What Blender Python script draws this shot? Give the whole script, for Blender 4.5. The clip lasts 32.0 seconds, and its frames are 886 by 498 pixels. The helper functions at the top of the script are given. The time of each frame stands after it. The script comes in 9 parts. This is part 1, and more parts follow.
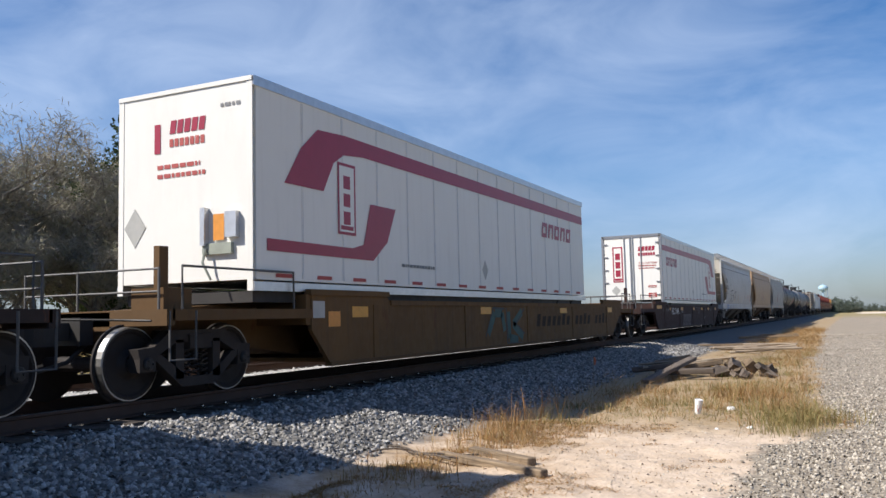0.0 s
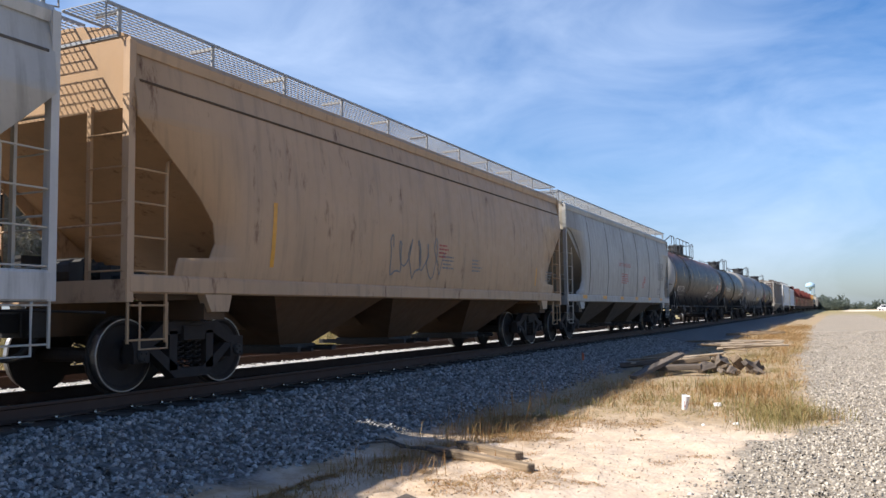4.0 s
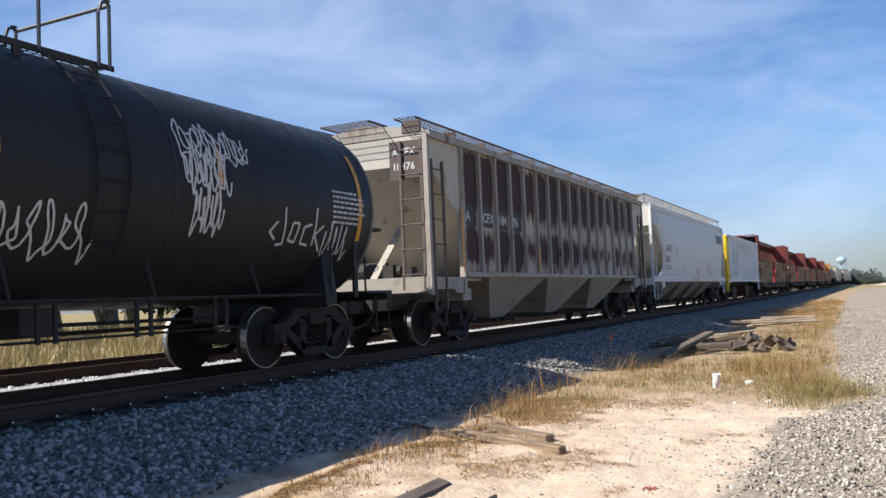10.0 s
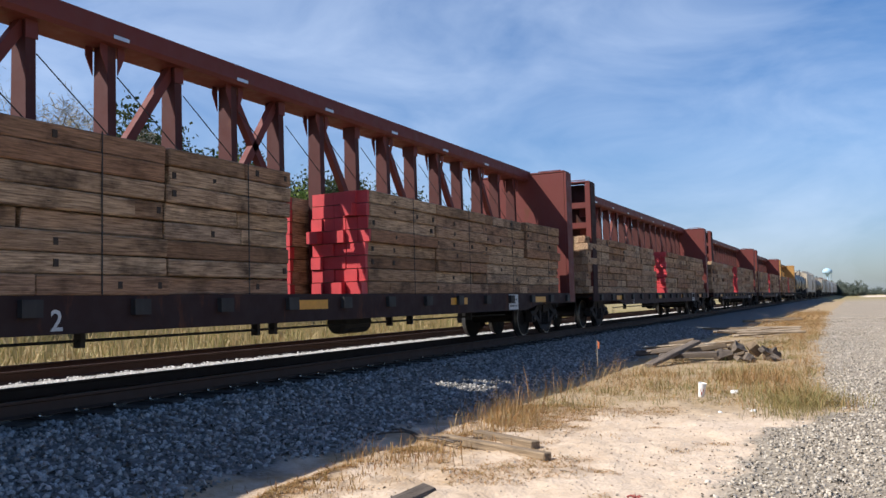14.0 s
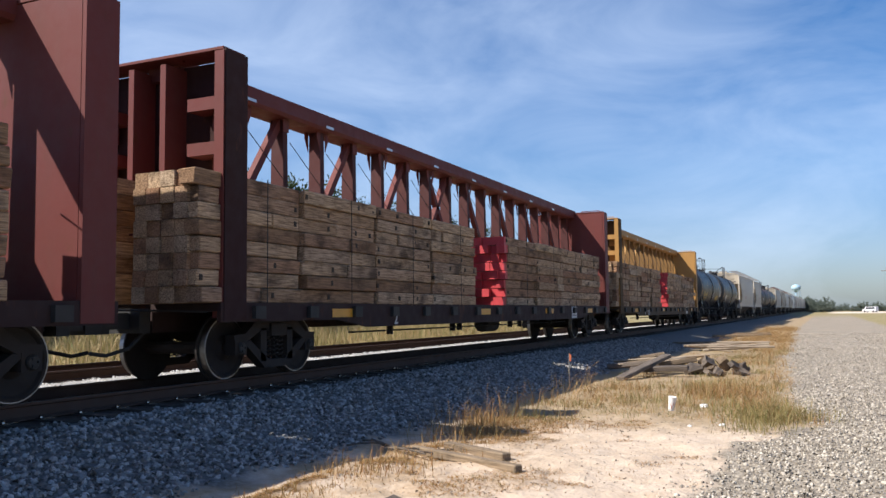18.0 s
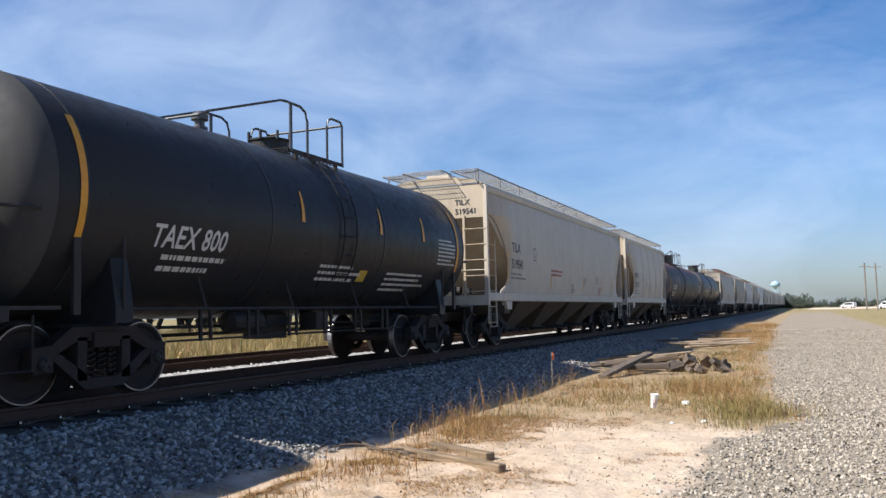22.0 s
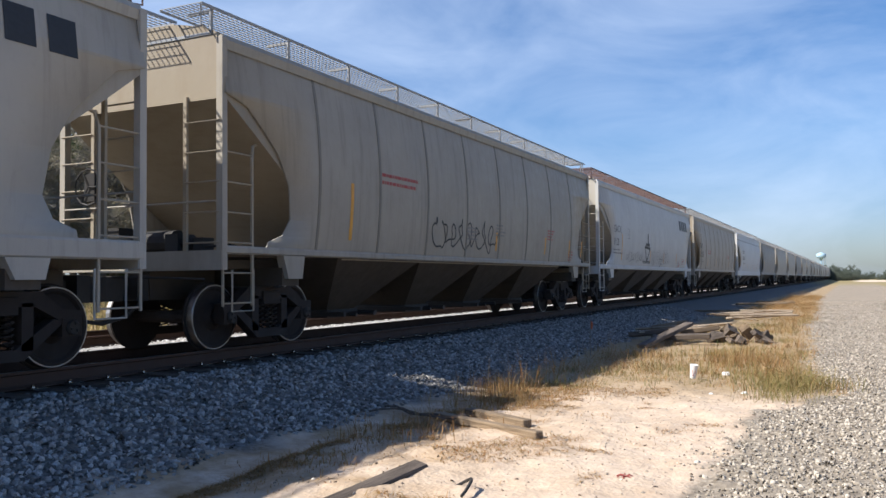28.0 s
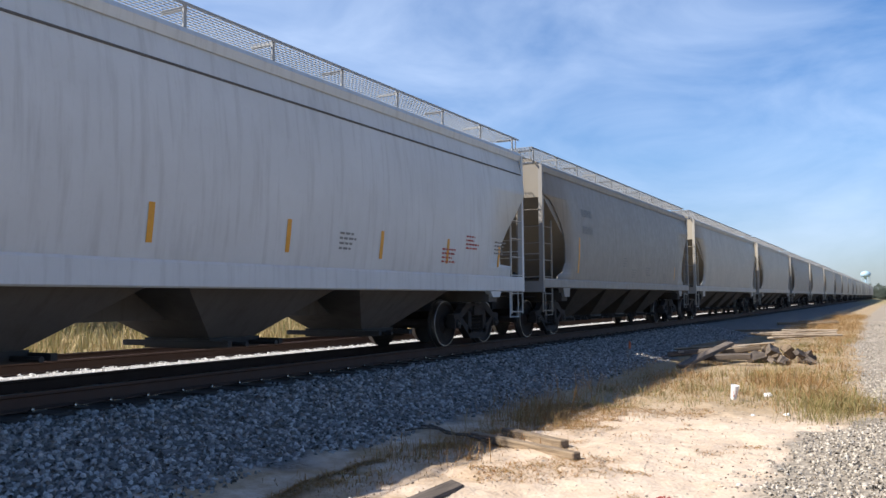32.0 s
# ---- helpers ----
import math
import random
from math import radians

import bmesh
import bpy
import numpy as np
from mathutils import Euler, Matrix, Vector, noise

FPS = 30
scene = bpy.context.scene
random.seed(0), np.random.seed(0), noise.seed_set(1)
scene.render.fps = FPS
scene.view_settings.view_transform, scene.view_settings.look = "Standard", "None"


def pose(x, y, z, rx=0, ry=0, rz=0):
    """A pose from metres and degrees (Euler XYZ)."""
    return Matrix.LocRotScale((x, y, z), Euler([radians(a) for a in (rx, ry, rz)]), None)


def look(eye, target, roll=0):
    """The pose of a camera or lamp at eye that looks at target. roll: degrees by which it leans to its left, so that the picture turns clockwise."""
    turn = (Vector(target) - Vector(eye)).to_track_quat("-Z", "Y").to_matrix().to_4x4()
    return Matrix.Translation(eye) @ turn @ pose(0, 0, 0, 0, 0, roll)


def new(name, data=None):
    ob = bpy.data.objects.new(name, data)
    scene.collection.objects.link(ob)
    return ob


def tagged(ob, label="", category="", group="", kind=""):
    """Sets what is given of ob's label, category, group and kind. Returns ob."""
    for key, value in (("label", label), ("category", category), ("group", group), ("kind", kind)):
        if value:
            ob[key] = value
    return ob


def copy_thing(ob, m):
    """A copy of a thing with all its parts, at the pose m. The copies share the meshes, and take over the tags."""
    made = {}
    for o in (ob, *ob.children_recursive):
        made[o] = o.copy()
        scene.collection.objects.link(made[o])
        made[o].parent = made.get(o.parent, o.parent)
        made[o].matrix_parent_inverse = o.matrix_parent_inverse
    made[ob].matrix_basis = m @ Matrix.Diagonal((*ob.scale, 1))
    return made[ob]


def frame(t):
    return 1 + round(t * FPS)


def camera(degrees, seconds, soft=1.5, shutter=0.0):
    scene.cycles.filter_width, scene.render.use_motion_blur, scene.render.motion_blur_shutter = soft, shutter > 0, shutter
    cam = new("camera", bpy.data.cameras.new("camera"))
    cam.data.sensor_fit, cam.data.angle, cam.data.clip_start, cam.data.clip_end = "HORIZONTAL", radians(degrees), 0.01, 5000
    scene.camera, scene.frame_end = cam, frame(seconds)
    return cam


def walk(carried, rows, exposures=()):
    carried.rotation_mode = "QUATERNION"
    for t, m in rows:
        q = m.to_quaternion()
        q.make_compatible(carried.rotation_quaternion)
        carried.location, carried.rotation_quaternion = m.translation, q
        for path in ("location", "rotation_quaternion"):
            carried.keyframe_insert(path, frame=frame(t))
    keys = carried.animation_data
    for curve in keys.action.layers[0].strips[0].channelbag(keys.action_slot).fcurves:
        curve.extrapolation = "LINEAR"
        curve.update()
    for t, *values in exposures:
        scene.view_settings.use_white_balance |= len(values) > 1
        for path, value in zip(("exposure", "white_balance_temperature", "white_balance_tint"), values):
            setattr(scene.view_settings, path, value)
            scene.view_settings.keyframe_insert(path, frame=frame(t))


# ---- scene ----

# ---- camera: a person standing beside the track, turning a little ----
EYE = (8.81, 0.0, 0.93)
TURNS = [  # seconds, yaw, pitch, roll
    (0, 25.96, 4.73, 1.35), (0.5, 25.72, 4.76, 1.43), (1, 25.52, 4.79, 1.47), (1.5, 25.77, 4.85, 1.52),
    (2, 25.90, 4.88, 1.33), (2.5, 25.79, 4.73, 1.40), (3, 25.28, 4.42, 0.99), (3.5, 24.75, 4.35, 0.88),
    (5.5, 28.06, 4.02, 0.64), (6, 27.75, 3.80, 0.98), (6.5, 27.32, 3.52, 1.14), (7, 26.90, 3.40, 1.12),
    (7.5, 26.57, 3.42, 1.51), (8, 26.50, 3.48, 2.03), (8.5, 26.37, 3.53, 2.65), (9, 26.38, 3.75, 2.96),
    (9.5, 26.70, 3.67, 2.61), (10, 27.02, 3.34, 2.37), (10.5, 27.33, 3.10, 2.28), (11, 27.21, 3.19, 2.72),
    (11.5, 27.66, 3.15, 2.61), (12, 30.24, 2.87, 3.02), (12.5, 34.02, 2.64, 3.02), (13, 34.07, 2.66, 2.01),
    (13.5, 30.12, 3.31, 1.36), (14, 26.24, 3.66, 1.45), (14.5, 24.83, 4.00, 1.69), (16.5, 23.51, 3.87, 1.02),
    (17, 24.02, 3.61, 0.71), (17.5, 24.40, 3.97, 0.58), (18, 24.44, 4.37, 0.69), (18.5, 24.31, 4.51, 1.25),
    (19, 23.86, 4.36, 1.63), (19.5, 23.01, 4.17, 1.80), (20, 22.72, 3.99, 1.50), (20.5, 22.97, 4.03, 1.29),
    (21, 23.26, 4.00, 1.19), (21.5, 23.35, 4.15, 1.27), (22, 23.21, 4.36, 1.31), (22.5, 22.96, 4.37, 1.58),
    (23, 23.13, 4.06, 1.17), (23.5, 23.93, 3.57, 1.02), (24, 24.38, 3.21, 0.96), (24.5, 24.22, 3.21, 0.98),
    (25, 24.10, 2.99, 0.88), (25.5, 24.23, 2.68, 0.82), (26, 24.61, 2.56, 0.73), (26.5, 24.84, 2.47, 0.74),
    (28.5, 26.09, 2.09, 0.55), (29, 25.74, 1.99, 0.69), (29.5, 24.92, 2.14, 1.33), (30, 24.52, 2.04, 2.03),
    (30.5, 24.78, 1.65, 1.75), (31, 25.92, 2.03, 0.89), (31.5, 27.44, 3.00, 0.41), (32, 28.39, 3.49, 0.55)]


def aim(yaw, pitch, roll):
    return pose(*EYE, 0, 0, yaw) @ pose(0, 0, 0, pitch) @ pose(0, 0, 0, 0, roll) @ pose(0, 0, 0, 90)


cam = camera(55.8, 32.0)
LEVELS = ((0, 0.24), (1, 0.28), (1.5, 0.20), (2, 0.10), (2.5, 0.30), (3, 0.48), (5.5, 0.58), (6, 0.60), (7, 0.46), (8, 0.38), (9, 0.38), (10, 0.42), (12, 0.38), (13, 0.54), (14, 0.32), (17, 0.40),
          (20, 0.35), (22, 0.36), (24, 0.50), (26, 0.48), (29, 0.42), (31, 0.54), (32, 0.52))          # the film camera's own exposure
walk(cam, [(t, aim(y, p, r)) for t, y, p, r in TURNS], LEVELS)

# ---- world and sun ----
SUN_DIR = Vector((-0.71, -0.70, 1.0)).normalized()      # from the ground towards the sun
world = bpy.data.worlds.new("sky")
scene.world = world
world.use_nodes = True
wn, wl = world.node_tree.nodes, world.node_tree.links
wn.clear()
w_out, w_bg = wn.new("ShaderNodeOutputWorld"), wn.new("ShaderNodeBackground")
w_sky = wn.new("ShaderNodeTexSky")
w_sky.sky_type, w_sky.sun_disc = "NISHITA", False
w_sky.sun_elevation = math.asin(SUN_DIR.z)
w_sky.sun_rotation = math.atan2(SUN_DIR.x, SUN_DIR.y)
w_sky.air_density, w_sky.dust_density, w_sky.ozone_density = 1.0, 0.5, 3.0
w_co, w_map = wn.new("ShaderNodeTexCoord"), wn.new("ShaderNodeMapping")
w_map.inputs["Scale"].default_value = (1.9, 1.9, 4.6)
w_map.inputs["Rotation"].default_value = (radians(12), radians(-14), radians(30))
w_n1 = wn.new("ShaderNodeTexNoise")
w_n1.inputs["Scale"].default_value, w_n1.inputs["Detail"].default_value, w_n1.inputs["Roughness"].default_value = 2.0, 7, 0.55
w_n1.inputs["Distortion"].default_value = 0.7
w_r1 = wn.new("ShaderNodeMapRange")
w_r1.inputs["From Min"].default_value, w_r1.inputs["From Max"].default_value = 0.34, 0.80
w_r1.inputs["To Max"].default_value = 0.46
w_mix = wn.new("ShaderNodeMix")
w_mix.data_type = "RGBA"
w_mix.inputs["B"].default_value = (6.2, 7.3, 9.2, 1)
w_hue = wn.new("ShaderNodeHueSaturation")
w_hue.inputs["Saturation"].default_value = 1.3
wl.new(w_co.outputs["Generated"], w_map.inputs["Vector"])
wl.new(w_map.outputs["Vector"], w_n1.inputs["Vector"])
w_dot, w_more, w_sum = wn.new("ShaderNodeVectorMath"), wn.new("ShaderNodeMapRange"), wn.new("ShaderNodeMath")      # cirrus thickens towards the sun's side
w_dot.operation = "DOT_PRODUCT"
w_dot.inputs[1].default_value = (-0.70, 0.63, 0.34)
w_more.inputs["From Min"].default_value, w_more.inputs["From Max"].default_value = 0.74, 1.0
w_more.inputs["To Min"].default_value, w_more.inputs["To Max"].default_value = -0.12, 0.09
wl.new(w_co.outputs["Generated"], w_dot.inputs[0])
wl.new(w_dot.outputs["Value"], w_more.inputs["Value"])
wl.new(w_n1.outputs["Fac"], w_sum.inputs[0])
wl.new(w_more.outputs["Result"], w_sum.inputs[1])
w_dot2, w_low, w_sum2 = wn.new("ShaderNodeVectorMath"), wn.new("ShaderNodeMapRange"), wn.new("ShaderNodeMath")      # a brighter bank of cloud low down the line
w_dot2.operation = "DOT_PRODUCT"
w_dot2.inputs[1].default_value = (-0.09, 0.985, 0.15)
w_low.inputs["From Min"].default_value, w_low.inputs["From Max"].default_value = 0.975, 1.0
w_low.inputs["To Max"].default_value = 0.14
wl.new(w_co.outputs["Generated"], w_dot2.inputs[0])
wl.new(w_dot2.outputs["Value"], w_low.inputs["Value"])
wl.new(w_sum.outputs["Value"], w_sum2.inputs[0])
wl.new(w_low.outputs["Result"], w_sum2.inputs[1])
wl.new(w_sum2.outputs["Value"], w_r1.inputs["Value"])
wl.new(w_r1.outputs["Result"], w_mix.inputs["Factor"])
wl.new(w_sky.outputs["Color"], w_hue.inputs["Color"])
w_tint = wn.new("ShaderNodeMix")
w_tint.data_type, w_tint.blend_type = "RGBA", "MULTIPLY"
w_tint.inputs["Factor"].default_value = 1.0
w_sep, w_hz = wn.new("ShaderNodeSeparateXYZ"), wn.new("ShaderNodeMapRange")
w_hz.inputs["From Min"].default_value, w_hz.inputs["From Max"].default_value = 0.0, 0.16
w_ton = wn.new("ShaderNodeMix")          # whiter blue in the haze low down
w_ton.data_type = "RGBA"
w_ton.inputs["A"].default_value, w_ton.inputs["B"].default_value = (0.46, 0.54, 0.77, 1), (1.03, 0.91, 0.99, 1)
wl.new(w_co.outputs["Generated"], w_sep.inputs["Vector"])
wl.new(w_sep.outputs["Z"], w_hz.inputs["Value"])
wl.new(w_hz.outputs["Result"], w_ton.inputs["Factor"])
wl.new(w_ton.outputs["Result"], w_tint.inputs["B"])
wl.new(w_hue.outputs["Color"], w_tint.inputs["A"])
wl.new(w_tint.outputs["Result"], w_mix.inputs["A"])
wl.new(w_mix.outputs["Result"], w_bg.inputs["Color"])
wl.new(w_bg.outputs["Background"], w_out.inputs["Surface"])
w_bg.inputs["Strength"].default_value = 0.107
sun = new("sun", bpy.data.lights.new("sun", "SUN"))
sun.data.energy, sun.data.angle, sun.data.color = 6.0, radians(0.53), (1.0, 0.955, 0.885)
sun.matrix_world = look(SUN_DIR * 50, (0, 0, 0))

# ---- materials ----
MATS = {}


def node(nt, kind, **inputs):
    n = nt.nodes.new(kind)
    for k, v in inputs.items():
        n.inputs[k.replace("_", " ")].default_value = v
    return n


def base_mat(name):
    m = bpy.data.materials.new(name)
    m.use_nodes = True
    nt = m.node_tree
    return m, nt, nt.nodes["Principled BSDF"]


def mixc(nt, fac, a, b):
    """A colour mix; each input is a socket or a plain value."""
    n = nt.nodes.new("ShaderNodeMix")
    n.data_type = "RGBA"
    for key, v in (("Factor", fac), ("A", a), ("B", b)):
        if isinstance(v, bpy.types.NodeSocket):
            nt.links.new(v, n.inputs[key])
        elif key == "Factor":
            n.inputs[key].default_value = v
        else:
            n.inputs[key].default_value = (*v, 1)
    return n.outputs["Result"]


def noise_fac(nt, co, scale, lo, hi, detail=5, stretch=(1, 1, 1), top=1.0, rough=0.6):
    mp = node(nt, "ShaderNodeMapping", Scale=stretch)
    nz = node(nt, "ShaderNodeTexNoise", Scale=scale, Detail=detail, Roughness=rough)
    rg = node(nt, "ShaderNodeMapRange", From_Min=lo, From_Max=hi, To_Max=top)
    nt.links.new(co, mp.inputs["Vector"])
    nt.links.new(mp.outputs["Vector"], nz.inputs["Vector"])
    nt.links.new(nz.outputs["Fac"], rg.inputs["Value"])
    return rg.outputs["Result"]


def bump(nt, bs, height, strength, dist):
    b = node(nt, "ShaderNodeBump", Strength=strength, Distance=dist)
    nt.links.new(height, b.inputs["Height"])
    nt.links.new(b.outputs["Normal"], bs.inputs["Normal"])


def paint(name, color, rough=0.5, dirt=0.35, streak=0.3, rust=0.0, dirt_col=(0.10, 0.085, 0.07), metal=0.0, top_rust=0.0, spec=0.25):
    """Weathered paint: blotches of grime, streaks that run down, and rust in patches."""
    if name in MATS:
        return MATS[name]
    m, nt, bs = base_mat(name)
    tc = nt.nodes.new("ShaderNodeTexCoord")
    oi = nt.nodes.new("ShaderNodeObjectInfo")
    sh = nt.nodes.new("ShaderNodeVectorMath")
    sh.operation = "ADD"
    sc = nt.nodes.new("ShaderNodeVectorMath")
    sc.operation = "SCALE"
    sc.inputs[0].default_value = (17, 31, 5)
    nt.links.new(oi.outputs["Random"], sc.inputs["Scale"])
    nt.links.new(tc.outputs["Object"], sh.inputs[0])
    nt.links.new(sc.outputs["Vector"], sh.inputs[1])
    co = sh.outputs["Vector"]
    c = mixc(nt, noise_fac(nt, co, 0.9, 0.3, 0.75, 6, top=dirt), color, tuple(0.55 * k + 0.45 * d for k, d in zip(color, dirt_col)))
    c = mixc(nt, noise_fac(nt, co, 3.0, 0.5, 0.8, 6, (1, 2.4, 0.22), top=streak), c, tuple(0.35 * k + 0.65 * d for k, d in zip(color, dirt_col)))
    c = mixc(nt, noise_fac(nt, co, 14.0, 0.55, 0.85, 4, top=0.25 * dirt), c, dirt_col)
    if rust:
        c = mixc(nt, noise_fac(nt, co, 2.1, 0.62 - 0.25 * rust, 0.72, 8, (1, 1.6, 0.5), rough=0.7), c, (0.10, 0.035, 0.017))
    if top_rust:
        geo = nt.nodes.new("ShaderNodeNewGeometry")
        sp = nt.nodes.new("ShaderNodeSeparateXYZ")
        nt.links.new(geo.outputs["Normal"], sp.inputs["Vector"])
        add = nt.nodes.new("ShaderNodeMath")
        add.operation = "MULTIPLY"
        nt.links.new(noise_fac(nt, co, 1.6, 0.3, 0.6, 6), add.inputs[0])
        rg = node(nt, "ShaderNodeMapRange", From_Min=0.35, From_Max=0.75, To_Max=top_rust)
        nt.links.new(sp.outputs["Z"], rg.inputs["Value"])
        nt.links.new(rg.outputs["Result"], add.inputs[1])
        c = mixc(nt, add.outputs["Value"], c, (0.22, 0.085, 0.05))
    nt.links.new(c, bs.inputs["Base Color"])
    rr = node(nt, "ShaderNodeMapRange", To_Min=rough - 0.08, To_Max=rough + 0.14)
    nt.links.new(noise_fac(nt, co, 5.0, 0.3, 0.7), rr.inputs["Value"])
    nt.links.new(rr.outputs["Result"], bs.inputs["Roughness"])
    bs.inputs["Metallic"].default_value = metal
    bs.inputs["Specular IOR Level"].default_value = spec
    bump(nt, bs, noise_fac(nt, co, 2.2, 0.2, 0.8, 3, (1, 1, 0.4)), 0.25, 0.02)
    MATS[name] = m
    return m


def rusted_panel(name, color, z0, z1, start, pitch):
    """Pale sheet between ribs: in each bay the paint has burnt off in a dark patch high up and a smaller one low down."""
    if name in MATS:
        return MATS[name]
    m, nt, bs = base_mat(name)
    tc = nt.nodes.new("ShaderNodeTexCoord")
    sp = nt.nodes.new("ShaderNodeSeparateXYZ")
    nt.links.new(tc.outputs["Object"], sp.inputs["Vector"])

    def math_node(op, a, b=None):
        n = nt.nodes.new("ShaderNodeMath")
        n.operation = op
        for i, v in enumerate((a, b)):
            if isinstance(v, bpy.types.NodeSocket):
                nt.links.new(v, n.inputs[i])
            elif v is not None:
                n.inputs[i].default_value = v
        return n.outputs["Value"]

    def ramp(v, a, b, lo, hi):
        r = node(nt, "ShaderNodeMapRange", From_Min=a, From_Max=b, To_Min=lo, To_Max=hi)
        nt.links.new(v, r.inputs["Value"])
        return r.outputs["Result"]
    bay = math_node("DIVIDE", math_node("SUBTRACT", sp.outputs["Y"], start), pitch)
    cell = node(nt, "ShaderNodeTexWhiteNoise")
    cell.noise_dimensions = "1D"
    nt.links.new(math_node("FLOOR", bay), cell.inputs["W"])
    side = math_node("ABSOLUTE", math_node("SUBTRACT", math_node("FRACT", bay), 0.5))      # 0.5 at a rib
    edge = ramp(side, 0.36, 0.47, 0.0, -0.35)
    z = sp.outputs["Z"]
    k = z1 - z0
    high = math_node("ADD", ramp(z, z0 + 0.40 * k, z0 + 0.66 * k, -0.42, 0.16), ramp(z, z1 - 0.26, z1 - 0.05, 0.0, -0.5))
    low = math_node("ADD", ramp(z, z0 + 0.05 * k, z0 + 0.2 * k, -0.30, 0.02), ramp(z, z0 + 0.25 * k, z0 + 0.42 * k, 0.0, -0.40))
    grow = math_node("ADD", ramp(cell.outputs["Value"], 0, 1, -0.06, 0.18), ramp(sp.outputs["Y"], start, start + 16 * pitch, 0.24, 0.04))
    mp = node(nt, "ShaderNodeMapping", Scale=(1, 2.2, 0.55))
    nz = node(nt, "ShaderNodeTexNoise", Scale=2.6, Detail=8, Roughness=0.66)
    nt.links.new(tc.outputs["Object"], mp.inputs["Vector"]), nt.links.new(mp.outputs["Vector"], nz.inputs["Vector"])
    v = math_node("ADD", math_node("ADD", math_node("MAXIMUM", high, low), edge), math_node("ADD", grow, nz.outputs["Fac"]))
    c = mixc(nt, noise_fac(nt, tc.outputs["Object"], 4, 0.4, 0.75, 6, (1, 3, 0.25), top=0.55), color, (0.30, 0.22, 0.155))
    c = mixc(nt, ramp(v, 0.34, 0.56, 0.0, 0.8), c, (0.20, 0.11, 0.075))
    c = mixc(nt, ramp(v, 0.52, 0.60, 0.0, 1.0), c, (0.050, 0.020, 0.020))
    nt.links.new(c, bs.inputs["Base Color"])
    bs.inputs["Roughness"].default_value = 0.8
    MATS[name] = m
    return m


def plain(name, color, rough=0.6, vary=0.25, scale=6.0, metal=0.0):
    if name in MATS:
        return MATS[name]
    m, nt, bs = base_mat(name)
    tc = nt.nodes.new("ShaderNodeTexCoord")
    f = noise_fac(nt, tc.outputs["Object"], scale, 0.3, 0.75, 6, top=1.0)
    nt.links.new(mixc(nt, f, color, tuple(k * (1 - vary) for k in color)), bs.inputs["Base Color"])
    bs.inputs["Roughness"].default_value, bs.inputs["Metallic"].default_value = rough, metal
    MATS[name] = m
    return m


def stone_mat(name, dark, light, rough=0.9, island=True):
    """Loose stones, each with a shade of its own."""
    m, nt, bs = base_mat(name)
    geo = nt.nodes.new("ShaderNodeNewGeometry")
    tc = nt.nodes.new("ShaderNodeTexCoord")
    c = mixc(nt, geo.outputs["Random Per Island"], dark, light)
    c = mixc(nt, noise_fac(nt, tc.outputs["Object"], 60, 0.4, 0.7, 4, top=0.5), c, tuple(0.6 * k for k in dark))
    nt.links.new(c, bs.inputs["Base Color"])
    bs.inputs["Roughness"].default_value = rough
    return m


def blade_mat(name, cols, trans=0.25):
    """Grass or leaves: a shade for each blade, some light through it."""
    m, nt, bs = base_mat(name)
    geo = nt.nodes.new("ShaderNodeNewGeometry")
    rp = nt.nodes.new("ShaderNodeValToRGB")
    el = rp.color_ramp.elements
    for i, c in enumerate(cols):
        e = el[i] if i < 2 else el.new(1.0)
        e.color = (*c, 1)
    for i, e in enumerate(sorted(el, key=lambda k: k.position)):
        e.position = i / (len(cols) - 1)
    nt.links.new(geo.outputs["Random Per Island"], rp.inputs["Fac"])
    nt.links.new(rp.outputs["Color"], bs.inputs["Base Color"])
    bs.inputs["Roughness"].default_value = 0.7
    bs.inputs["Specular IOR Level"].default_value = 0.2
    tr = nt.nodes.new("ShaderNodeBsdfTranslucent")
    nt.links.new(rp.outputs["Color"], tr.inputs["Color"])
    mx = nt.nodes.new("ShaderNodeMixShader")
    mx.inputs["Fac"].default_value = trans
    nt.links.new(bs.outputs["BSDF"], mx.inputs[1])
    nt.links.new(tr.outputs["BSDF"], mx.inputs[2])
    nt.links.new(mx.outputs["Shader"], nt.nodes["Material Output"].inputs["Surface"])
    return m


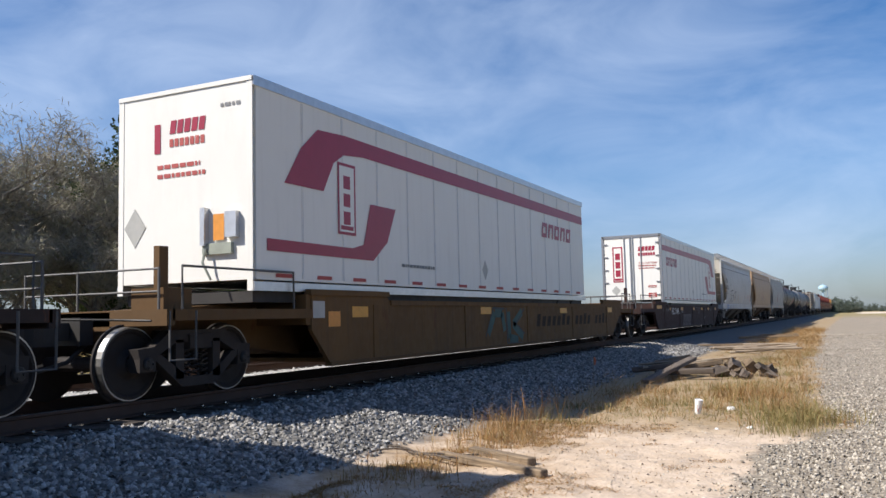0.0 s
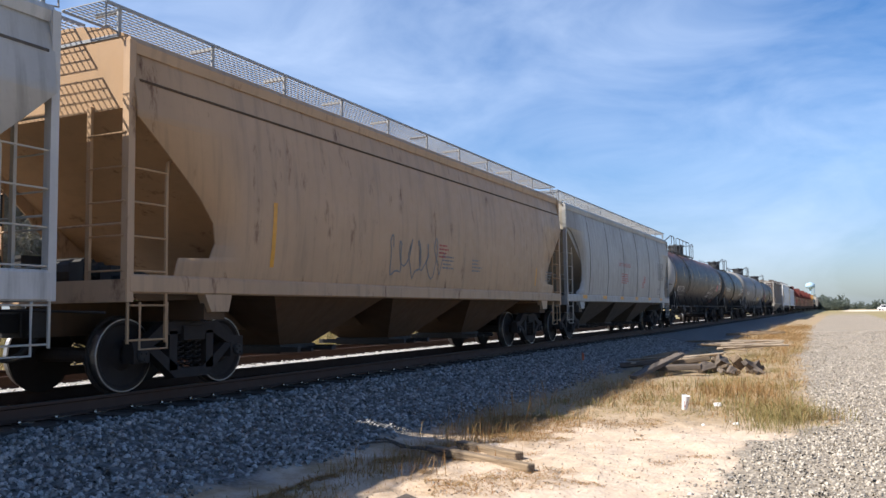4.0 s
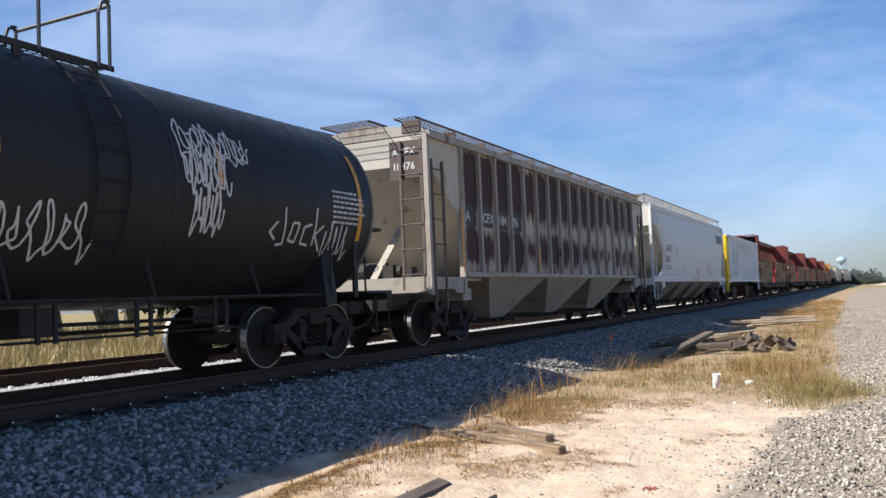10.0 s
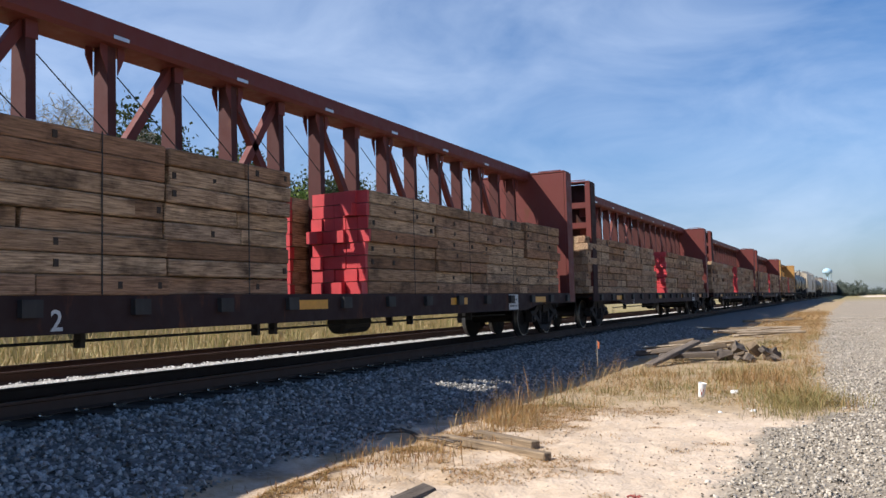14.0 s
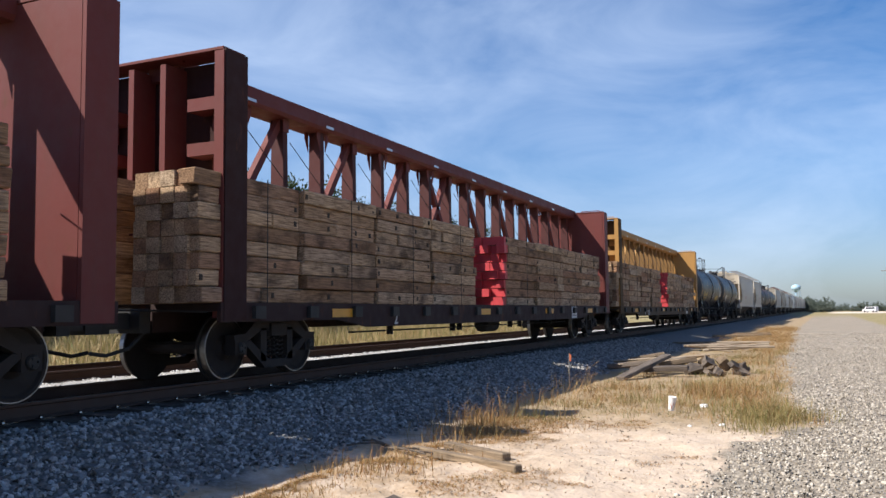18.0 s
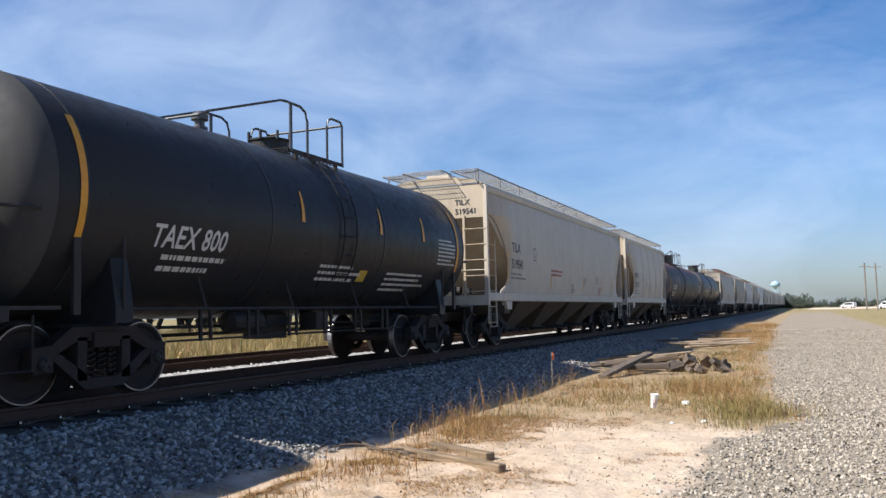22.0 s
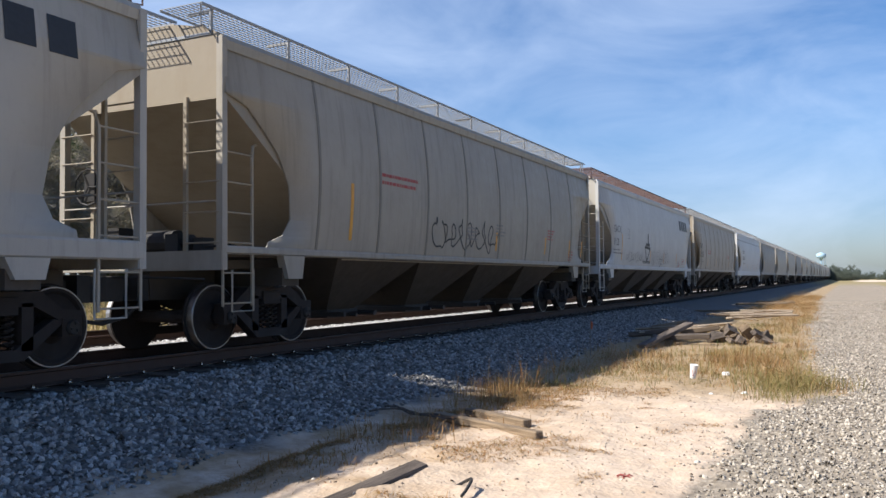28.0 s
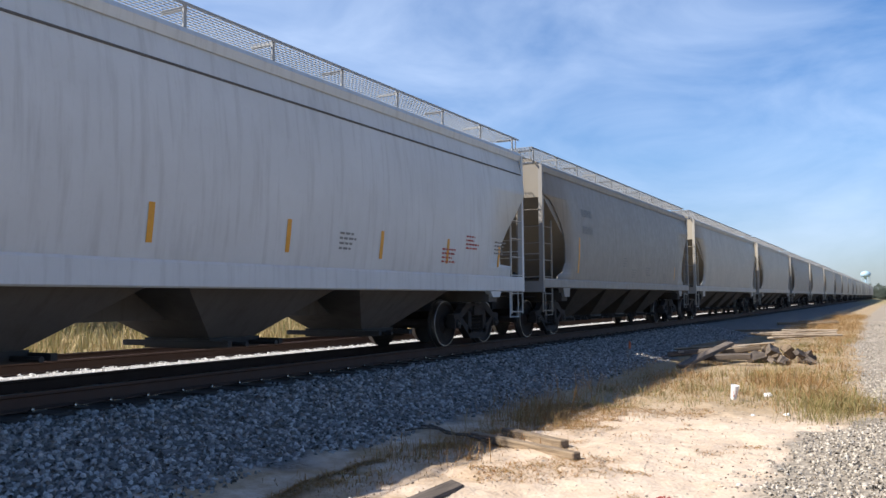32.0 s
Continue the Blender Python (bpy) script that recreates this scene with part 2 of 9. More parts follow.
def timber_mat(name, tones, stain=0.75):
    """Rough sawn timber: a tone for each piece, grain along y, dark stains and end checks."""
    m, nt, bs = base_mat(name)
    tc = nt.nodes.new("ShaderNodeTexCoord")
    oi = nt.nodes.new("ShaderNodeObjectInfo")
    geo = nt.nodes.new("ShaderNodeNewGeometry")
    ad = nt.nodes.new("ShaderNodeMath")
    ad.operation = "ADD"
    nt.links.new(oi.outputs["Random"], ad.inputs[0]), nt.links.new(geo.outputs["Random Per Island"], ad.inputs[1])
    fr = nt.nodes.new("ShaderNodeMath")
    fr.operation = "FRACT"
    nt.links.new(ad.outputs["Value"], fr.inputs[0])
    rp = nt.nodes.new("ShaderNodeValToRGB")
    el = rp.color_ramp.elements
    for i, c in enumerate(tones):
        e = el[i] if i < 2 else el.new(1.0)
        e.color = (*c, 1)
    for i, e in enumerate(sorted(el, key=lambda k: k.position)):
        e.position = i / (len(tones) - 1)
    nt.links.new(fr.outputs["Value"], rp.inputs["Fac"])
    sh = nt.nodes.new("ShaderNodeVectorMath")
    sc = nt.nodes.new("ShaderNodeVectorMath")
    sc.operation = "SCALE"
    sc.inputs[0].default_value = (7, 41, 13)
    nt.links.new(fr.outputs["Value"], sc.inputs["Scale"])
    nt.links.new(tc.outputs["Object"], sh.inputs[0]), nt.links.new(sc.outputs["Vector"], sh.inputs[1])
    co = sh.outputs["Vector"]
    g = noise_fac(nt, co, 4.0, 0.35, 0.7, 7, (10, 0.8, 14))
    c = mixc(nt, g, rp.outputs["Color"], tuple(0.45 * k for k in tones[0]))
    c = mixc(nt, noise_fac(nt, co, 1.5, 0.5, 0.68, 6, (1, 1, 1.6), top=stain), c, (0.035, 0.022, 0.016))
    nt.links.new(c, bs.inputs["Base Color"])
    bs.inputs["Roughness"].default_value = 0.9
    bs.inputs["Specular IOR Level"].default_value = 0.2
    bump(nt, bs, g, 0.6, 0.015)
    return m


def wood_mat(name, dark, light, grain=(14, 0.7, 14)):
    if name in MATS:
        return MATS[name]
    m, nt, bs = base_mat(name)
    tc = nt.nodes.new("ShaderNodeTexCoord")
    oi = nt.nodes.new("ShaderNodeObjectInfo")
    sh = nt.nodes.new("ShaderNodeVectorMath")
    sh.operation = "ADD"
    nt.links.new(tc.outputs["Object"], sh.inputs[0])
    nt.links.new(oi.outputs["Location"], sh.inputs[1])
    c = mixc(nt, oi.outputs["Random"], dark, light)
    g = noise_fac(nt, tc.outputs["Object"], 3.0, 0.35, 0.7, 7, grain)
    c = mixc(nt, g, c, tuple(0.55 * k for k in dark))
    c = mixc(nt, noise_fac(nt, tc.outputs["Object"], 1.7, 0.55, 0.75, 5, top=0.7), c, (0.045, 0.033, 0.025))
    nt.links.new(c, bs.inputs["Base Color"])
    bs.inputs["Roughness"].default_value = 0.85
    bump(nt, bs, g, 0.5, 0.01)
    MATS[name] = m
    return m


BLACK_STEEL = paint("black_steel", (0.027, 0.026, 0.026), 0.6, 0.5, 0.2)
TRUCK_STEEL = paint("truck_steel", (0.032, 0.027, 0.025), 0.8, 0.6, 0.2, dirt_col=(0.055, 0.041, 0.034))
TREAD_STEEL = plain("bright_tread_steel", (0.36, 0.35, 0.34), 0.45, 0.4, 6, 1.0)
WHEEL_STEEL = paint("wheel_steel", (0.026, 0.022, 0.021), 0.75, 0.6, 0.1, dirt_col=(0.048, 0.036, 0.030))
RAIL_STEEL = paint("rail_rust", (0.075, 0.044, 0.033), 0.8, 0.5, 0.2, dirt_col=(0.05, 0.036, 0.028))
WHITE_INK = plain("white_stencil", (0.62, 0.62, 0.60), 0.6, 0.3, 20)
BLACK_INK = plain("black_stencil", (0.03, 0.03, 0.032), 0.6, 0.3, 20)
DARK_INK = plain("faded_black_stencil", (0.085, 0.083, 0.08), 0.6, 0.3, 20)
GREY_INK = plain("grey_stencil", (0.20, 0.20, 0.20), 0.6, 0.3, 20)
FADED_BROWN = plain("faded_brown_stencil", (0.05, 0.028, 0.012), 0.95, 0.5, 9)
RED_INK = plain("red_stencil", (0.42, 0.07, 0.06), 0.6, 0.3, 20)
YELLOW_INK = plain("yellow_stencil", (0.55, 0.38, 0.05), 0.6, 0.3, 20)
BLUE_INK = plain("blue_spray", (0.08, 0.2, 0.5), 0.6, 0.3, 20)
PINK_INK = plain("pink_spray", (0.55, 0.16, 0.2), 0.6, 0.3, 20)
PALE_INK = plain("pale_blue_spray", (0.45, 0.55, 0.58), 0.6, 0.3, 20)
REFLECT = plain("yellow_reflective_strip", (0.66, 0.30, 0.02), 0.45, 0.2, 12)
ORANGE_PLATE = plain("orange_plate", (0.7, 0.28, 0.04), 0.5, 0.2, 12)

# ---- mesh helpers ----
def to_mesh(bm, mat, smooth=False):
    me = bpy.data.meshes.new("mesh")
    bmesh.ops.recalc_face_normals(bm, faces=bm.faces)
    if smooth:
        for f in bm.faces:
            f.smooth = True
    bm.to_mesh(me)
    bm.free()
    me.materials.append(mat)
    return me


def part(name, bm, material, parent, label="", at=None, smooth=False):
    """Links a bmesh, or a mesh made before, as one object under a thing or a part."""
    me = bm if isinstance(bm, bpy.types.Mesh) else to_mesh(bm, material, smooth)
    ob = new(name, me)
    ob.parent = parent
    if at is not None:
        ob.matrix_basis = at if isinstance(at, Matrix) else Matrix.Translation(at)
    return tagged(ob, label)


def box(bm, x0, x1, y0, y1, z0, z1):
    v = [bm.verts.new(p) for p in ((x0, y0, z0), (x1, y0, z0), (x1, y1, z0), (x0, y1, z0),
                                   (x0, y0, z1), (x1, y0, z1), (x1, y1, z1), (x0, y1, z1))]
    for f in ((3, 2, 1, 0), (4, 5, 6, 7), (0, 1, 5, 4), (1, 2, 6, 5), (2, 3, 7, 6), (3, 0, 4, 7)):
        bm.faces.new([v[i] for i in f])
    return bm


def hexa(bm, low, high):
    """A block between two four-cornered outlines."""
    v = [bm.verts.new(p) for p in (*low, *high)]
    for f in ((3, 2, 1, 0), (4, 5, 6, 7), (0, 1, 5, 4), (1, 2, 6, 5), (2, 3, 7, 6), (3, 0, 4, 7)):
        bm.faces.new([v[i] for i in f])
    return bm


def prism(bm, pts, axis, a, b):
    """A flat outline pulled along an axis from a to b. Outline: (y, z) for x, (x, z) for y, (x, y) for z."""
    def at(p, k):
        return (k, *p) if axis == "x" else (p[0], k, p[1]) if axis == "y" else (*p, k)
    lo, hi = [bm.verts.new(at(p, a)) for p in pts], [bm.verts.new(at(p, b)) for p in pts]
    n = len(pts)
    bm.faces.new(lo[::-1]), bm.faces.new(hi)
    for i in range(n):
        bm.faces.new((lo[i], lo[(i + 1) % n], hi[(i + 1) % n], hi[i]))
    return bm


def ring_axes(d):
    d = d.normalized()
    a = d.cross(Vector((0, 0, 1)) if abs(d.z) < 0.9 else Vector((1, 0, 0))).normalized()
    return a, d.cross(a)


def tube(bm, pts, r, seg=6, closed=False):
    """A round bar along a line of points."""
    pts = [Vector(p) for p in pts]
    rings = []
    for i, p in enumerate(pts):
        q0, q1 = pts[max(i - 1, 0)], pts[min(i + 1, len(pts) - 1)]
        a, b = ring_axes(q1 - q0)
        rings.append([bm.verts.new(p + r * (math.cos(k * math.tau / seg) * a + math.sin(k * math.tau / seg) * b)) for k in range(seg)])
    for r0, r1 in zip(rings, rings[1:]):
        for k in range(seg):
            bm.faces.new((r0[k], r0[(k + 1) % seg], r1[(k + 1) % seg], r1[k]))
    bm.faces.new(rings[0][::-1]), bm.faces.new(rings[-1])
    return bm


def lathe(bm, prof, seg, axis="x", centre=(0, 0, 0), ends=True):
    """A turned shape: prof is (along, radius) pairs."""
    c = Vector(centre)
    rings = []
    for s, r in prof:
        ring = []
        for k in range(seg):
            a = k * math.tau / seg
            u, v = r * math.cos(a), r * math.sin(a)
            ring.append(bm.verts.new(c + Vector((s, u, v) if axis == "x" else (u, s, v) if axis == "y" else (u, v, s))))
        rings.append(ring)
    for r0, r1 in zip(rings, rings[1:]):
        for k in range(seg):
            bm.faces.new((r0[k], r0[(k + 1) % seg], r1[(k + 1) % seg], r1[k]))
    if ends:
        bm.faces.new(rings[0][::-1]), bm.faces.new(rings[-1])
    return bm


def B():
    return bmesh.new()


SHARED = {}


def shared(key, build):
    if key not in SHARED:
        SHARED[key] = build()
    return SHARED[key]


# ---- writing and signs ----
def text_shape(s):
    """Flat outline of a word, one unit high: points and faces."""
    def build():
        cu = bpy.data.curves.new("word", "FONT")
        cu.body, cu.size, cu.resolution_u, cu.offset = s, 1.0, 2, 0.0 if "M" in s else 0.016
        ob = bpy.data.objects.new("word", cu)
        me = bpy.data.meshes.new_from_object(ob)
        pts = [(v.co.x, v.co.y) for v in me.vertices]
        faces = [tuple(p.vertices) for p in me.polygons]
        bpy.data.objects.remove(ob), bpy.data.curves.remove(cu), bpy.data.meshes.remove(me)
        return pts, faces
    return shared(("text", s), build)


def side_flat(x):
    return lambda u, v: (x, u, v)


def end_flat(y):
    return lambda u, v: (u, y, v)


def side_tank(r, zc, grow=0.011):
    """Onto a tank's side: v is the height."""
    def at(u, v):
        s = max(-0.98, min(0.98, (v - zc) / r))
        a = math.asin(s)
        return ((r + grow) * math.cos(a), u, zc + (r + grow) * math.sin(a))
    return at


def side_curve(f, grow=0.006):
    return lambda u, v: (f(v) + grow, u, v)


def lettering(s, u, v, size, mat, parent, onto, width=None, name="lettering", lean=0.0):
    if not s:
        return None
    pts, faces = text_shape(s)
    w = max(p[0] for p in pts) or 1
    k = (width / (w * size)) if width else 1.0
    me = bpy.data.meshes.new("mesh")
    me.from_pydata([onto(u + (p[0] * k + lean * p[1]) * size, v + p[1] * size) for p in pts], [], faces)
    me.materials.append(mat)
    return part(name, me, None, parent)


def patches(rects, mat, parent, onto, name="stencil_block", steps=1, label=""):
    """Flat marks on a surface: each (u0, v0, u1, v1), or four corners."""
    verts, faces = [], []
    for q in rects:
        c = [(q[0], q[1]), (q[2], q[1]), (q[2], q[3]), (q[0], q[3])] if not isinstance(q[0], tuple) else list(q)
        for i in range(steps):
            a, b = i / steps, (i + 1) / steps
            lo = lambda k: tuple(c[0][j] + (c[3][j] - c[0][j]) * k for j in (0, 1))
            hi = lambda k: tuple(c[1][j] + (c[2][j] - c[1][j]) * k for j in (0, 1))
            n = len(verts)
            verts += [onto(*lo(a)), onto(*hi(a)), onto(*hi(b)), onto(*lo(b))]
            faces.append((n, n + 1, n + 2, n + 3))
    me = bpy.data.meshes.new("mesh")
    me.from_pydata(verts, [], faces)
    me.materials.append(mat)
    ob = part(name, me, None, parent, label)
    return tagged(ob, kind="stuff") if len(rects) > 3 else ob


def bar_lines(u, v, w, h, rows, seed, fill=0.85):
    """Unreadable small print: short bars in rows."""
    rnd = random.Random(seed)
    out = []
    for i in range(rows):
        z1 = v - i * h / rows
        z0 = z1 - 0.45 * h / rows
        x = u
        end = u + w * rnd.uniform(fill - 0.25, fill + 0.15)
        while x < end:
            l = rnd.uniform(0.04, 0.14)
            out.append((x, z0, min(x + l, end), z1))
            x += l + 0.025
    return out


def scrawl(u, v, w, h, mat, parent, onto, seed, loops=9, thick=0.03, name="graffiti"):
    """Sprayed loops and zigzags, as a flat ribbon."""
    rnd = random.Random(seed)
    pts = []
    n = loops * 16
    ph = [rnd.uniform(0, 6.28) for _ in range(3)]
    for i in range(n + 1):
        k = i / n
        a = k * loops * math.tau
        x = u + w * (k + 0.055 * math.cos(a) + 0.02 * math.sin(2.3 * a + ph[0]))
        amp = 0.36 + 0.12 * math.sin(k * 17 + ph[1])
        z = v + h * (0.5 + amp * math.sin(a + 0.6 * math.sin(3 * k * 6.28 + ph[2])) + 0.09 * math.sin(2.9 * a))
        pts.append((x, z))
    quads = []
    for (x0, z0), (x1, z1) in zip(pts, pts[1:]):
        d = math.hypot(x1 - x0, z1 - z0) or 1
        nx, nz = -(z1 - z0) / d * thick / 2, (x1 - x0) / d * thick / 2
        quads.append(((x0 - nx, z0 - nz), (x1 - nx, z1 - nz), (x1 + nx, z1 + nz), (x0 + nx, z0 + nz)))
    return patches(quads, mat, parent, onto, name)


def strokes(lines, mat, parent, onto, thick=0.035, name="graffiti"):
    """Straight sprayed strokes along each open line of points."""
    quads = []
    for ln in lines:
        for (x0, z0), (x1, z1) in zip(ln, ln[1:]):
            for a, b in ((0, 0.5), (0.5, 1)):
                p, q = (x0 + (x1 - x0) * a, z0 + (z1 - z0) * a), (x0 + (x1 - x0) * b, z0 + (z1 - z0) * b)
                d = math.hypot(q[0] - p[0], q[1] - p[1]) or 1
                nx, nz = -(q[1] - p[1]) / d * thick / 2, (q[0] - p[0]) / d * thick / 2
                quads.append(((p[0] - nx, p[1] - nz), (q[0] - nx, q[1] - nz), (q[0] + nx, q[1] + nz), (p[0] + nx, p[1] + nz)))
    return patches(quads, mat, parent, onto, name)


# ---- running gear ----
WHEEL_R = 0.457


def axle_mesh():
    return to_mesh(lathe(B(), [(-1.05, 0.06), (-1.0, 0.095), (1.0, 0.095), (1.05, 0.06)], 12), WHEEL_STEEL)


def wheel_mesh():
    bm = B()
    lathe(bm, [(0.66, 0.05), (0.66, 0.49), (0.69, 0.49), (0.70, WHEEL_R), (0.80, WHEEL_R - 0.004), (0.805, 0.40),
               (0.775, 0.37), (0.765, 0.19), (0.80, 0.15), (0.83, 0.12), (0.83, 0.05)], 32)
    return to_mesh(bm, WHEEL_STEEL)


def tread_mesh():
    """The bright running band and rim edge of a wheel."""
    bm = B()
    lathe(bm, [(0.702, WHEEL_R + 0.0015), (0.80, WHEEL_R - 0.002), (0.8075, WHEEL_R - 0.008), (0.8075, WHEEL_R - 0.022)], 32, ends=False)
    return to_mesh(bm, TREAD_STEEL)


def cap_mesh():
    bm = B()
    lathe(bm, [(0.98, 0.085), (1.11, 0.085), (1.13, 0.07)], 14)
    for k in range(3):
        a = k * math.tau / 3
        lathe(bm, [(1.125, 0.017), (1.15, 0.015)], 6, "x", (0, 0.045 * math.cos(a), 0.045 * math.sin(a)))
    return to_mesh(bm, BLACK_STEEL)


def side_frame_mesh():
    """Cast side frame of a freight truck with its windows, and the pedestals over the bearings."""
    bm = B()
    a, b = 0.92, 1.08
    prism(bm, [(-1.02, 0.52), (-0.78, 0.52), (-0.42, 0.70), (0.42, 0.70), (0.78, 0.52), (1.02, 0.52), (1.04, 0.64), (0.78, 0.66), (0.50, 0.86), (-0.50, 0.86), (-0.78, 0.66), (-1.04, 0.64)], "x", a, b)
    prism(bm, [(-0.80, 0.53), (-0.66, 0.56), (-0.20, 0.26), (0.20, 0.26), (0.66, 0.56), (0.80, 0.53), (0.30, 0.14), (-0.30, 0.14)], "x", a, b)
    for y in (-0.34, 0.34):
        box(bm, a, b, y - 0.07, y + 0.07, 0.24, 0.74)
    for y in (-0.89, 0.89):
        box(bm, a - 0.01, b + 0.01, y - 0.13, y + 0.13, 0.36, 0.56)
    return to_mesh(bm, TRUCK_STEEL)


def spring_mesh():
    bm = B()
    for y in (-0.16, 0, 0.16):
        tube(bm, [(1.0 + 0.06 * math.cos(k * 1.05), y + 0.06 * math.sin(k * 1.05), 0.27 + 0.011 * k) for k in range(32)], 0.014, 4)
    return to_mesh(bm, TRUCK_STEEL)


def bolster_mesh():
    bm = B()
    prism(bm, [(-1.12, 0.62), (-1.12, 0.80), (-0.5, 0.86), (0.5, 0.86), (1.12, 0.80), (1.12, 0.62), (0.4, 0.50), (-0.4, 0.50)], "y", -0.2, 0.2)
    for y in (-0.52, 0.52):
        box(bm, -0.9, 0.9, y - 0.05, y + 0.05, 0.36, 0.46)
        for s in (1, -1):
            box(bm, s * 0.735 - 0.04, s * 0.735 + 0.04, y - (0.0 if y > 0 else 0.07), y + (0.07 if y > 0 else 0.0), 0.34, 0.60)
    return to_mesh(bm, TRUCK_STEEL)


WHEELSETS = []      # (object, place of its axle along the car, car)


HALF_TURN = pose(0, 0, 0, 0, 0, 180)


def truck(car, y):
    tr = part("truck", shared("bolster", bolster_mesh), None, car, "dark cast steel truck", (0, y, 0))
    for m in (None, HALF_TURN):
        part("side_frame", shared("side_frame", side_frame_mesh), None, tr, "", m)
    for m in (None, HALF_TURN):
        part("spring_nest", shared("spring", spring_mesh), None, tr, "", m)
    for dy in (-0.89, 0.89):
        ws = part("wheelset", shared("axle", axle_mesh), None, car, "", (0, y + dy, WHEEL_R))
        for m in (None, HALF_TURN):
            part("wheel", shared("wheel", wheel_mesh), None, ws, "", m)
            part("tread", shared("tread", tread_mesh), None, ws, "bright worn tread", m)
            part("bearing_cap", shared("cap", cap_mesh), None, ws, "", m)
        WHEELSETS.append((ws, y + dy, car))
    return tr


def coupler_mesh():
    bm = B()
    box(bm, -0.11, 0.11, -0.75, 0.3, 0.76, 0.98)
    prism(bm, [(-0.16, -0.98), (0.05, -1.02), (0.17, -0.86), (0.15, -0.70), (-0.15, -0.70)], "z", 0.70, 1.02)
    box(bm, -0.30, 0.30, -0.32, -0.12, 0.70, 1.04)
    tube(bm, [(0.2, -0.1, 0.74), (0.24, -0.45, 0.5), (0.2, -0.8, 0.42), (0.12, -1.0, 0.46)], 0.028, 5)
    tube(bm, [(0.14, -0.6, 1.02), (0.8, -0.25, 1.0), (1.35, -0.2, 0.98)], 0.015, 5)
    return to_mesh(bm, BLACK_STEEL)


def couplers(car, y0, y1):
    part("coupler", shared("coupler", coupler_mesh), None, car, "", (0, y0, 0))
    part("coupler", shared("coupler", coupler_mesh), None, car, "", pose(0, y1, 0, 0, 0, 180))


def ladder_mesh(key, h, w, n, mat, axis="y"):
    """Two stiles and rungs; rungs run along the axis."""
    def build():
        bm = B()
        for s in (-w / 2, w / 2):
            if axis == "y":
                box(bm, -0.02, 0.02, s - 0.03, s + 0.03, 0, h)
            else:
                box(bm, s - 0.03, s + 0.03, -0.02, 0.02, 0, h)
        for i in range(n):
            z = (i + 0.6) * h / n
            a, b = ((0.03, -w / 2, z), (0.03, w / 2, z)) if axis == "y" else ((-w / 2, -0.03, z), (w / 2, -0.03, z))
            tube(bm, [a, b], 0.013, 5)
        return to_mesh(bm, mat)
    return shared(("ladder", key, h, w, n, axis, mat.name), build)


def grating(x0, x1, y0, y1, z, mat, pitch=0.11, bars=5, frame_h=0.035):
    """An open grating walk of bars."""
    bm = B()
    for i in range(bars + 1):
        x = x0 + (x1 - x0) * i / bars
        edge = i in (0, bars)
        box(bm, x - 0.005, x + 0.005, y0, y1, z - (frame_h if edge else 0.012), z)
    n = max(2, int((y1 - y0) / pitch))
    for i in range(n + 1):
        y = y0 + (y1 - y0) * i / n
        box(bm, x0, x1, y - 0.004, y + 0.004, z - 0.014, z - 0.004)
    return to_mesh(bm, mat)

# ---- train cars: each stands on the rails with its middle at y = 0, its leading end towards -y ----
def thing(name, label, category, group="", kind=""):
    return tagged(new(name), label, category, group, kind)


def hopper_side(z, zt, bulge=0.14, xt=1.42):
    """Half width of a curved-side covered hopper at a height."""
    k = (z - 1.30) / (zt - 1.30)
    return xt + 0.05 * (1 - k) + bulge * math.sin(math.pi * max(0, min(1, k))) ** 0.8


CUT_ROUND = ((4.3, 0.0), (3.42, 0.0), (3.38, 0.15), (3.30, 0.42), (3.07, 0.68), (2.74, 1.04), (2.30, 1.30), (1.83, 1.37), (1.60, 1.22), (1.50, 0.92), (1.30, 0.85))
CUT_SLANT = ((4.3, 0.0), (3.25, 0.04), (2.90, 0.45), (2.40, 1.05), (2.10, 1.32), (1.85, 1.38), (1.66, 1.30), (1.64, 0.75), (1.30, 0.70))


def cut_back(cut, z):
    """How far the side sheet is cut back from the end at a height."""
    pts = cut[::-1]
    return float(np.interp(z, [p[0] for p in pts], [p[1] for p in pts]))


def hopper_shell(L, zt, mat, bulge, slope, zend, xt=1.42):
    """The load space: sides just inside the side sheets, slope sheets at the ends, arched roof."""
    bm = B()
    half = L / 2
    ys = [-half, -half + 0.02] + [-half + slope * i / 5 for i in range(1, 6)]
    ys = sorted(ys + [-y for y in ys])
    rings = []
    for y in ys:
        d = half - abs(y)
        zb = zend if d < 0.03 else max(1.28, zend - (zend - 1.28) * d / slope)
        prof = [(hopper_side(zb + (zt - zb) * i / 8, zt, bulge, xt) - 0.035, zb + (zt - zb) * i / 8) for i in range(9)]
        prof += [(xt * math.cos(radians(a)), zt + 0.05 + 0.30 * math.sin(radians(a))) for a in (15, 35, 60)] + [(0, zt + 0.35)]
        rings.append([bm.verts.new((x, y, z)) for x, z in prof + [(-x, z) for x, z in prof[-2::-1]]])
    n = len(rings[0])
    for r0, r1 in zip(rings, rings[1:]):
        for k in range(n):
            bm.faces.new((r0[k], r0[(k + 1) % n], r1[(k + 1) % n], r1[k]))
    bm.faces.new(rings[0][::-1]), bm.faces.new(rings[-1])
    return to_mesh(bm, mat)


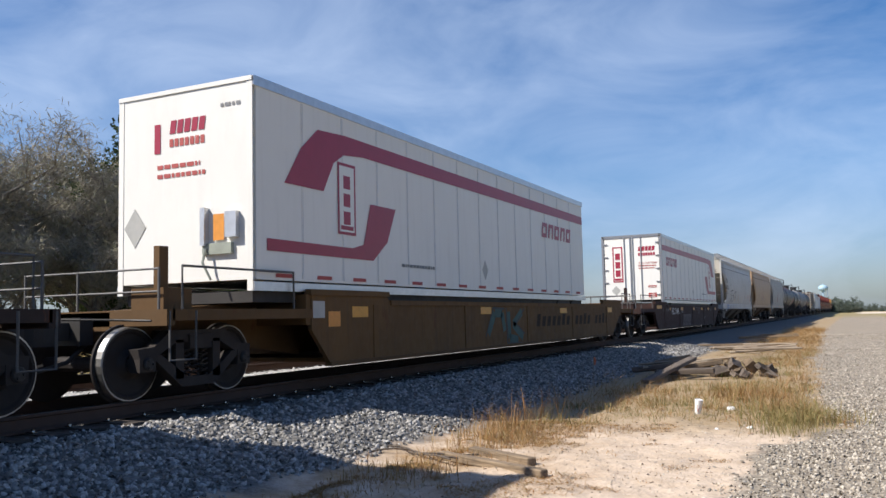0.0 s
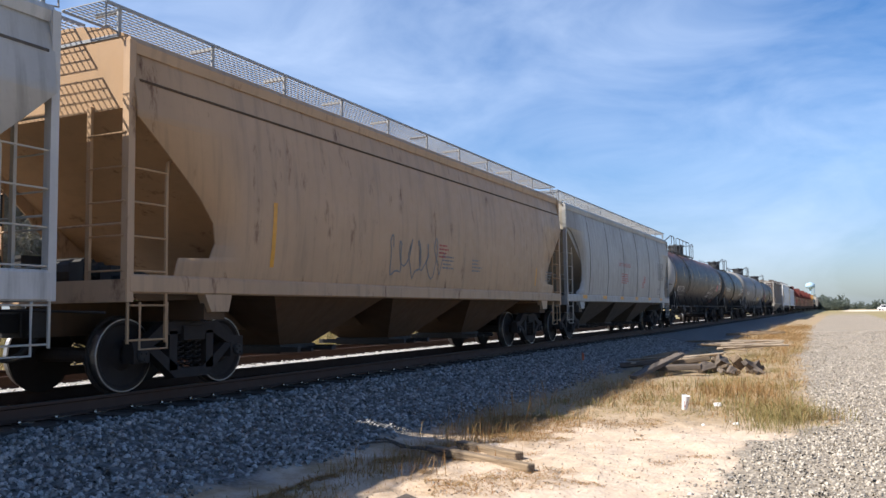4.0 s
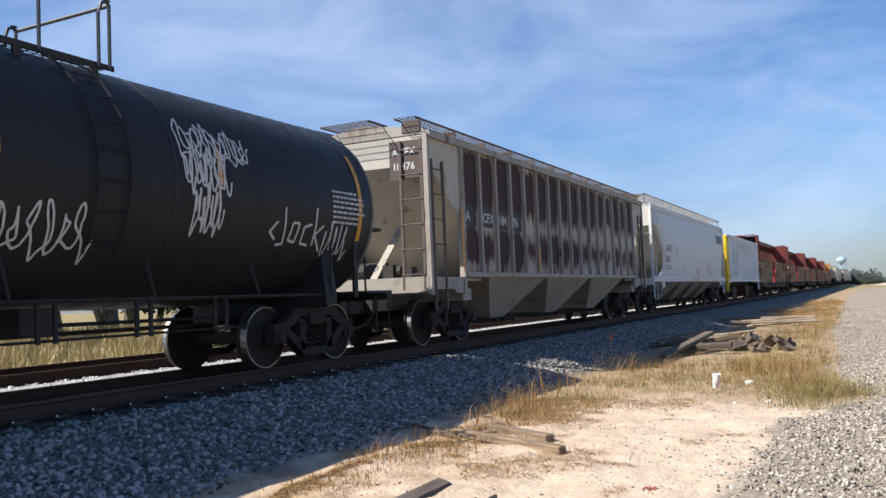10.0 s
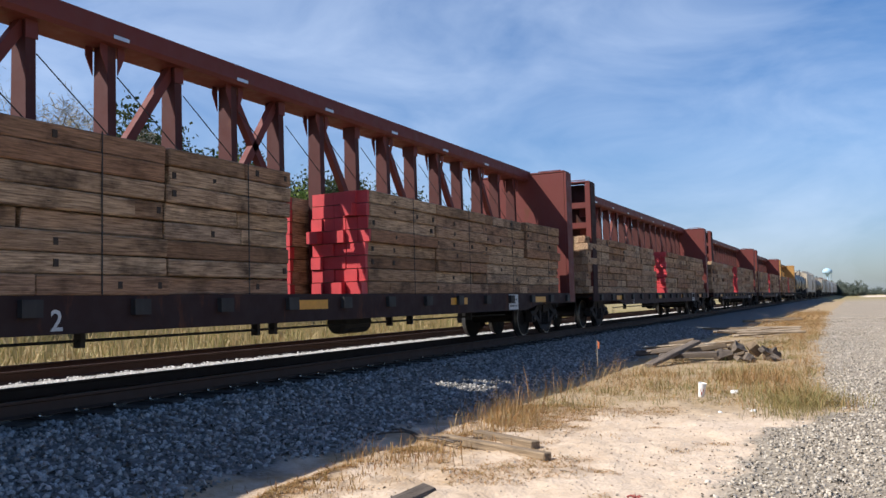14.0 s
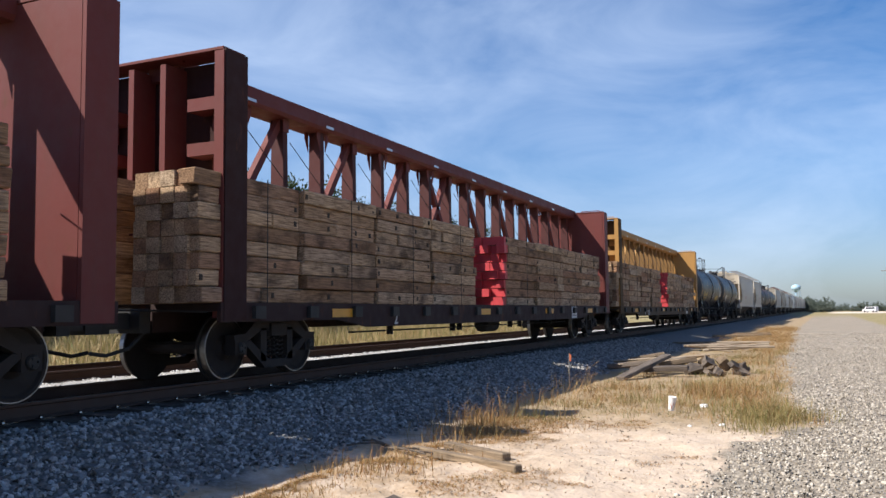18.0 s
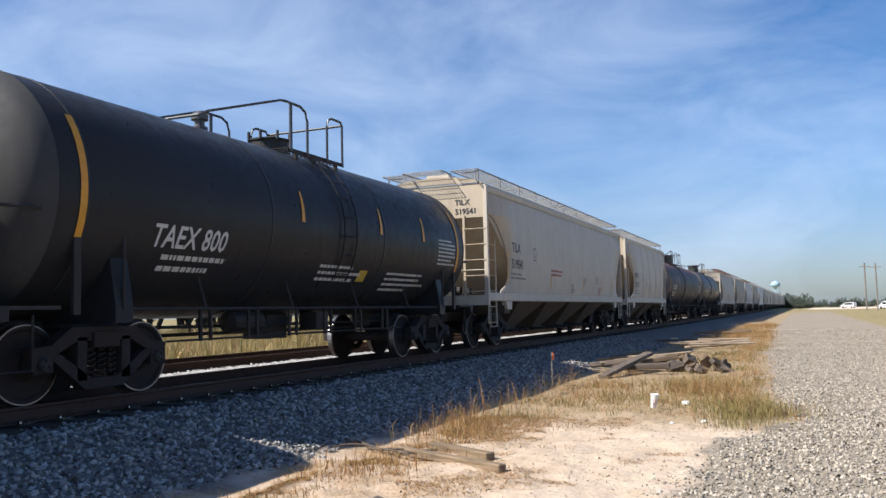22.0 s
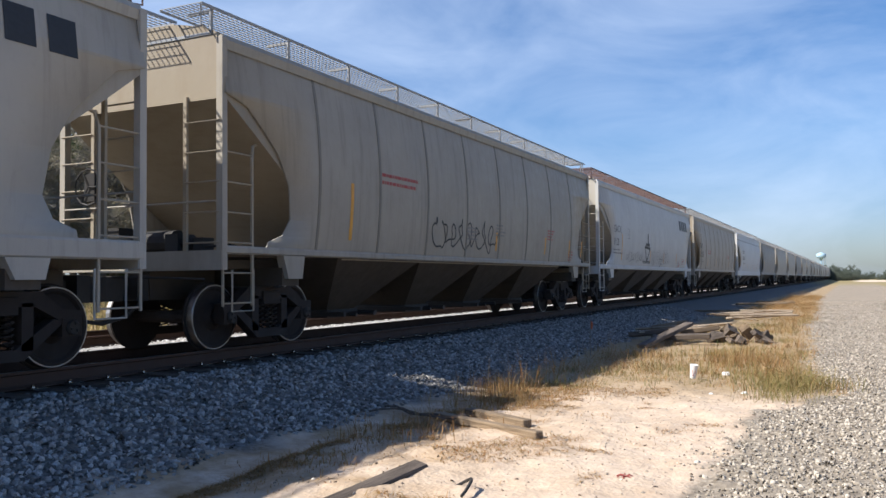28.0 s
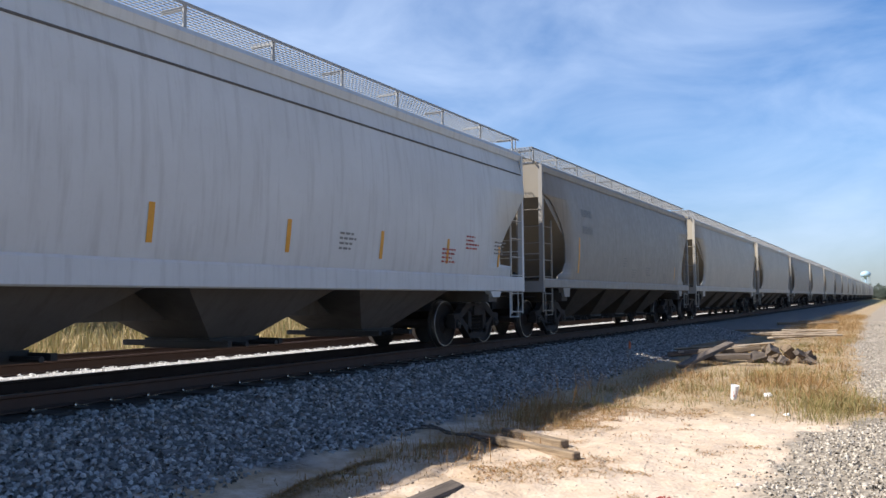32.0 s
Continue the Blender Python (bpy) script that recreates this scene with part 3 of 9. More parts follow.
def side_sheet_mesh(L, zt, bulge, mat, cut, side):
    """One curved side sheet with its ends cut back in a curve; it has thickness."""
    half = L / 2
    zs = sorted(set([1.32 + (zt - 1.32) * i / 22 for i in range(23)] + [z for z, _ in cut if 1.32 < z < zt]))
    bm = B()
    rows = []
    for z in zs:
        c, x = cut_back(cut, z), hopper_side(z, zt, bulge)
        ys = [-half + c, -half + 2.0, 0, half - 2.0, half - c]
        rows.append([[bm.verts.new((side * (x - t), y, z)) for y in ys] for t in (0.0, 0.022)])
    for (o0, i0), (o1, i1) in zip(rows, rows[1:]):
        for k in range(4):
            bm.faces.new((o0[k], o0[k + 1], o1[k + 1], o1[k]))
            bm.faces.new((i0[k + 1], i0[k], i1[k], i1[k + 1]))
        bm.faces.new((i0[0], o0[0], o1[0], i1[0]))
        bm.faces.new((o0[4], i0[4], i1[4], o1[4]))
    for o, i in (rows[0], rows[-1]):
        for k in range(4):
            bm.faces.new((o[k], o[k + 1], i[k + 1], i[k]))
    me = to_mesh(bm, mat)
    for p in me.polygons:
        p.use_smooth = abs(p.normal.x) > 0.8
    return me


def hopper_bay(y0, y1, yc, mat, ztop=1.32, zlow=0.42, xt=1.46, xl=0.55):
    bm = B()
    hexa(bm, [(-xl, yc - 0.42, zlow), (xl, yc - 0.42, zlow), (xl, yc + 0.42, zlow), (-xl, yc + 0.42, zlow)],
         [(-xt, y0, ztop), (xt, y0, ztop), (xt, y1, ztop), (-xt, y1, ztop)])
    return to_mesh(bm, mat)


def outlet_mesh():
    bm = B()
    box(bm, -0.62, 0.62, -0.5, 0.5, 0.30, 0.44)
    box(bm, -1.0, 1.0, -0.56, -0.48, 0.33, 0.41)
    box(bm, -1.0, 1.0, 0.48, 0.56, 0.33, 0.41)
    tube(bm, [(-1.1, -0.3, 0.36), (1.1, -0.3, 0.36)], 0.035, 6)
    tube(bm, [(-1.1, 0.3, 0.36), (1.1, 0.3, 0.36)], 0.035, 6)
    return to_mesh(bm, BLACK_STEEL)


def brake_mesh():
    """Hand brake wheel and its housing on the far side, valves, hoses and air reservoirs low on an end platform."""
    bm = B()
    tube(bm, [(-0.85 + 0.26 * math.cos(k * 0.5236), -0.12, 2.30 + 0.26 * math.sin(k * 0.5236)) for k in range(13)], 0.014, 5)
    for k in range(3):
        a = k * math.tau / 3
        tube(bm, [(-0.85, -0.12, 2.30), (-0.85 + 0.26 * math.cos(a), -0.12, 2.30 + 0.26 * math.sin(a))], 0.01, 4)
    box(bm, -0.95, -0.75, -0.10, 0.06, 2.1, 2.5)
    lathe(bm, [(-0.7, 0.05), (-0.66, 0.19), (-0.1, 0.19), (-0.06, 0.05)], 12, "x", (0.1, 0.75, 1.52))
    lathe(bm, [(0.0, 0.04), (0.02, 0.11), (0.3, 0.11), (0.33, 0.04)], 10, "x", (0.25, 0.45, 1.50))
    box(bm, 0.18, 0.42, 0.30, 0.62, 1.32, 1.62)
    box(bm, 0.62, 0.80, 0.38, 0.60, 1.32, 1.56)
    box(bm, -0.98, -0.76, 0.35, 0.7, 1.32, 1.75)
    tube(bm, [(0.4, 0.5, 1.5), (0.75, 0.4, 1.42), (1.1, 0.55, 1.46), (1.35, 0.8, 1.36)], 0.018, 5)
    tube(bm, [(-0.76, 0.5, 1.5), (-0.3, 0.4, 1.36), (-0.85, 0.2, 1.4), (-0.85, 0.0, 2.1)], 0.018, 5)
    return to_mesh(bm, BLACK_STEEL)


def hopper(label, f, r, zt, color, bays=4, bulge=0.14, dirt=0.35, streak=0.3, rust=0.0, notch=1.55, walk_col=(0.32, 0.33, 0.34), seams=0,
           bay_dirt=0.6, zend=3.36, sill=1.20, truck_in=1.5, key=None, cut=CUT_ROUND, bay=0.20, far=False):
    """A covered hopper with curved sides."""
    L = r - f
    car = thing("covered_hopper", label, "freight car", "cars of the train")
    mat = paint(key or "hopper_paint_%.2f_%.2f_%.2f" % color, color, 0.5, dirt, streak, rust)
    # bays, sills and decks: shade beneath the car put into the colour, with grime
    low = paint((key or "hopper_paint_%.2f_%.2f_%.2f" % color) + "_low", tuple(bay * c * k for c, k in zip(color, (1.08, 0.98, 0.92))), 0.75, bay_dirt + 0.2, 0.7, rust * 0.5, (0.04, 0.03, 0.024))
    wmat = paint("walk_steel_%.2f_%.2f_%.2f" % walk_col, walk_col, 0.6, 0.4, 0.1)
    h = L / 2
    endm = paint((key or "hopper_%.2f_%.2f_%.2f" % color) + "_end", tuple(c * k for c, k in zip(color, (0.88, 0.84, 0.77))), 0.65, 0.55, 0.6, rust, (0.20, 0.145, 0.095))
    part("body", hopper_shell(L, zt, endm, bulge, 2.9, zend), endm, car)
    for s in (1, -1):
        part("side_sheet", side_sheet_mesh(L, zt, bulge, mat, cut, s), mat, car)
    # top chord, side sill and end sills
    for s in (1, -1):
        bm = B()
        prism(bm, [(s * 1.40, zt - 0.05), (s * 1.47, zt - 0.10), (s * 1.49, zt + 0.02), (s * 1.45, zt + 0.09), (s * 1.40, zt + 0.07)], "y", -h, h)
        part("top_chord", bm, mat, car)
        bm = B()
        xs = hopper_side(1.3, zt, bulge)
        prism(bm, [(s * (xs - 0.10), 1.42), (s * (xs + 0.03), 1.42), (s * (xs + 0.045), 1.39), (s * (xs + 0.045), sill + 0.02), (s * (xs + 0.02), sill), (s * (xs - 0.10), sill)], "y", -h, h)
        part("side_sill", bm, mat, car)
        for e in (-1, 1):
            bm = B()
            y = e * (h - truck_in)
            prism(bm, [(y - 0.26, sill), (y + 0.26, sill), (y + 0.20, 0.98), (y - 0.14, 0.98)], "x", s * (xs - 0.08), s * (xs + 0.05))
            part("bolster_pad", bm, mat, car)
    # slots where the bays start
    y0 = -h + 2.75
    w = (L - 5.5) / bays
    for i in range(bays):
        a, b = y0 + i * w, y0 + (i + 1) * w
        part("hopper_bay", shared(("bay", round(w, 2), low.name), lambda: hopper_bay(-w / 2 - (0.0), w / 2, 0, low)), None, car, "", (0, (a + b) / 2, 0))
        part("outlet_gate", shared("outlet", outlet_mesh), None, car, "", (0, (a + b) / 2, 0))
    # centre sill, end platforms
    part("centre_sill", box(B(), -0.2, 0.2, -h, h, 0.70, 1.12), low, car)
    for e in (-1, 1):
        part("end_sill", box(B(), -1.5, 1.5, e * h - 0.06, e * h + 0.06, 1.10, 1.36), mat, car)
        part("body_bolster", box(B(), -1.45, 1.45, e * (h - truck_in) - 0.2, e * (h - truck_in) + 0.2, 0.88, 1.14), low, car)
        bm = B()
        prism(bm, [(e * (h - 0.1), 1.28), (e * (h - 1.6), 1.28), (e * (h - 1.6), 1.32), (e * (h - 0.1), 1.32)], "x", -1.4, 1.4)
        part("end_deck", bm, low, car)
    # corner posts and ladders
    for e in (-1, 1):
        for s in (1, -1):
            bm = B()
            box(bm, s * 1.46 - 0.05, s * 1.46 + 0.05, e * h - 0.05, e * h + 0.05, 1.1, zt + 0.03)
            part("corner_post", bm, mat, car)
        for s in (1, -1):
            at = lambda x, y, z: (s * x, e * y, z)
            split = s > 0 and not far
            bm = tube(B(), [at(1.47, h - 0.60, 0.62), at(1.47, h - 0.60, 2.62), at(1.45, h - 0.64, 2.80), at(1.42, h - 0.78, 2.86)], 0.024, 5)
            tube(bm, [at(1.475, h, 0.62), at(1.475, h, 1.15)], 0.02, 5)
            bi = box(B(), s * 0.86 - 0.03, s * 0.86 + 0.03, e * (h + 0.02) - 0.02, e * (h + 0.02) + 0.02, 1.25, 3.42)
            side_rungs = [[at(1.475, h, 0.66 + 0.40 * k), at(1.475, h - 0.60, 0.66 + 0.40 * k)] for k in range(6)]
            end_rungs = [[at(1.46, h + 0.055, 1.46 + 0.40 * k), at(0.86, h + 0.055, 1.46 + 0.40 * k)] for k in range(5)]
            for rungs, frame_bm in ((side_rungs, bm), (end_rungs, bi)):
                joined = not split or (e > 0 and rungs is end_rungs)
                if joined:
                    for q in rungs:
                        tube(frame_bm, q, 0.012, 5)
                ladder = part("ladder", frame_bm, endm, car)
                if not joined:
                    for q in rungs:
                        part("rung", tube(B(), q, 0.012, 5), endm, ladder)
        bm = B()
        tube(bm, [(-1.4, e * (h + 0.05), 2.0), (1.4, e * (h + 0.05), 2.0)], 0.014, 5)
        part("grab_iron", bm, mat, car)
        bm = B()
        tube(bm, [(1.46, e * (h - 0.2), 1.1), (1.46, e * (h - 0.2), 0.55), (1.46, e * (h - 0.64), 0.55), (1.46, e * (h - 0.64), 1.1)], 0.016, 5)
        part("step", bm, mat, car)
    part("hand_brake", shared("brake", brake_mesh), None, car, "", (0, -h, 0))
    # roof walk: two long gratings, end platforms, stands; hatch covers between
    zw = zt + 0.46
    gl = shared(("walk", round(L, 1), wmat.name), lambda: grating(-0.36, 0.36, -h - 0.25, h + 0.25, 0, wmat, 0.10, 10))
    for s in (1, -1):
        part("running_board", gl, None, car, "open steel grating walk", (s * 0.98, 0, zw))
    for e in (-1, 1):
        part("end_platform", shared(("platform", wmat.name), lambda: grating(-0.55, 0.55, -0.36, 0.36, 0, wmat, 0.09, 12)), None, car, "", (-0.1, e * (h + 0.12), zw))
    n = int(L / 1.55)

    def stand():
        bm = B()
        for s in (1, -1):
            box(bm, s * 1.10 - 0.2, s * 1.10 + 0.2, -0.02, 0.02, 0.39, 0.43)
            box(bm, s * 1.28 - 0.012, s * 1.28 + 0.012, -0.025, 0.025, 0.12, 0.44)
        box(bm, -1.285, 1.285, -0.015, 0.015, 0.10, 0.14)
        return to_mesh(bm, wmat)
    for i in range(n + 1):
        part("walk_stand", shared(("stand", wmat.name), stand), None, car, "", (0, -h + L * i / n, zt))
    bm = B()
    tubes = [(1.28, h + 0.2, zw), (1.28, h + 0.2, zw - 0.28), (1.28, h - 0.02, zw - 0.32)]
    tube(bm, tubes, 0.014, 5), tube(bm, [(1.28, -p[1], p[2]) for p in tubes], 0.014, 5)
    part("grab_iron", bm, wmat, car)
    nh = 4 if L > 14 else 3
    for i in range(nh):
        y = -h + L * (i + 0.5) / nh
        bm = B()
        prism(bm, [(-0.36, 0), (0.36, 0), (0.30, 0.14), (-0.30, 0.14)], "y", -L / nh * 0.42, L / nh * 0.42)
        part("hatch_cover", bm, mat, car, "", (0, y, zt + 0.34))
    if cut is CUT_SLANT:
        for s in (1, -1):
            xs = hopper_side(zt - 0.42, zt, bulge)
            bm = B()
            prism(bm, [(s * (xs - 0.02), zt - 0.44), (s * (xs + 0.012), zt - 0.44), (s * (xs + 0.012), zt - 0.41), (s * (xs - 0.02), zt - 0.40)], "y", -h + 0.1, h - 0.1)
            part("roof_seam", bm, low, car)
    for i in range(seams):
        bm = B()
        y = -h + notch * 0.75 + (L - 1.5 * notch) * (i + 0.5) / seams
        for j in range(8):
            za, zb2 = 1.38 + (zt - 1.45) * j / 8, 1.38 + (zt - 1.45) * (j + 1) / 8
            xa, xb = hopper_side(za, zt, bulge), hopper_side(zb2, zt, bulge)
            hexa(bm, [(xa - 0.02, y - 0.03, za), (xa + 0.009, y - 0.03, za), (xa + 0.009, y + 0.03, za), (xa - 0.02, y + 0.03, za)],
                 [(xb - 0.02, y - 0.03, zb2), (xb + 0.009, y - 0.03, zb2), (xb + 0.009, y + 0.03, zb2), (xb - 0.02, y + 0.03, zb2)])
        part("side_seam", bm, paint((key or "hopper_paint_%.2f_%.2f_%.2f" % color) + "_seam", tuple((0.85 if L < 14 else 0.6) * c for c in color), 0.55, dirt, streak), car)
    truck(car, -h + truck_in), truck(car, h - truck_in)
    couplers(car, -h, h)
    return car, L, side_curve(lambda z: hopper_side(z, zt, bulge))


def hopper_marks(car, L, on, zt, mark, number, strips, ink=None, ms=0.36, mu=None, plate=True, red=None, mz=2.55):
    """Reporting mark, number, weight print, reflective strips and small print on a hopper's side and end."""
    ink = ink or BLACK_INK
    h = L / 2
    u = -h + (mu if mu is not None else 1.6)
    if mark:
        lettering(mark, u, mz, ms, ink, car, on)
        lettering(number, u - 0.05, mz - 0.45, ms, ink, car, on)
        patches(bar_lines(u - 0.05, mz - 0.58, 1.3, 0.22, 2, 3), GREY_INK, car, on)
        oe = end_flat(-h - 0.012)
        lettering(mark, 0.62, zt - 0.42, 0.20, ink, car, oe)
        lettering(number, 0.62, zt - 0.66, 0.20, ink, car, oe)
    if plate:
        a, b = u + 1.95, mz - 0.16
        patches([(a, b, a + 0.02, b + 0.36), (a + 0.26, b, a + 0.28, b + 0.36), (a, b, a + 0.28, b + 0.02), (a, b + 0.34, a + 0.28, b + 0.36)], ink, car, on, "plate_outline")
        lettering("C", a + 0.09, b + 0.06, 0.14, ink, car, on)
    for s in strips:
        patches([((s, 1.60), (s + 0.09, 1.60), (s + 0.09, 2.52 if s < -0.3 * L else 2.05), (s, 2.52 if s < -0.3 * L else 2.05))], REFLECT, car, on, "reflective_strip", 4)
    rnd = random.Random(round(L * 100) + len(strips))
    for k in range(4):
        a = rnd.uniform(-0.1, 0.42) * L
        patches(bar_lines(a, rnd.uniform(1.7, 2.3), 0.55, 0.3, 4, k), rnd.choice((GREY_INK, RED_INK, GREY_INK)), car, on)
    if red:
        patches(bar_lines(red[0], red[1], 1.7, 0.26, 2, 8, 0.95), RED_INK, car, on)


# tank cars
def tank_body(L, R, zc, mat, head=0.62):
    """A cylinder with dished heads; L over the heads."""
    bm = B()
    h = L / 2
    prof = []
    for i in range(9):
        a = radians(90 * i / 8)
        prof.append((-h + head * (1 - math.sin(a)), max(R * math.cos(a), 0.02)))
    prof = [(-h + head * (1 - math.cos(radians(90 * i / 8))), max(0.02, R * math.sin(radians(90 * i / 8)))) for i in range(9)]
    n = 6
    prof += [(-h + head + (L - 2 * head) * i / n, R) for i in range(1, n)]
    prof += [(-s, r) for s, r in prof[8::-1]]
    lathe(bm, prof, 48, "y", (0, 0, zc))
    return to_mesh(bm, mat, True)


def tank_top(car, zt, mat, top):
    """Fittings housings, platforms and railings over the tank. top: where the railing starts low and where it has risen, the two sides of the
    ladder gap, the later railing loops, the housings (place, radius, height) and the place of a relief valve."""
    nose, rise, gap, loops, drums, valve = top
    for y, r, hgt in drums:
        bm = B()
        lathe(bm, [(zt - 0.2, r), (zt + hgt * 0.80, r), (zt + hgt * 0.82, r + 0.03), (zt + hgt * 0.94, r + 0.03), (zt + hgt, r * 0.9), (zt + hgt + 0.01, r * 0.3)], 26, "z", (0, y, 0))
        housing = part("fittings_housing", bm, mat, car)
        for k in range(8):
            a = k * math.tau / 8 + 0.2
            part("bolt", shared(("bolt", mat.name), lambda: to_mesh(lathe(B(), [(0, 0.028), (0.16, 0.028)], 6, "z"), mat)), None, housing, "", ((r + 0.03) * math.cos(a), y + (r + 0.03) * math.sin(a), zt + hgt * 0.80))
        bm = B()
        tube(bm, [(-0.12, y, zt + hgt), (-0.12, y, zt + hgt + 0.06), (0.12, y, zt + hgt + 0.06), (0.12, y, zt + hgt)], 0.016, 5)
        part("lid_handle", bm, mat, housing)
    if valve is not None:
        bm = B()
        lathe(bm, [(zt - 0.1, 0.13), (zt + 0.10, 0.13), (zt + 0.12, 0.08), (zt + 0.20, 0.08), (zt + 0.22, 0.14), (zt + 0.30, 0.14), (zt + 0.36, 0.06)], 14, "z", (0, valve, 0))
        part("relief_valve", bm, plain("valve_grey", (0.10, 0.10, 0.105), 0.5, 0.3), car)
    end = loops[-1][1]
    zp, zr, xr = zt - 0.08, zt + 0.70, 0.85
    rail = plain("rail_grey", (0.05, 0.055, 0.062), 0.45, 0.3)
    for s in (1, -1):
        part("platform", grating(-0.17, 0.17, rise + 0.1, end + 0.08, 0, BLACK_STEEL, 0.12, 5, 0.07), None, car, "", (s * (xr - 0.19), 0, zp))
        for y in (rise + 0.4, (rise + end) / 2, end - 0.2):
            part("platform_bracket", box(B(), s * (xr - 0.04) - 0.02, s * (xr - 0.04) + 0.02, y - 0.05, y + 0.05, zt - 0.42, zp), BLACK_STEEL, car)
        bm = B()
        tube(bm, [(s * 0.45, nose, zt - 0.04), (s * 0.45, nose - 0.02, zt + 0.14), (s * 0.50, nose + 0.12, zt + 0.22), (s * xr, rise - 0.12, zr - 0.02), (s * xr, rise + 0.05, zr), (s * xr, gap[0] - 0.22, zr), (s * xr, gap[0] - 0.06, zr - 0.07), (s * xr, gap[0], zr - 0.22), (s * xr, gap[0], zp - 0.06)], 0.023, 6)
        part("railing", bm, rail, car)
        part("rail_post", box(B(), s * xr - 0.012, s * xr + 0.012, rise + 0.15, rise + 0.22, zp - 0.06, zr - 0.02), rail, car)
        for a, b in loops:
            bm = B()
            tube(bm, [(s * xr, a, zp - 0.06), (s * xr, a, zr - 0.18), (s * xr, a + 0.05, zr - 0.05), (s * xr, a + 0.16, zr), (s * xr, b - 0.06, zr), (s * xr, b, zr - 0.06), (s * xr, b, zp - 0.06)], 0.023, 6)
            part("railing", bm, rail, car)
            n = int((b - a) / 1.3)
            for k in range(n):
                y = a + (b - a) * (k + 1) / (n + 1)
                part("rail_post", box(B(), s * xr - 0.012, s * xr + 0.012, y - 0.035, y + 0.035, zp - 0.06, zr - 0.02), rail, car)
    part("railing", tube(B(), [(-0.46, nose - 0.02, zt + 0.14), (0.46, nose - 0.02, zt + 0.14)], 0.023, 6), rail, car)
    part("railing", tube(B(), [(-xr, end, zr - 0.06), (xr, end, zr - 0.06)], 0.023, 6), rail, car)


def end_rail_mesh():
    """Handrail, brake stand and crossbars round one end of a tank car (leading end)."""
    bm = B()
    tube(bm, [(1.38, 1.7, 1.05), (1.38, 1.7, 2.02), (1.38, 1.55, 2.14), (1.38, 0.2, 2.14), (1.30, 0.05, 2.14), (-1.3, 0.05, 2.14), (-1.38, 0.2, 2.14), (-1.38, 1.55, 2.14), (-1.38, 1.7, 2.02), (-1.38, 1.7, 1.05)], 0.022, 6)
    for x in (-0.95, 0.95):
        tube(bm, [(x, 0.05, 1.05), (x, 0.05, 2.14)], 0.02, 5)
    return to_mesh(bm, BLACK_STEEL)


def tank_end_pieces(car, m):
    """Sill, deck, stub sill, steps and brackets at one end of a tank car."""
    mesh = lambda key, build: shared(("tank_end", key), lambda: to_mesh(build(B()), BLACK_STEEL))
    part("end_sill", mesh("sill", lambda b: box(b, -1.42, 1.42, -0.05, 0.10, 0.94, 1.10)), None, car, "", m)
    part("end_deck", mesh("deck", lambda b: box(b, -1.42, 1.42, 0.102, 0.75, 1.06, 1.10)), None, car, "", m)
    part("stub_sill", mesh("stub", lambda b: box(b, -0.22, 0.22, -0.1, 3.0, 0.70, 1.04)), None, car, "", m)
    for s in (1, -1):
        part("step", mesh(("step", s), lambda b: tube(b, [(s * 1.38, 0.0, 1.0), (s * 1.38, 0.0, 0.42), (s * 1.38, 0.42, 0.42), (s * 1.38, 0.42, 1.0)], 0.018, 5)), None, car, "", m)
        part("bracket", mesh(("bracket", s), lambda b: box(b, s * 1.36 - 0.025, s * 1.36 + 0.025, 0.95, 1.05, 1.0, 1.95)), None, car, "", m)


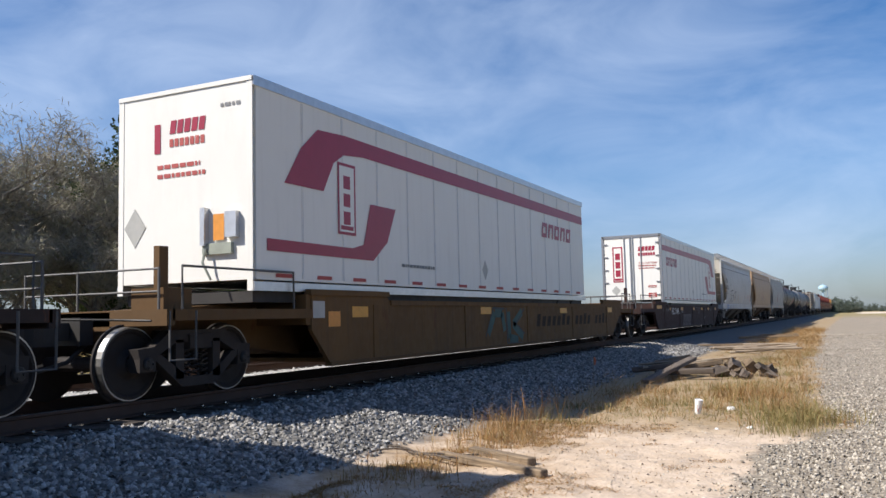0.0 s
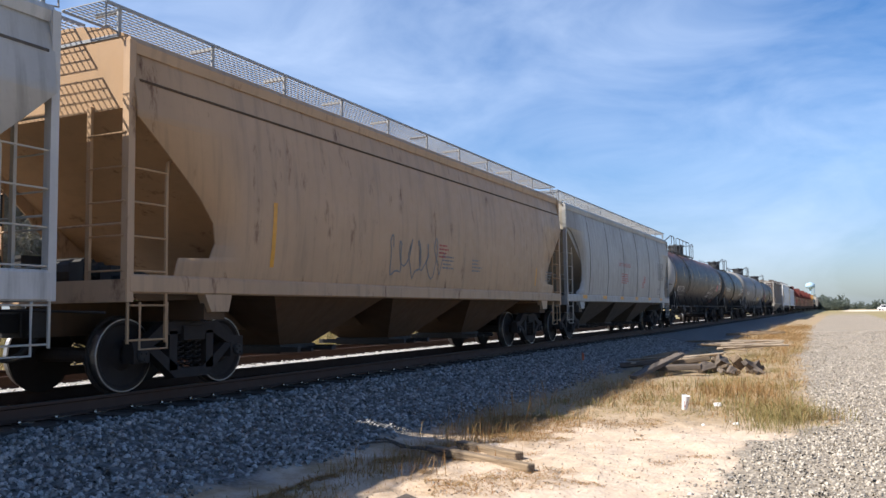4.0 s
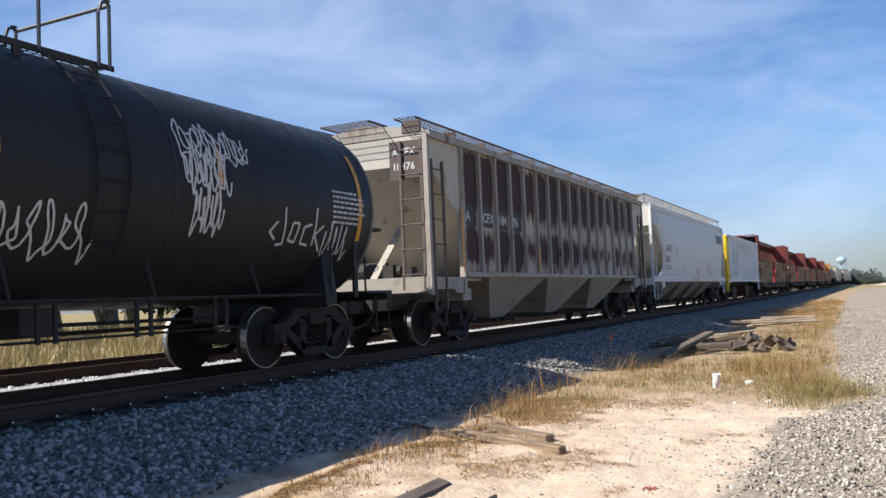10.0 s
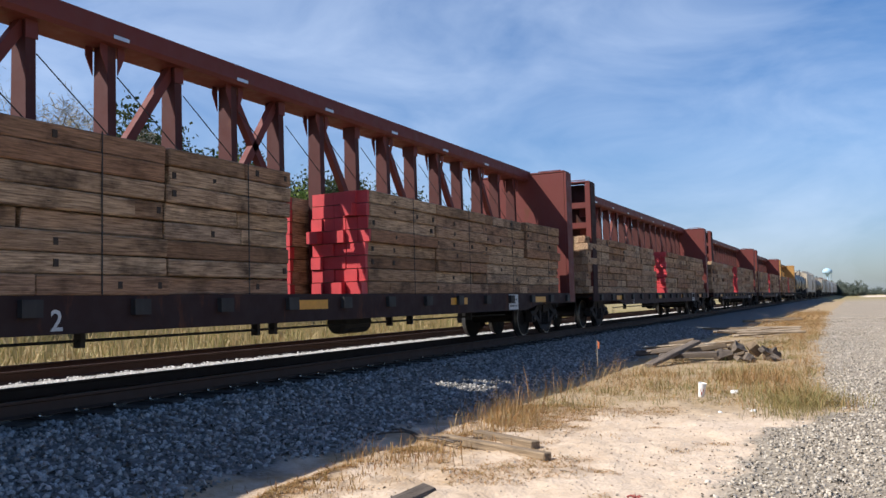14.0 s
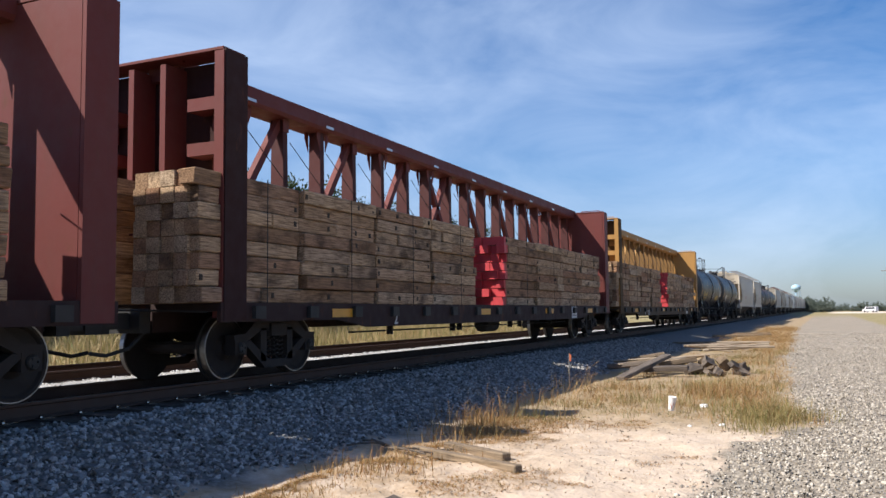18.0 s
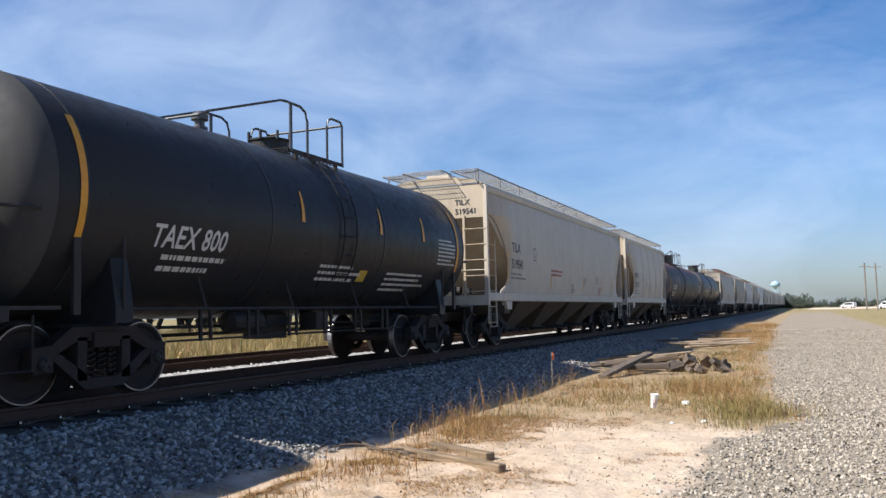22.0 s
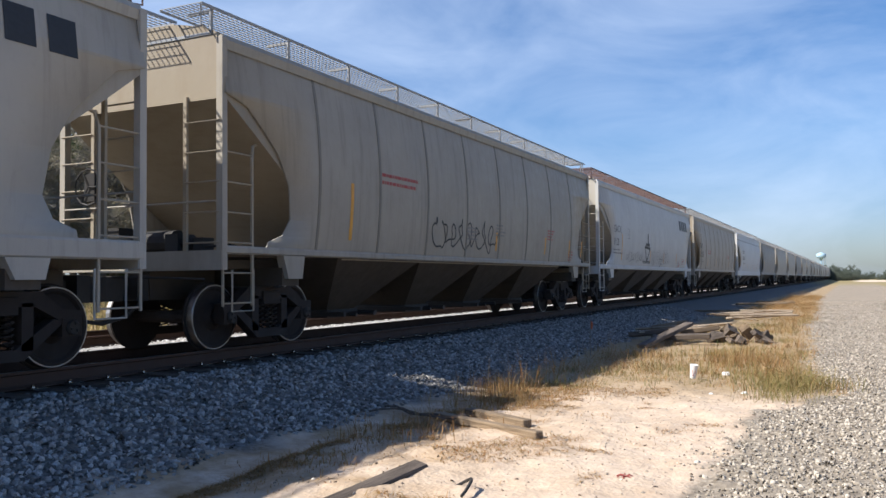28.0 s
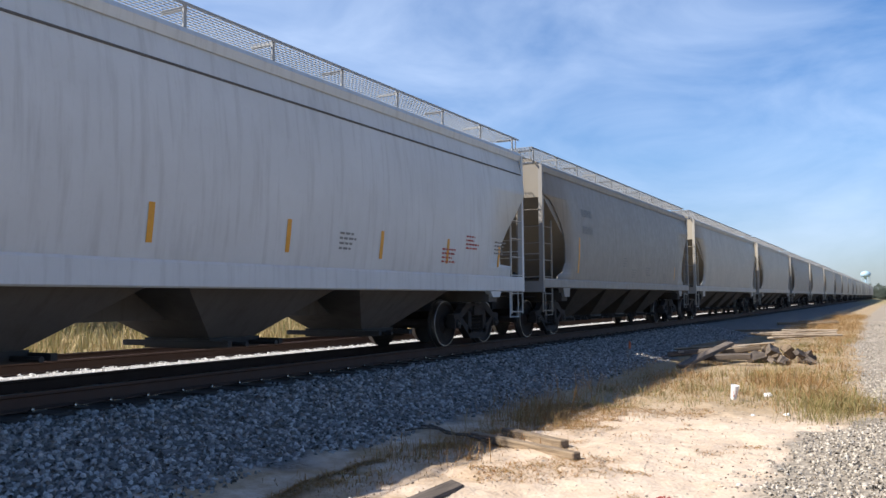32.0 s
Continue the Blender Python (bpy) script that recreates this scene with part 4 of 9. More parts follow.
def tank_car(label, f, r, R, zc, color, head_col=None, rough=0.45, top_rust=0.0, strips=(), dirt=0.3, key="", over=0.32, streak=0.25, top=None):
    """f and r are where the first and last reflective strips stand."""
    L = r - f + 2 * over + 1.24
    car = thing("tank_car", label, "tank car", "cars of the train")
    mat = paint("tank_paint_" + key, color, rough, dirt, streak, 0.0, top_rust=top_rust, dirt_col=(0.06, 0.052, 0.045) if color[0] < 0.06 else (0.09, 0.075, 0.06), spec=0.11 if color[0] < 0.03 else 0.19)
    h = L / 2
    part("tank", tank_body(L, R, zc, mat), mat, car)
    dusty = paint("tank_head_" + key, head_col or tuple(0.6 * c + 0.03 for c in color), 0.7, 0.6, 0.5, 0.0, tuple(0.7 * c for c in head_col) if head_col else (0.09, 0.08, 0.07), spec=0.3)
    for e in (-1, 1):
        bm = B()
        lathe(bm, [(e * (h + 0.004 - 0.60 * (1 - math.cos(radians(90 * i / 8)))), max(0.02, (R + 0.004) * math.sin(radians(90 * i / 8)))) for i in range(9)], 48, "y", (0, 0, zc), False)
        part("tank_head", bm, dusty, car, "dusty dished tank head", smooth=True)
    # lagging bands
    for k in (-0.5, -0.17, 0.17, 0.5):
        bm = B()
        lathe(bm, [(k * (L - 2) - 0.03, R + 0.001), (k * (L - 2) - 0.025, R + 0.006), (k * (L - 2) + 0.025, R + 0.006), (k * (L - 2) + 0.03, R + 0.001)], 48, "y", (0, 0, zc))
        part("band", bm, mat, car, smooth=True)
    zt = zc + R
    tank_top(car, zt, paint("fittings_black", (0.03, 0.03, 0.032), 0.5, 0.4, 0.2), top)
    ydome = (top[2][0] + top[2][1]) / 2
    # side ladder up to the platform
    for s in (1, -1):
        arcs = [[((R + 0.05) * math.cos(radians(a)) * s, ydome + dy, zc + (R + 0.05) * math.sin(radians(a))) for a in range(-35, 66, 10)] for dy in (-0.22, 0.22)]
        bm = tube(tube(B(), arcs[0], 0.016, 5), arcs[1], 0.016, 5)
        bars = [[((R + 0.05) * math.cos(radians(a)) * s, ydome + dy, zc + (R + 0.05) * math.sin(radians(a))) for dy in (-0.22, 0.22)] for a in range(-30, 64, 13)]
        if s < 0:
            for q in bars:
                tube(bm, q, 0.011, 4)
        ladder = part("ladder", bm, mat, car)
        for q in bars if s > 0 else ():
            part("rung", tube(B(), q, 0.011, 4), mat, ladder)
    # saddles, bolsters, underframe ends
    yt = h - (over + 0.62 + 0.72)
    for e in (-1, 1):
        bm = B()
        prism(bm, [(-1.38, 0.90), (1.38, 0.90), (1.38, 1.10), (R * 0.86, zc - R * 0.48), (R * 0.5, zc - R * 0.84), (-R * 0.5, zc - R * 0.84), (-R * 0.86, zc - R * 0.48), (-1.38, 1.10)], "y", e * yt - 0.14, e * yt + 0.14)
        part("saddle", bm, mat, car)
        m = Matrix.Translation((0, -h - 0.05, 0)) if e < 0 else pose(0, h + 0.05, 0, 0, 0, 180)
        tank_end_pieces(car, m)
        part("handrail", shared("end_rail", end_rail_mesh), None, car, "", m)
        truck(car, e * yt)
    bm = B()
    n = int((L - 5) / 2.2)
    for i in range(n + 1):
        y = -yt + 1.6 + (2 * yt - 3.2) * i / n
        tube(bm, [(1.15, y, zc - R * 0.62), (1.30, y, 1.06)], 0.02, 4)
        tube(bm, [(-1.15, y, zc - R * 0.62), (-1.30, y, 1.06)], 0.02, 4)
    tube(bm, [(1.30, -yt, 1.06), (1.30, yt, 1.06)], 0.022, 5), tube(bm, [(-1.30, -yt, 1.06), (-1.30, yt, 1.06)], 0.022, 5)
    part("side_handrail", bm, BLACK_STEEL, car)
    # brake gear and valve hanging under the tank
    bm = B()
    box(bm, -0.25, 0.25, -0.3, 0.3, 0.55, zc - R + 0.1)
    lathe(bm, [(-0.5, 0.05), (-0.46, 0.17), (0.3, 0.17), (0.34, 0.05)], 12, "y", (0.55, -1.3, 0.86))
    box(bm, 0.4, 0.75, 0.5, 0.9, 0.7, 1.0)
    tube(bm, [(0.4, -yt, 0.82), (0.4, yt, 0.78)], 0.025, 5)
    tube(bm, [(-0.3, -yt, 0.68), (-0.1, yt, 0.68)], 0.03, 5)
    part("brake_gear", bm, BLACK_STEEL, car)
    part("brake_rod", tube(B(), [(0.95, -yt + 1.2, 0.63), (0.95, yt - 1.2, 0.65)], 0.016, 5), BLACK_STEEL, car)
    for k in range(6):
        y = -yt + 2.0 + (2 * yt - 4.0) * k / 5
        for d in (-0.11, 0.11):
            part("rod_hanger", box(B(), 0.93, 0.97, y + d - 0.022, y + d + 0.022, 0.61, zc - R + 0.12), BLACK_STEEL, car)
    couplers(car, -h - 0.05, h + 0.05)
    on = side_tank(R, zc)
    a, b = -h + 0.62 + over, h - 0.62 - over
    for y, lo, hi in ((a, 0.0, 0.0), (b, 0.0, 0.0)):
        patches([((y - 0.05, zc - 0.55), (y + 0.05, zc - 0.55), (y + 0.05, zc + 0.85), (y - 0.05, zc + 0.85))], REFLECT, car, on, "reflective_strip", 8)
    for y in strips:
        patches([((-h + y * L - 0.05, zc + 0.02), (-h + y * L + 0.05, zc + 0.02), (-h + y * L + 0.05, zc + 0.52), (-h + y * L, zc + 0.52))], REFLECT, car, on, "reflective_strip", 4)
    return car, L, on


# centre-beam flat car
def centre_beam(label, f, r, color, key):
    L = r - f
    h = L / 2
    car = thing("centre_beam_flat_car", label, "flat car", "cars of the train")
    mat = paint("beam_paint_" + key, color, 0.6, 0.4, 0.35, 0.10, (0.07, 0.045, 0.035))
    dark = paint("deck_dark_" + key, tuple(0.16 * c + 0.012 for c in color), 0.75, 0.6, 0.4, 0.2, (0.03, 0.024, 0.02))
    bm = B()
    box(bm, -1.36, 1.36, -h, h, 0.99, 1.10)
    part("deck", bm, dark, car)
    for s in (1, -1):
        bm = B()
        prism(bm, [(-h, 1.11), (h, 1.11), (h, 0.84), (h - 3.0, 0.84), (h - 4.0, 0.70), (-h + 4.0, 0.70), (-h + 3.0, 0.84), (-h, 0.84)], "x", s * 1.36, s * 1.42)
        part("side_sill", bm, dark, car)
        n = 16 if s > 0 else 0
        for i in range(n):
            y = -h + 0.8 + (L - 1.6) * i / (n - 1)
            bm = B()
            box(bm, s * 1.45 - 0.04, s * 1.45 + 0.04, y - 0.12, y + 0.12, 0.88, 1.06)
            part("winch", bm, BLACK_STEEL, car)
    bm = B()
    box(bm, -0.22, 0.22, -h, h, 0.70, 0.99)
    for e in (-1, 1):
        box(bm, -1.36, 1.36, e * (h - 1.75) - 0.22, e * (h - 1.75) + 0.22, 0.84, 0.99)
    tagged(part("underframe", bm, dark, car), kind="stuff")
    # end bulkheads with outer ribs and corner posts
    zt = 4.60
    for e in (-1, 1):
        y = e * (h - 0.06)
        # shadow in the leading bulkhead's recess and side plates, put into the paint
        shade_mat = paint("bulkhead_shade_" + key, tuple(0.22 * c + 0.008 for c in color), 0.8, 0.6, 0.5, 0.1, (0.02, 0.015, 0.012))
        bm = B()
        box(bm, -1.36, 1.36, y - e * 0.46 - 0.02, y - e * 0.46 + 0.02, 1.10, zt)
        bulk = part("bulkhead", bm, mat if e > 0 else shade_mat, car)
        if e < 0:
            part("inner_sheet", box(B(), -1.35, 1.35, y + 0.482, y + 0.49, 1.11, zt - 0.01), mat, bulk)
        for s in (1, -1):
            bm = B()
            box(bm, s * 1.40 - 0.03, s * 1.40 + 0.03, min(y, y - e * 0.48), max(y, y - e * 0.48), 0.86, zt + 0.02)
            part("side_plate", bm, mat if e > 0 else shade_mat, bulk)
            part("front_flange", box(B(), s * 1.33 - 0.08, s * 1.33 + 0.08, y + e * 0.004, y + e * 0.024, 0.90, zt), mat, bulk)
            bm = B()
            box(bm, s * 0.30 - 0.05, s * 0.30 + 0.05, min(y, y - e * 0.44), max(y, y - e * 0.44), 1.0, zt - 0.06)
            part("inner_post", bm, mat, bulk)
            for z in (1.42, 2.0, 2.62, 3.26, 3.9) if e < 0 else ():
                part("rib", box(B(), s * 0.98 - 0.28, s * 0.98 + 0.28, min(y - e * 0.06, y - e * 0.40), max(y - e * 0.06, y - e * 0.40), z - 0.09, z + 0.09), mat, bulk)
                part("rib_web", box(B(), s * 1.10 - 0.15, s * 1.10 + 0.15, min(y - e * 0.30, y - e * 0.42), max(y - e * 0.30, y - e * 0.42), z - 0.34, z - 0.092), mat, bulk)
        bm = B()
        box(bm, -1.38, 1.38, min(y, y - e * 0.48), max(y, y - e * 0.48), zt + 0.022, zt + 0.06)
        part("cap", bm, mat, bulk)
        bm = B()
        tube(bm, [(0.5, y - e * 0.2, zt), (0.5, y - e * 0.2, zt + 0.12), (1.2, y - e * 0.2, zt + 0.12), (1.2, y - e * 0.2, zt)], 0.014, 5)
        part("grab_iron", bm, mat, bulk)
        part("grab_iron", tube(B(), [(-1.3, y + e * 0.06, 2.1), (1.3, y + e * 0.06, 2.1)], 0.015, 5), mat, bulk)
    # posts in about half the car's paint colour, darker than the beam
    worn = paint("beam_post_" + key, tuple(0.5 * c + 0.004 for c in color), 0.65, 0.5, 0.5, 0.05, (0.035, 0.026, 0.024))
    # the beam: top chord with glints for its lightening holes, posts, diagonals, cables
    y0, y1 = -h + 0.4, h - 0.4
    bm = B()
    prism(bm, [(-0.30, 4.72), (0.30, 4.72), (0.30, 4.48), (0.26, 4.42), (-0.26, 4.42), (-0.30, 4.48)], "y", y0, y1)
    part("top_chord", bm, mat, car)
    ys = [k * 1.21 + 0.6 for k in range(-9, 9)]
    n = len(ys)
    for i, y in enumerate(ys):
        bm = B()
        hexa(bm, [(-0.16, y - 0.07, 1.10), (0.16, y - 0.07, 1.10), (0.16, y + 0.07, 1.10), (-0.16, y + 0.07, 1.10)],
             [(-0.12, y - 0.07, 4.44), (0.12, y - 0.07, 4.44), (0.12, y + 0.07, 4.44), (-0.12, y + 0.07, 4.44)])
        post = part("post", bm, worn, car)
        for s in (1, -1):
            bm = B()
            prism(bm, [(y - 0.085, 4.44), (y + 0.085, 4.44), (y + 0.085, 4.05), (y + 0.20, 4.30), (y + 0.20, 4.44), (y - 0.20, 4.44), (y - 0.20, 4.30), (y - 0.085, 4.05)] if i % 2 else [(y - 0.085, 4.44), (y + 0.085, 4.44), (y + 0.085, 4.2), (y - 0.085, 4.2)], "x", s * 0.13, s * 0.145)
            part("gusset", bm, mat, post)
    mid = n // 2 - 2
    for i in range(n - 1):
        pairs = []
        if i == mid:
            pairs = [(ys[i], ys[i + 1]), (ys[i + 1], ys[i])]
        elif i < mid and (mid - i) % 2 == 0:
            pairs = [(ys[i + 1], ys[i])]
        elif i > mid and (i - mid) % 2 == 0:
            pairs = [(ys[i], ys[i + 1])]
        for a, b in pairs:
            bm = B()
            hexa(bm, [(-0.06, b - 0.08, 2.7), (0.06, b - 0.08, 2.7), (0.06, b + 0.08, 2.7), (-0.06, b + 0.08, 2.7)],
                 [(-0.06, a - 0.08, 4.44), (0.06, a - 0.08, 4.44), (0.06, a + 0.08, 4.44), (-0.06, a + 0.08, 4.44)])
            part("diagonal", bm, mat, car)
        bm = B()
        tube(bm, [(0.22, ys[i], 4.0), (0.50, ys[i] + 1.1, 2.92)], 0.009, 4)
        part("tie_cable", bm, BLACK_STEEL, car)
        # light glinting at the chord's holes, put in as pale metal strips
        if i % 2:
            bm = B()
            prism(bm, [(0.31, ys[i] - 0.13), (0.312, ys[i] - 0.10), (0.312, ys[i] + 0.10), (0.31, ys[i] + 0.13)], "z", 4.47, 4.52)
            part("chord_slot", bm, ALU, car, "pale glint of a lightening hole")
    # brake rods under the deck
    bm = B()
    tube(bm, [(0.9, -h + 4.2, 0.60), (0.9, h - 4.2, 0.60)], 0.018, 5)
    part("brake_rod", bm, BLACK_STEEL, car)
    for y in (-5.4, -2.3, -1.9, 1.6, 2.4, 5.2):
        bm = B()
        box(bm, 0.84, 0.96, y - 0.03, y + 0.03, 0.52, 0.86)
        part("rod_hanger", bm, BLACK_STEEL, car)
    bm = B()
    lathe(bm, [(-0.9, 0.16), (-0.85, 0.2), (0.0, 0.2), (0.05, 0.16)], 12, "y", (0.55, 1.2, 0.62))
    part("air_reservoir", bm, BLACK_STEEL, car)
    truck(car, -h + 1.75), truck(car, h - 1.75)
    couplers(car, -h, h)
    on = side_flat(1.426)
    for u in (-h + 2.8, -2.0, 3.2, h - 3.4):
        patches([(u, 0.88, u + 0.8, 1.02)], REFLECT, car, on, "reflective_strip")
    patches([(h - 5.2, 0.72, h - 4.6, 1.08)], WHITE_INK, car, side_flat(1.424), "data_panel")
    patches(bar_lines(h - 5.15, 1.05, 0.5, 0.3, 4, 4), BLACK_INK, car, side_flat(1.43))
    patches([(-h + 0.3, 0.90, -h + 0.5, 1.04)], WHITE_INK, car, on, "data_panel")
    return car, L


TIMBER = timber_mat("tie_timber", ((0.27, 0.15, 0.085), (0.50, 0.33, 0.20), (0.70, 0.50, 0.32), (0.40, 0.215, 0.125), (0.64, 0.49, 0.34)))
RED_END = plain("red_end_paint", (0.52, 0.045, 0.052), 0.55, 0.2, 5)
KNOT_WOOD = plain("dark_knot_wood", (0.05, 0.035, 0.025), 0.85, 0.4, 9)
TIE_H = 0.224


def tie_block(bm, x0, x1, y0, y1, z0, z1, rnd, k=0.010):
    j = lambda: rnd.uniform(-k, k)
    lo = [(x0 + j(), y0 + j(), z0 + j() * 0.3), (x1 + j(), y0 + j(), z0 + j() * 0.3), (x1 + j(), y1 + j(), z0 + j() * 0.3), (x0 + j(), y1 + j(), z0 + j() * 0.3)]
    hexa(bm, lo, [(x + j() * 0.7, y + j() * 0.7, z1 + j() * 0.5) for x, y, z in lo])


def timber_mesh(l, k):
    """One tie at the outer face of a load, its edges worn."""
    def build():
        rnd = random.Random(k)
        bm = B()
        tie_block(bm, -0.13, 0.13, -l / 2, l / 2, 0, TIE_H - 0.012, rnd, 0.02)
        bmesh.ops.bevel(bm, geom=bm.edges[:], offset=0.014, segments=1, affect="EDGES")
        return to_mesh(bm, TIMBER)
    return shared(("timber", round(l, 2), k), build)


def timber_loads(L, seed):
    """Bundles of sawn ties on both sides of the beam; each bundle is a thing of its own."""
    rnd = random.Random(seed)
    h = L / 2
    loads = []
    spans = []
    for a, b in ((-h + 0.50, -1.2), (1.05, h - 0.50)):
        w = (b - a) / 4
        spans += [(a + w * k, a + w * (k + 1) - 0.03, k == 0 and a > 0) for k in range(4)]
    for a, b, first in spans:
        l = b - a
        lay = 8
        bun = thing("timber_bundle", "stacked rough brown sawn railway ties with red painted ends" if first else "stacked rough brown sawn railway ties on a flat car", "lumber", "timber loads")
        skew = rnd.uniform(-0.02, 0.02)
        inner, far, gaps = B(), B(), B()
        for i in range(lay):
            z = 1.105 + i * TIE_H
            xo = 1.28 + skew + rnd.uniform(-0.05, 0.04)
            cuts = [-l / 2, l / 2]
            if rnd.random() < 0.4:
                cuts.insert(1, rnd.uniform(-0.8, 0.8))
            for c0, c1 in zip(cuts, cuts[1:]):
                q = round((c1 - c0) / 0.12) * 0.12
                part("timber", timber_mesh(q, rnd.randrange(7)), None, bun, "", (xo + rnd.uniform(-0.012, 0.012), (c0 + c1) / 2 + rnd.uniform(-0.03, 0.03), z))
            for c in range(4):
                x = 0.24 + 0.24 * c
                tie_block(inner, x, x + 0.232, -l / 2 + rnd.uniform(-0.03, 0.03), l / 2 + rnd.uniform(-0.03, 0.03), z, z + TIE_H - 0.008, rnd)
            for c in range(5):
                x = -1.42 + 0.24 * c
                tie_block(far, x, x + 0.232, -l / 2 + rnd.uniform(-0.03, 0.03), l / 2 + rnd.uniform(-0.03, 0.03), z, z + TIE_H - 0.008, rnd)
            if first:
                for x in [0.24 + 0.24 * c for c in range(4)] + [-1.42 + 0.24 * c for c in range(5)] + [xo - 0.118]:
                    bm = B()
                    e = -l / 2 - 0.05 + rnd.choice((-0.16, -0.07, -0.03, 0.0, 0.0, 0.01)) + rnd.uniform(-0.04, 0.004)
                    box(bm, x + 0.004, x + 0.228, e, -l / 2 + 0.05, z + 0.004, z + TIE_H - 0.012)
                    part("painted_end", bm, RED_END, bun, "bright red painted tie end")
            # small dark blocks added for knots on the outer tie faces
            for u in (-0.46 * l, -0.15 * l, 0.2 * l, 0.45 * l):
                if rnd.random() < 0.4:
                    d = rnd.uniform(-0.05, 0.05)
                    box(gaps, 1.2, xo + 0.134, u + d - 0.03, u + d + 0.03, z + 0.07, z + 0.15)
        tagged(part("timber_core", inner, TIMBER, bun), kind="stuff"), tagged(part("far_timber", far, TIMBER, bun), kind="stuff")
        tagged(part("spacer_block", gaps, KNOT_WOOD, bun), kind="stuff")
        for z0 in (0.1 * l,):
            bm = B()
            zz = 1.105 + lay * TIE_H
            box(bm, 1.452 + skew, 1.457 + skew, z0 - 0.009, z0 + 0.009, 1.105, zz + 0.01)
            part("steel_band", bm, BLACK_STEEL, bun)
        loads.append((bun, (a + b) / 2))
    return loads

# well car and road trailer
def well_car(label, f, r, color, key, tails=(1.9, 1.9), offs=(0.75, 0.75), taper=(0.5, 1.2)):
    """f and r: ends of the well sides; tails: platforms beyond them; offs: truck places beyond them."""
    L = r - f
    h = L / 2
    car = thing("well_car", label, "freight car", "cars of the train")
    mat = paint("well_paint_" + key, color, 0.75, 0.8, 0.6, 0.10, (0.03, 0.024, 0.02))
    dark = paint("well_end_" + key, tuple(0.8 * c + 0.006 for c in color), 0.8, 0.8, 0.5, 0.15, (0.025, 0.02, 0.017))
    for s in (1, -1):
        bm = B()
        prism(bm, [(-h, 1.34), (-h + 2.3, 1.34), (-h + 2.45, 1.19), (h - 2.45, 1.19), (h - 2.3, 1.34), (h, 1.34), (h, 1.0), (h - taper[1], 0.27), (-h + taper[0], 0.27), (-h, 0.8)], "x", s * 1.33, s * 1.40)
        side = part("well_side", bm, mat, car)
        bm = B()
        box(bm, s * 1.37 - 0.07, s * 1.37 + 0.06, -h + 2.42, h - 2.42, 1.18, 1.27)
        for e in (-1, 1):                  # raised over the ends of the well
            a, b = sorted((e * (h + 0.05), e * (h - 2.35)))
            box(bm, s * 1.37 - 0.07, s * 1.37 + 0.06, a, b, 1.33, 1.42)
        part("top_chord", bm, mat, side)
        bm = B()
        box(bm, s * 1.37 - 0.07, s * 1.37 + 0.05, -h + taper[0], h - taper[1], 0.22, 0.29)
        part("bottom_chord", bm, dark, side)
        for i in range(5):
            y = -h + 1.9 + (L - 3.8) * i / 4
            bm = B()
            box(bm, s * 1.40, s * 1.415, y - 0.08, y + 0.08, 0.29, 1.18)
            part("stiffener", bm, mat, side)
    bm = B()
    box(bm, -1.33, 1.33, -h + 1.2, h - 1.2, 0.25, 0.32)
    part("well_floor", bm, dark, car)
    rail = plain("dull_rail_steel", (0.10, 0.095, 0.09), 0.6, 0.3)
    for e, tail, off in ((-1, tails[0], offs[0]), (1, tails[1], offs[1])):
        y1 = h + tail
        lo = lambda *v: (min(e * k for k in v), max(e * k for k in v))
        bm = B()
        prism(bm, [(e * (h - 0.4), 1.28), (e * y1, 1.10), (e * y1, 0.74), (e * (y1 - 1.2), 0.74), (e * (h - 0.9), 0.40), (e * (h - 1.0), 0.40)], "x", -0.45, 0.45)
        part("draft_sill", bm, dark, car)
        bm = B()
        box(bm, -1.40, 1.40, *lo(y1 - 0.14, y1), 0.92, 1.12)
        part("end_sill", bm, dark, car)
        bm = B()
        box(bm, -1.38, 1.38, *lo(h - 0.06, h + 0.12), 0.88, 1.34)
        part("well_bulkhead", bm, dark, car)
        for s in (1, -1):
            bm = B()
            box(bm, s * 1.36 - 0.04, s * 1.36 + 0.04, *lo(h, y1 - 0.1), 0.98, 1.12)
            part("side_rail", bm, dark, car)
            bm = B()
            box(bm, s * 0.95 - 0.38, s * 0.95 + 0.38, *lo(h + 0.12, y1 - 0.14), 1.08, 1.115)
            part("walkway", bm, mat, car)
        if tail < 1.2:
            truck(car, e * (h + off))
            continue
        for z in (1.34, 1.62):
            bm = B()
            tube(bm, [(-1.2, e * (y1 - 0.07), z), (1.2, e * (y1 - 0.07), z)], 0.014, 5)
            part("handrail", bm, rail, car)
        for x in (-1.2, -0.2, 1.2):
            bm = B()
            tube(bm, [(x, e * (y1 - 0.07), 1.1), (x, e * (y1 - 0.07), 1.64)], 0.018, 5)
            part("rail_post", bm, rail, car)
        bm = B()
        tube(bm, [(1.36, e * (h + 0.4), 1.1), (1.36, e * (h + 0.4), 1.66), (1.36, e * (y1 - 0.3), 1.66), (1.36, e * (y1 - 0.3), 1.1)], 0.018, 5)
        part("handrail", bm, rail, car)
        bm = B()
        tube(bm, [(1.40, e * (y1 - 0.5), 1.1), (1.40, e * (y1 - 0.5), 0.5), (1.40, e * (y1 - 0.05), 0.5), (1.40, e * (y1 - 0.05), 1.1)], 0.018, 5)
        part("step", bm, rail, car)
        if e < 0:
            bm = B()
            box(bm, 0.64, 0.74, -y1 + 0.54, -y1 + 0.70, 1.115, 1.96)
            part("brake_stand", bm, dark, car)
            bm = B()
            box(bm, 0.50, 1.05, -y1 + 0.3, -y1 + 0.8, 1.115, 1.40)
            part("valve_box", bm, dark, car)
        truck(car, e * (h + off))
    couplers(car, -h - tails[0], h + tails[1])
    return car, L


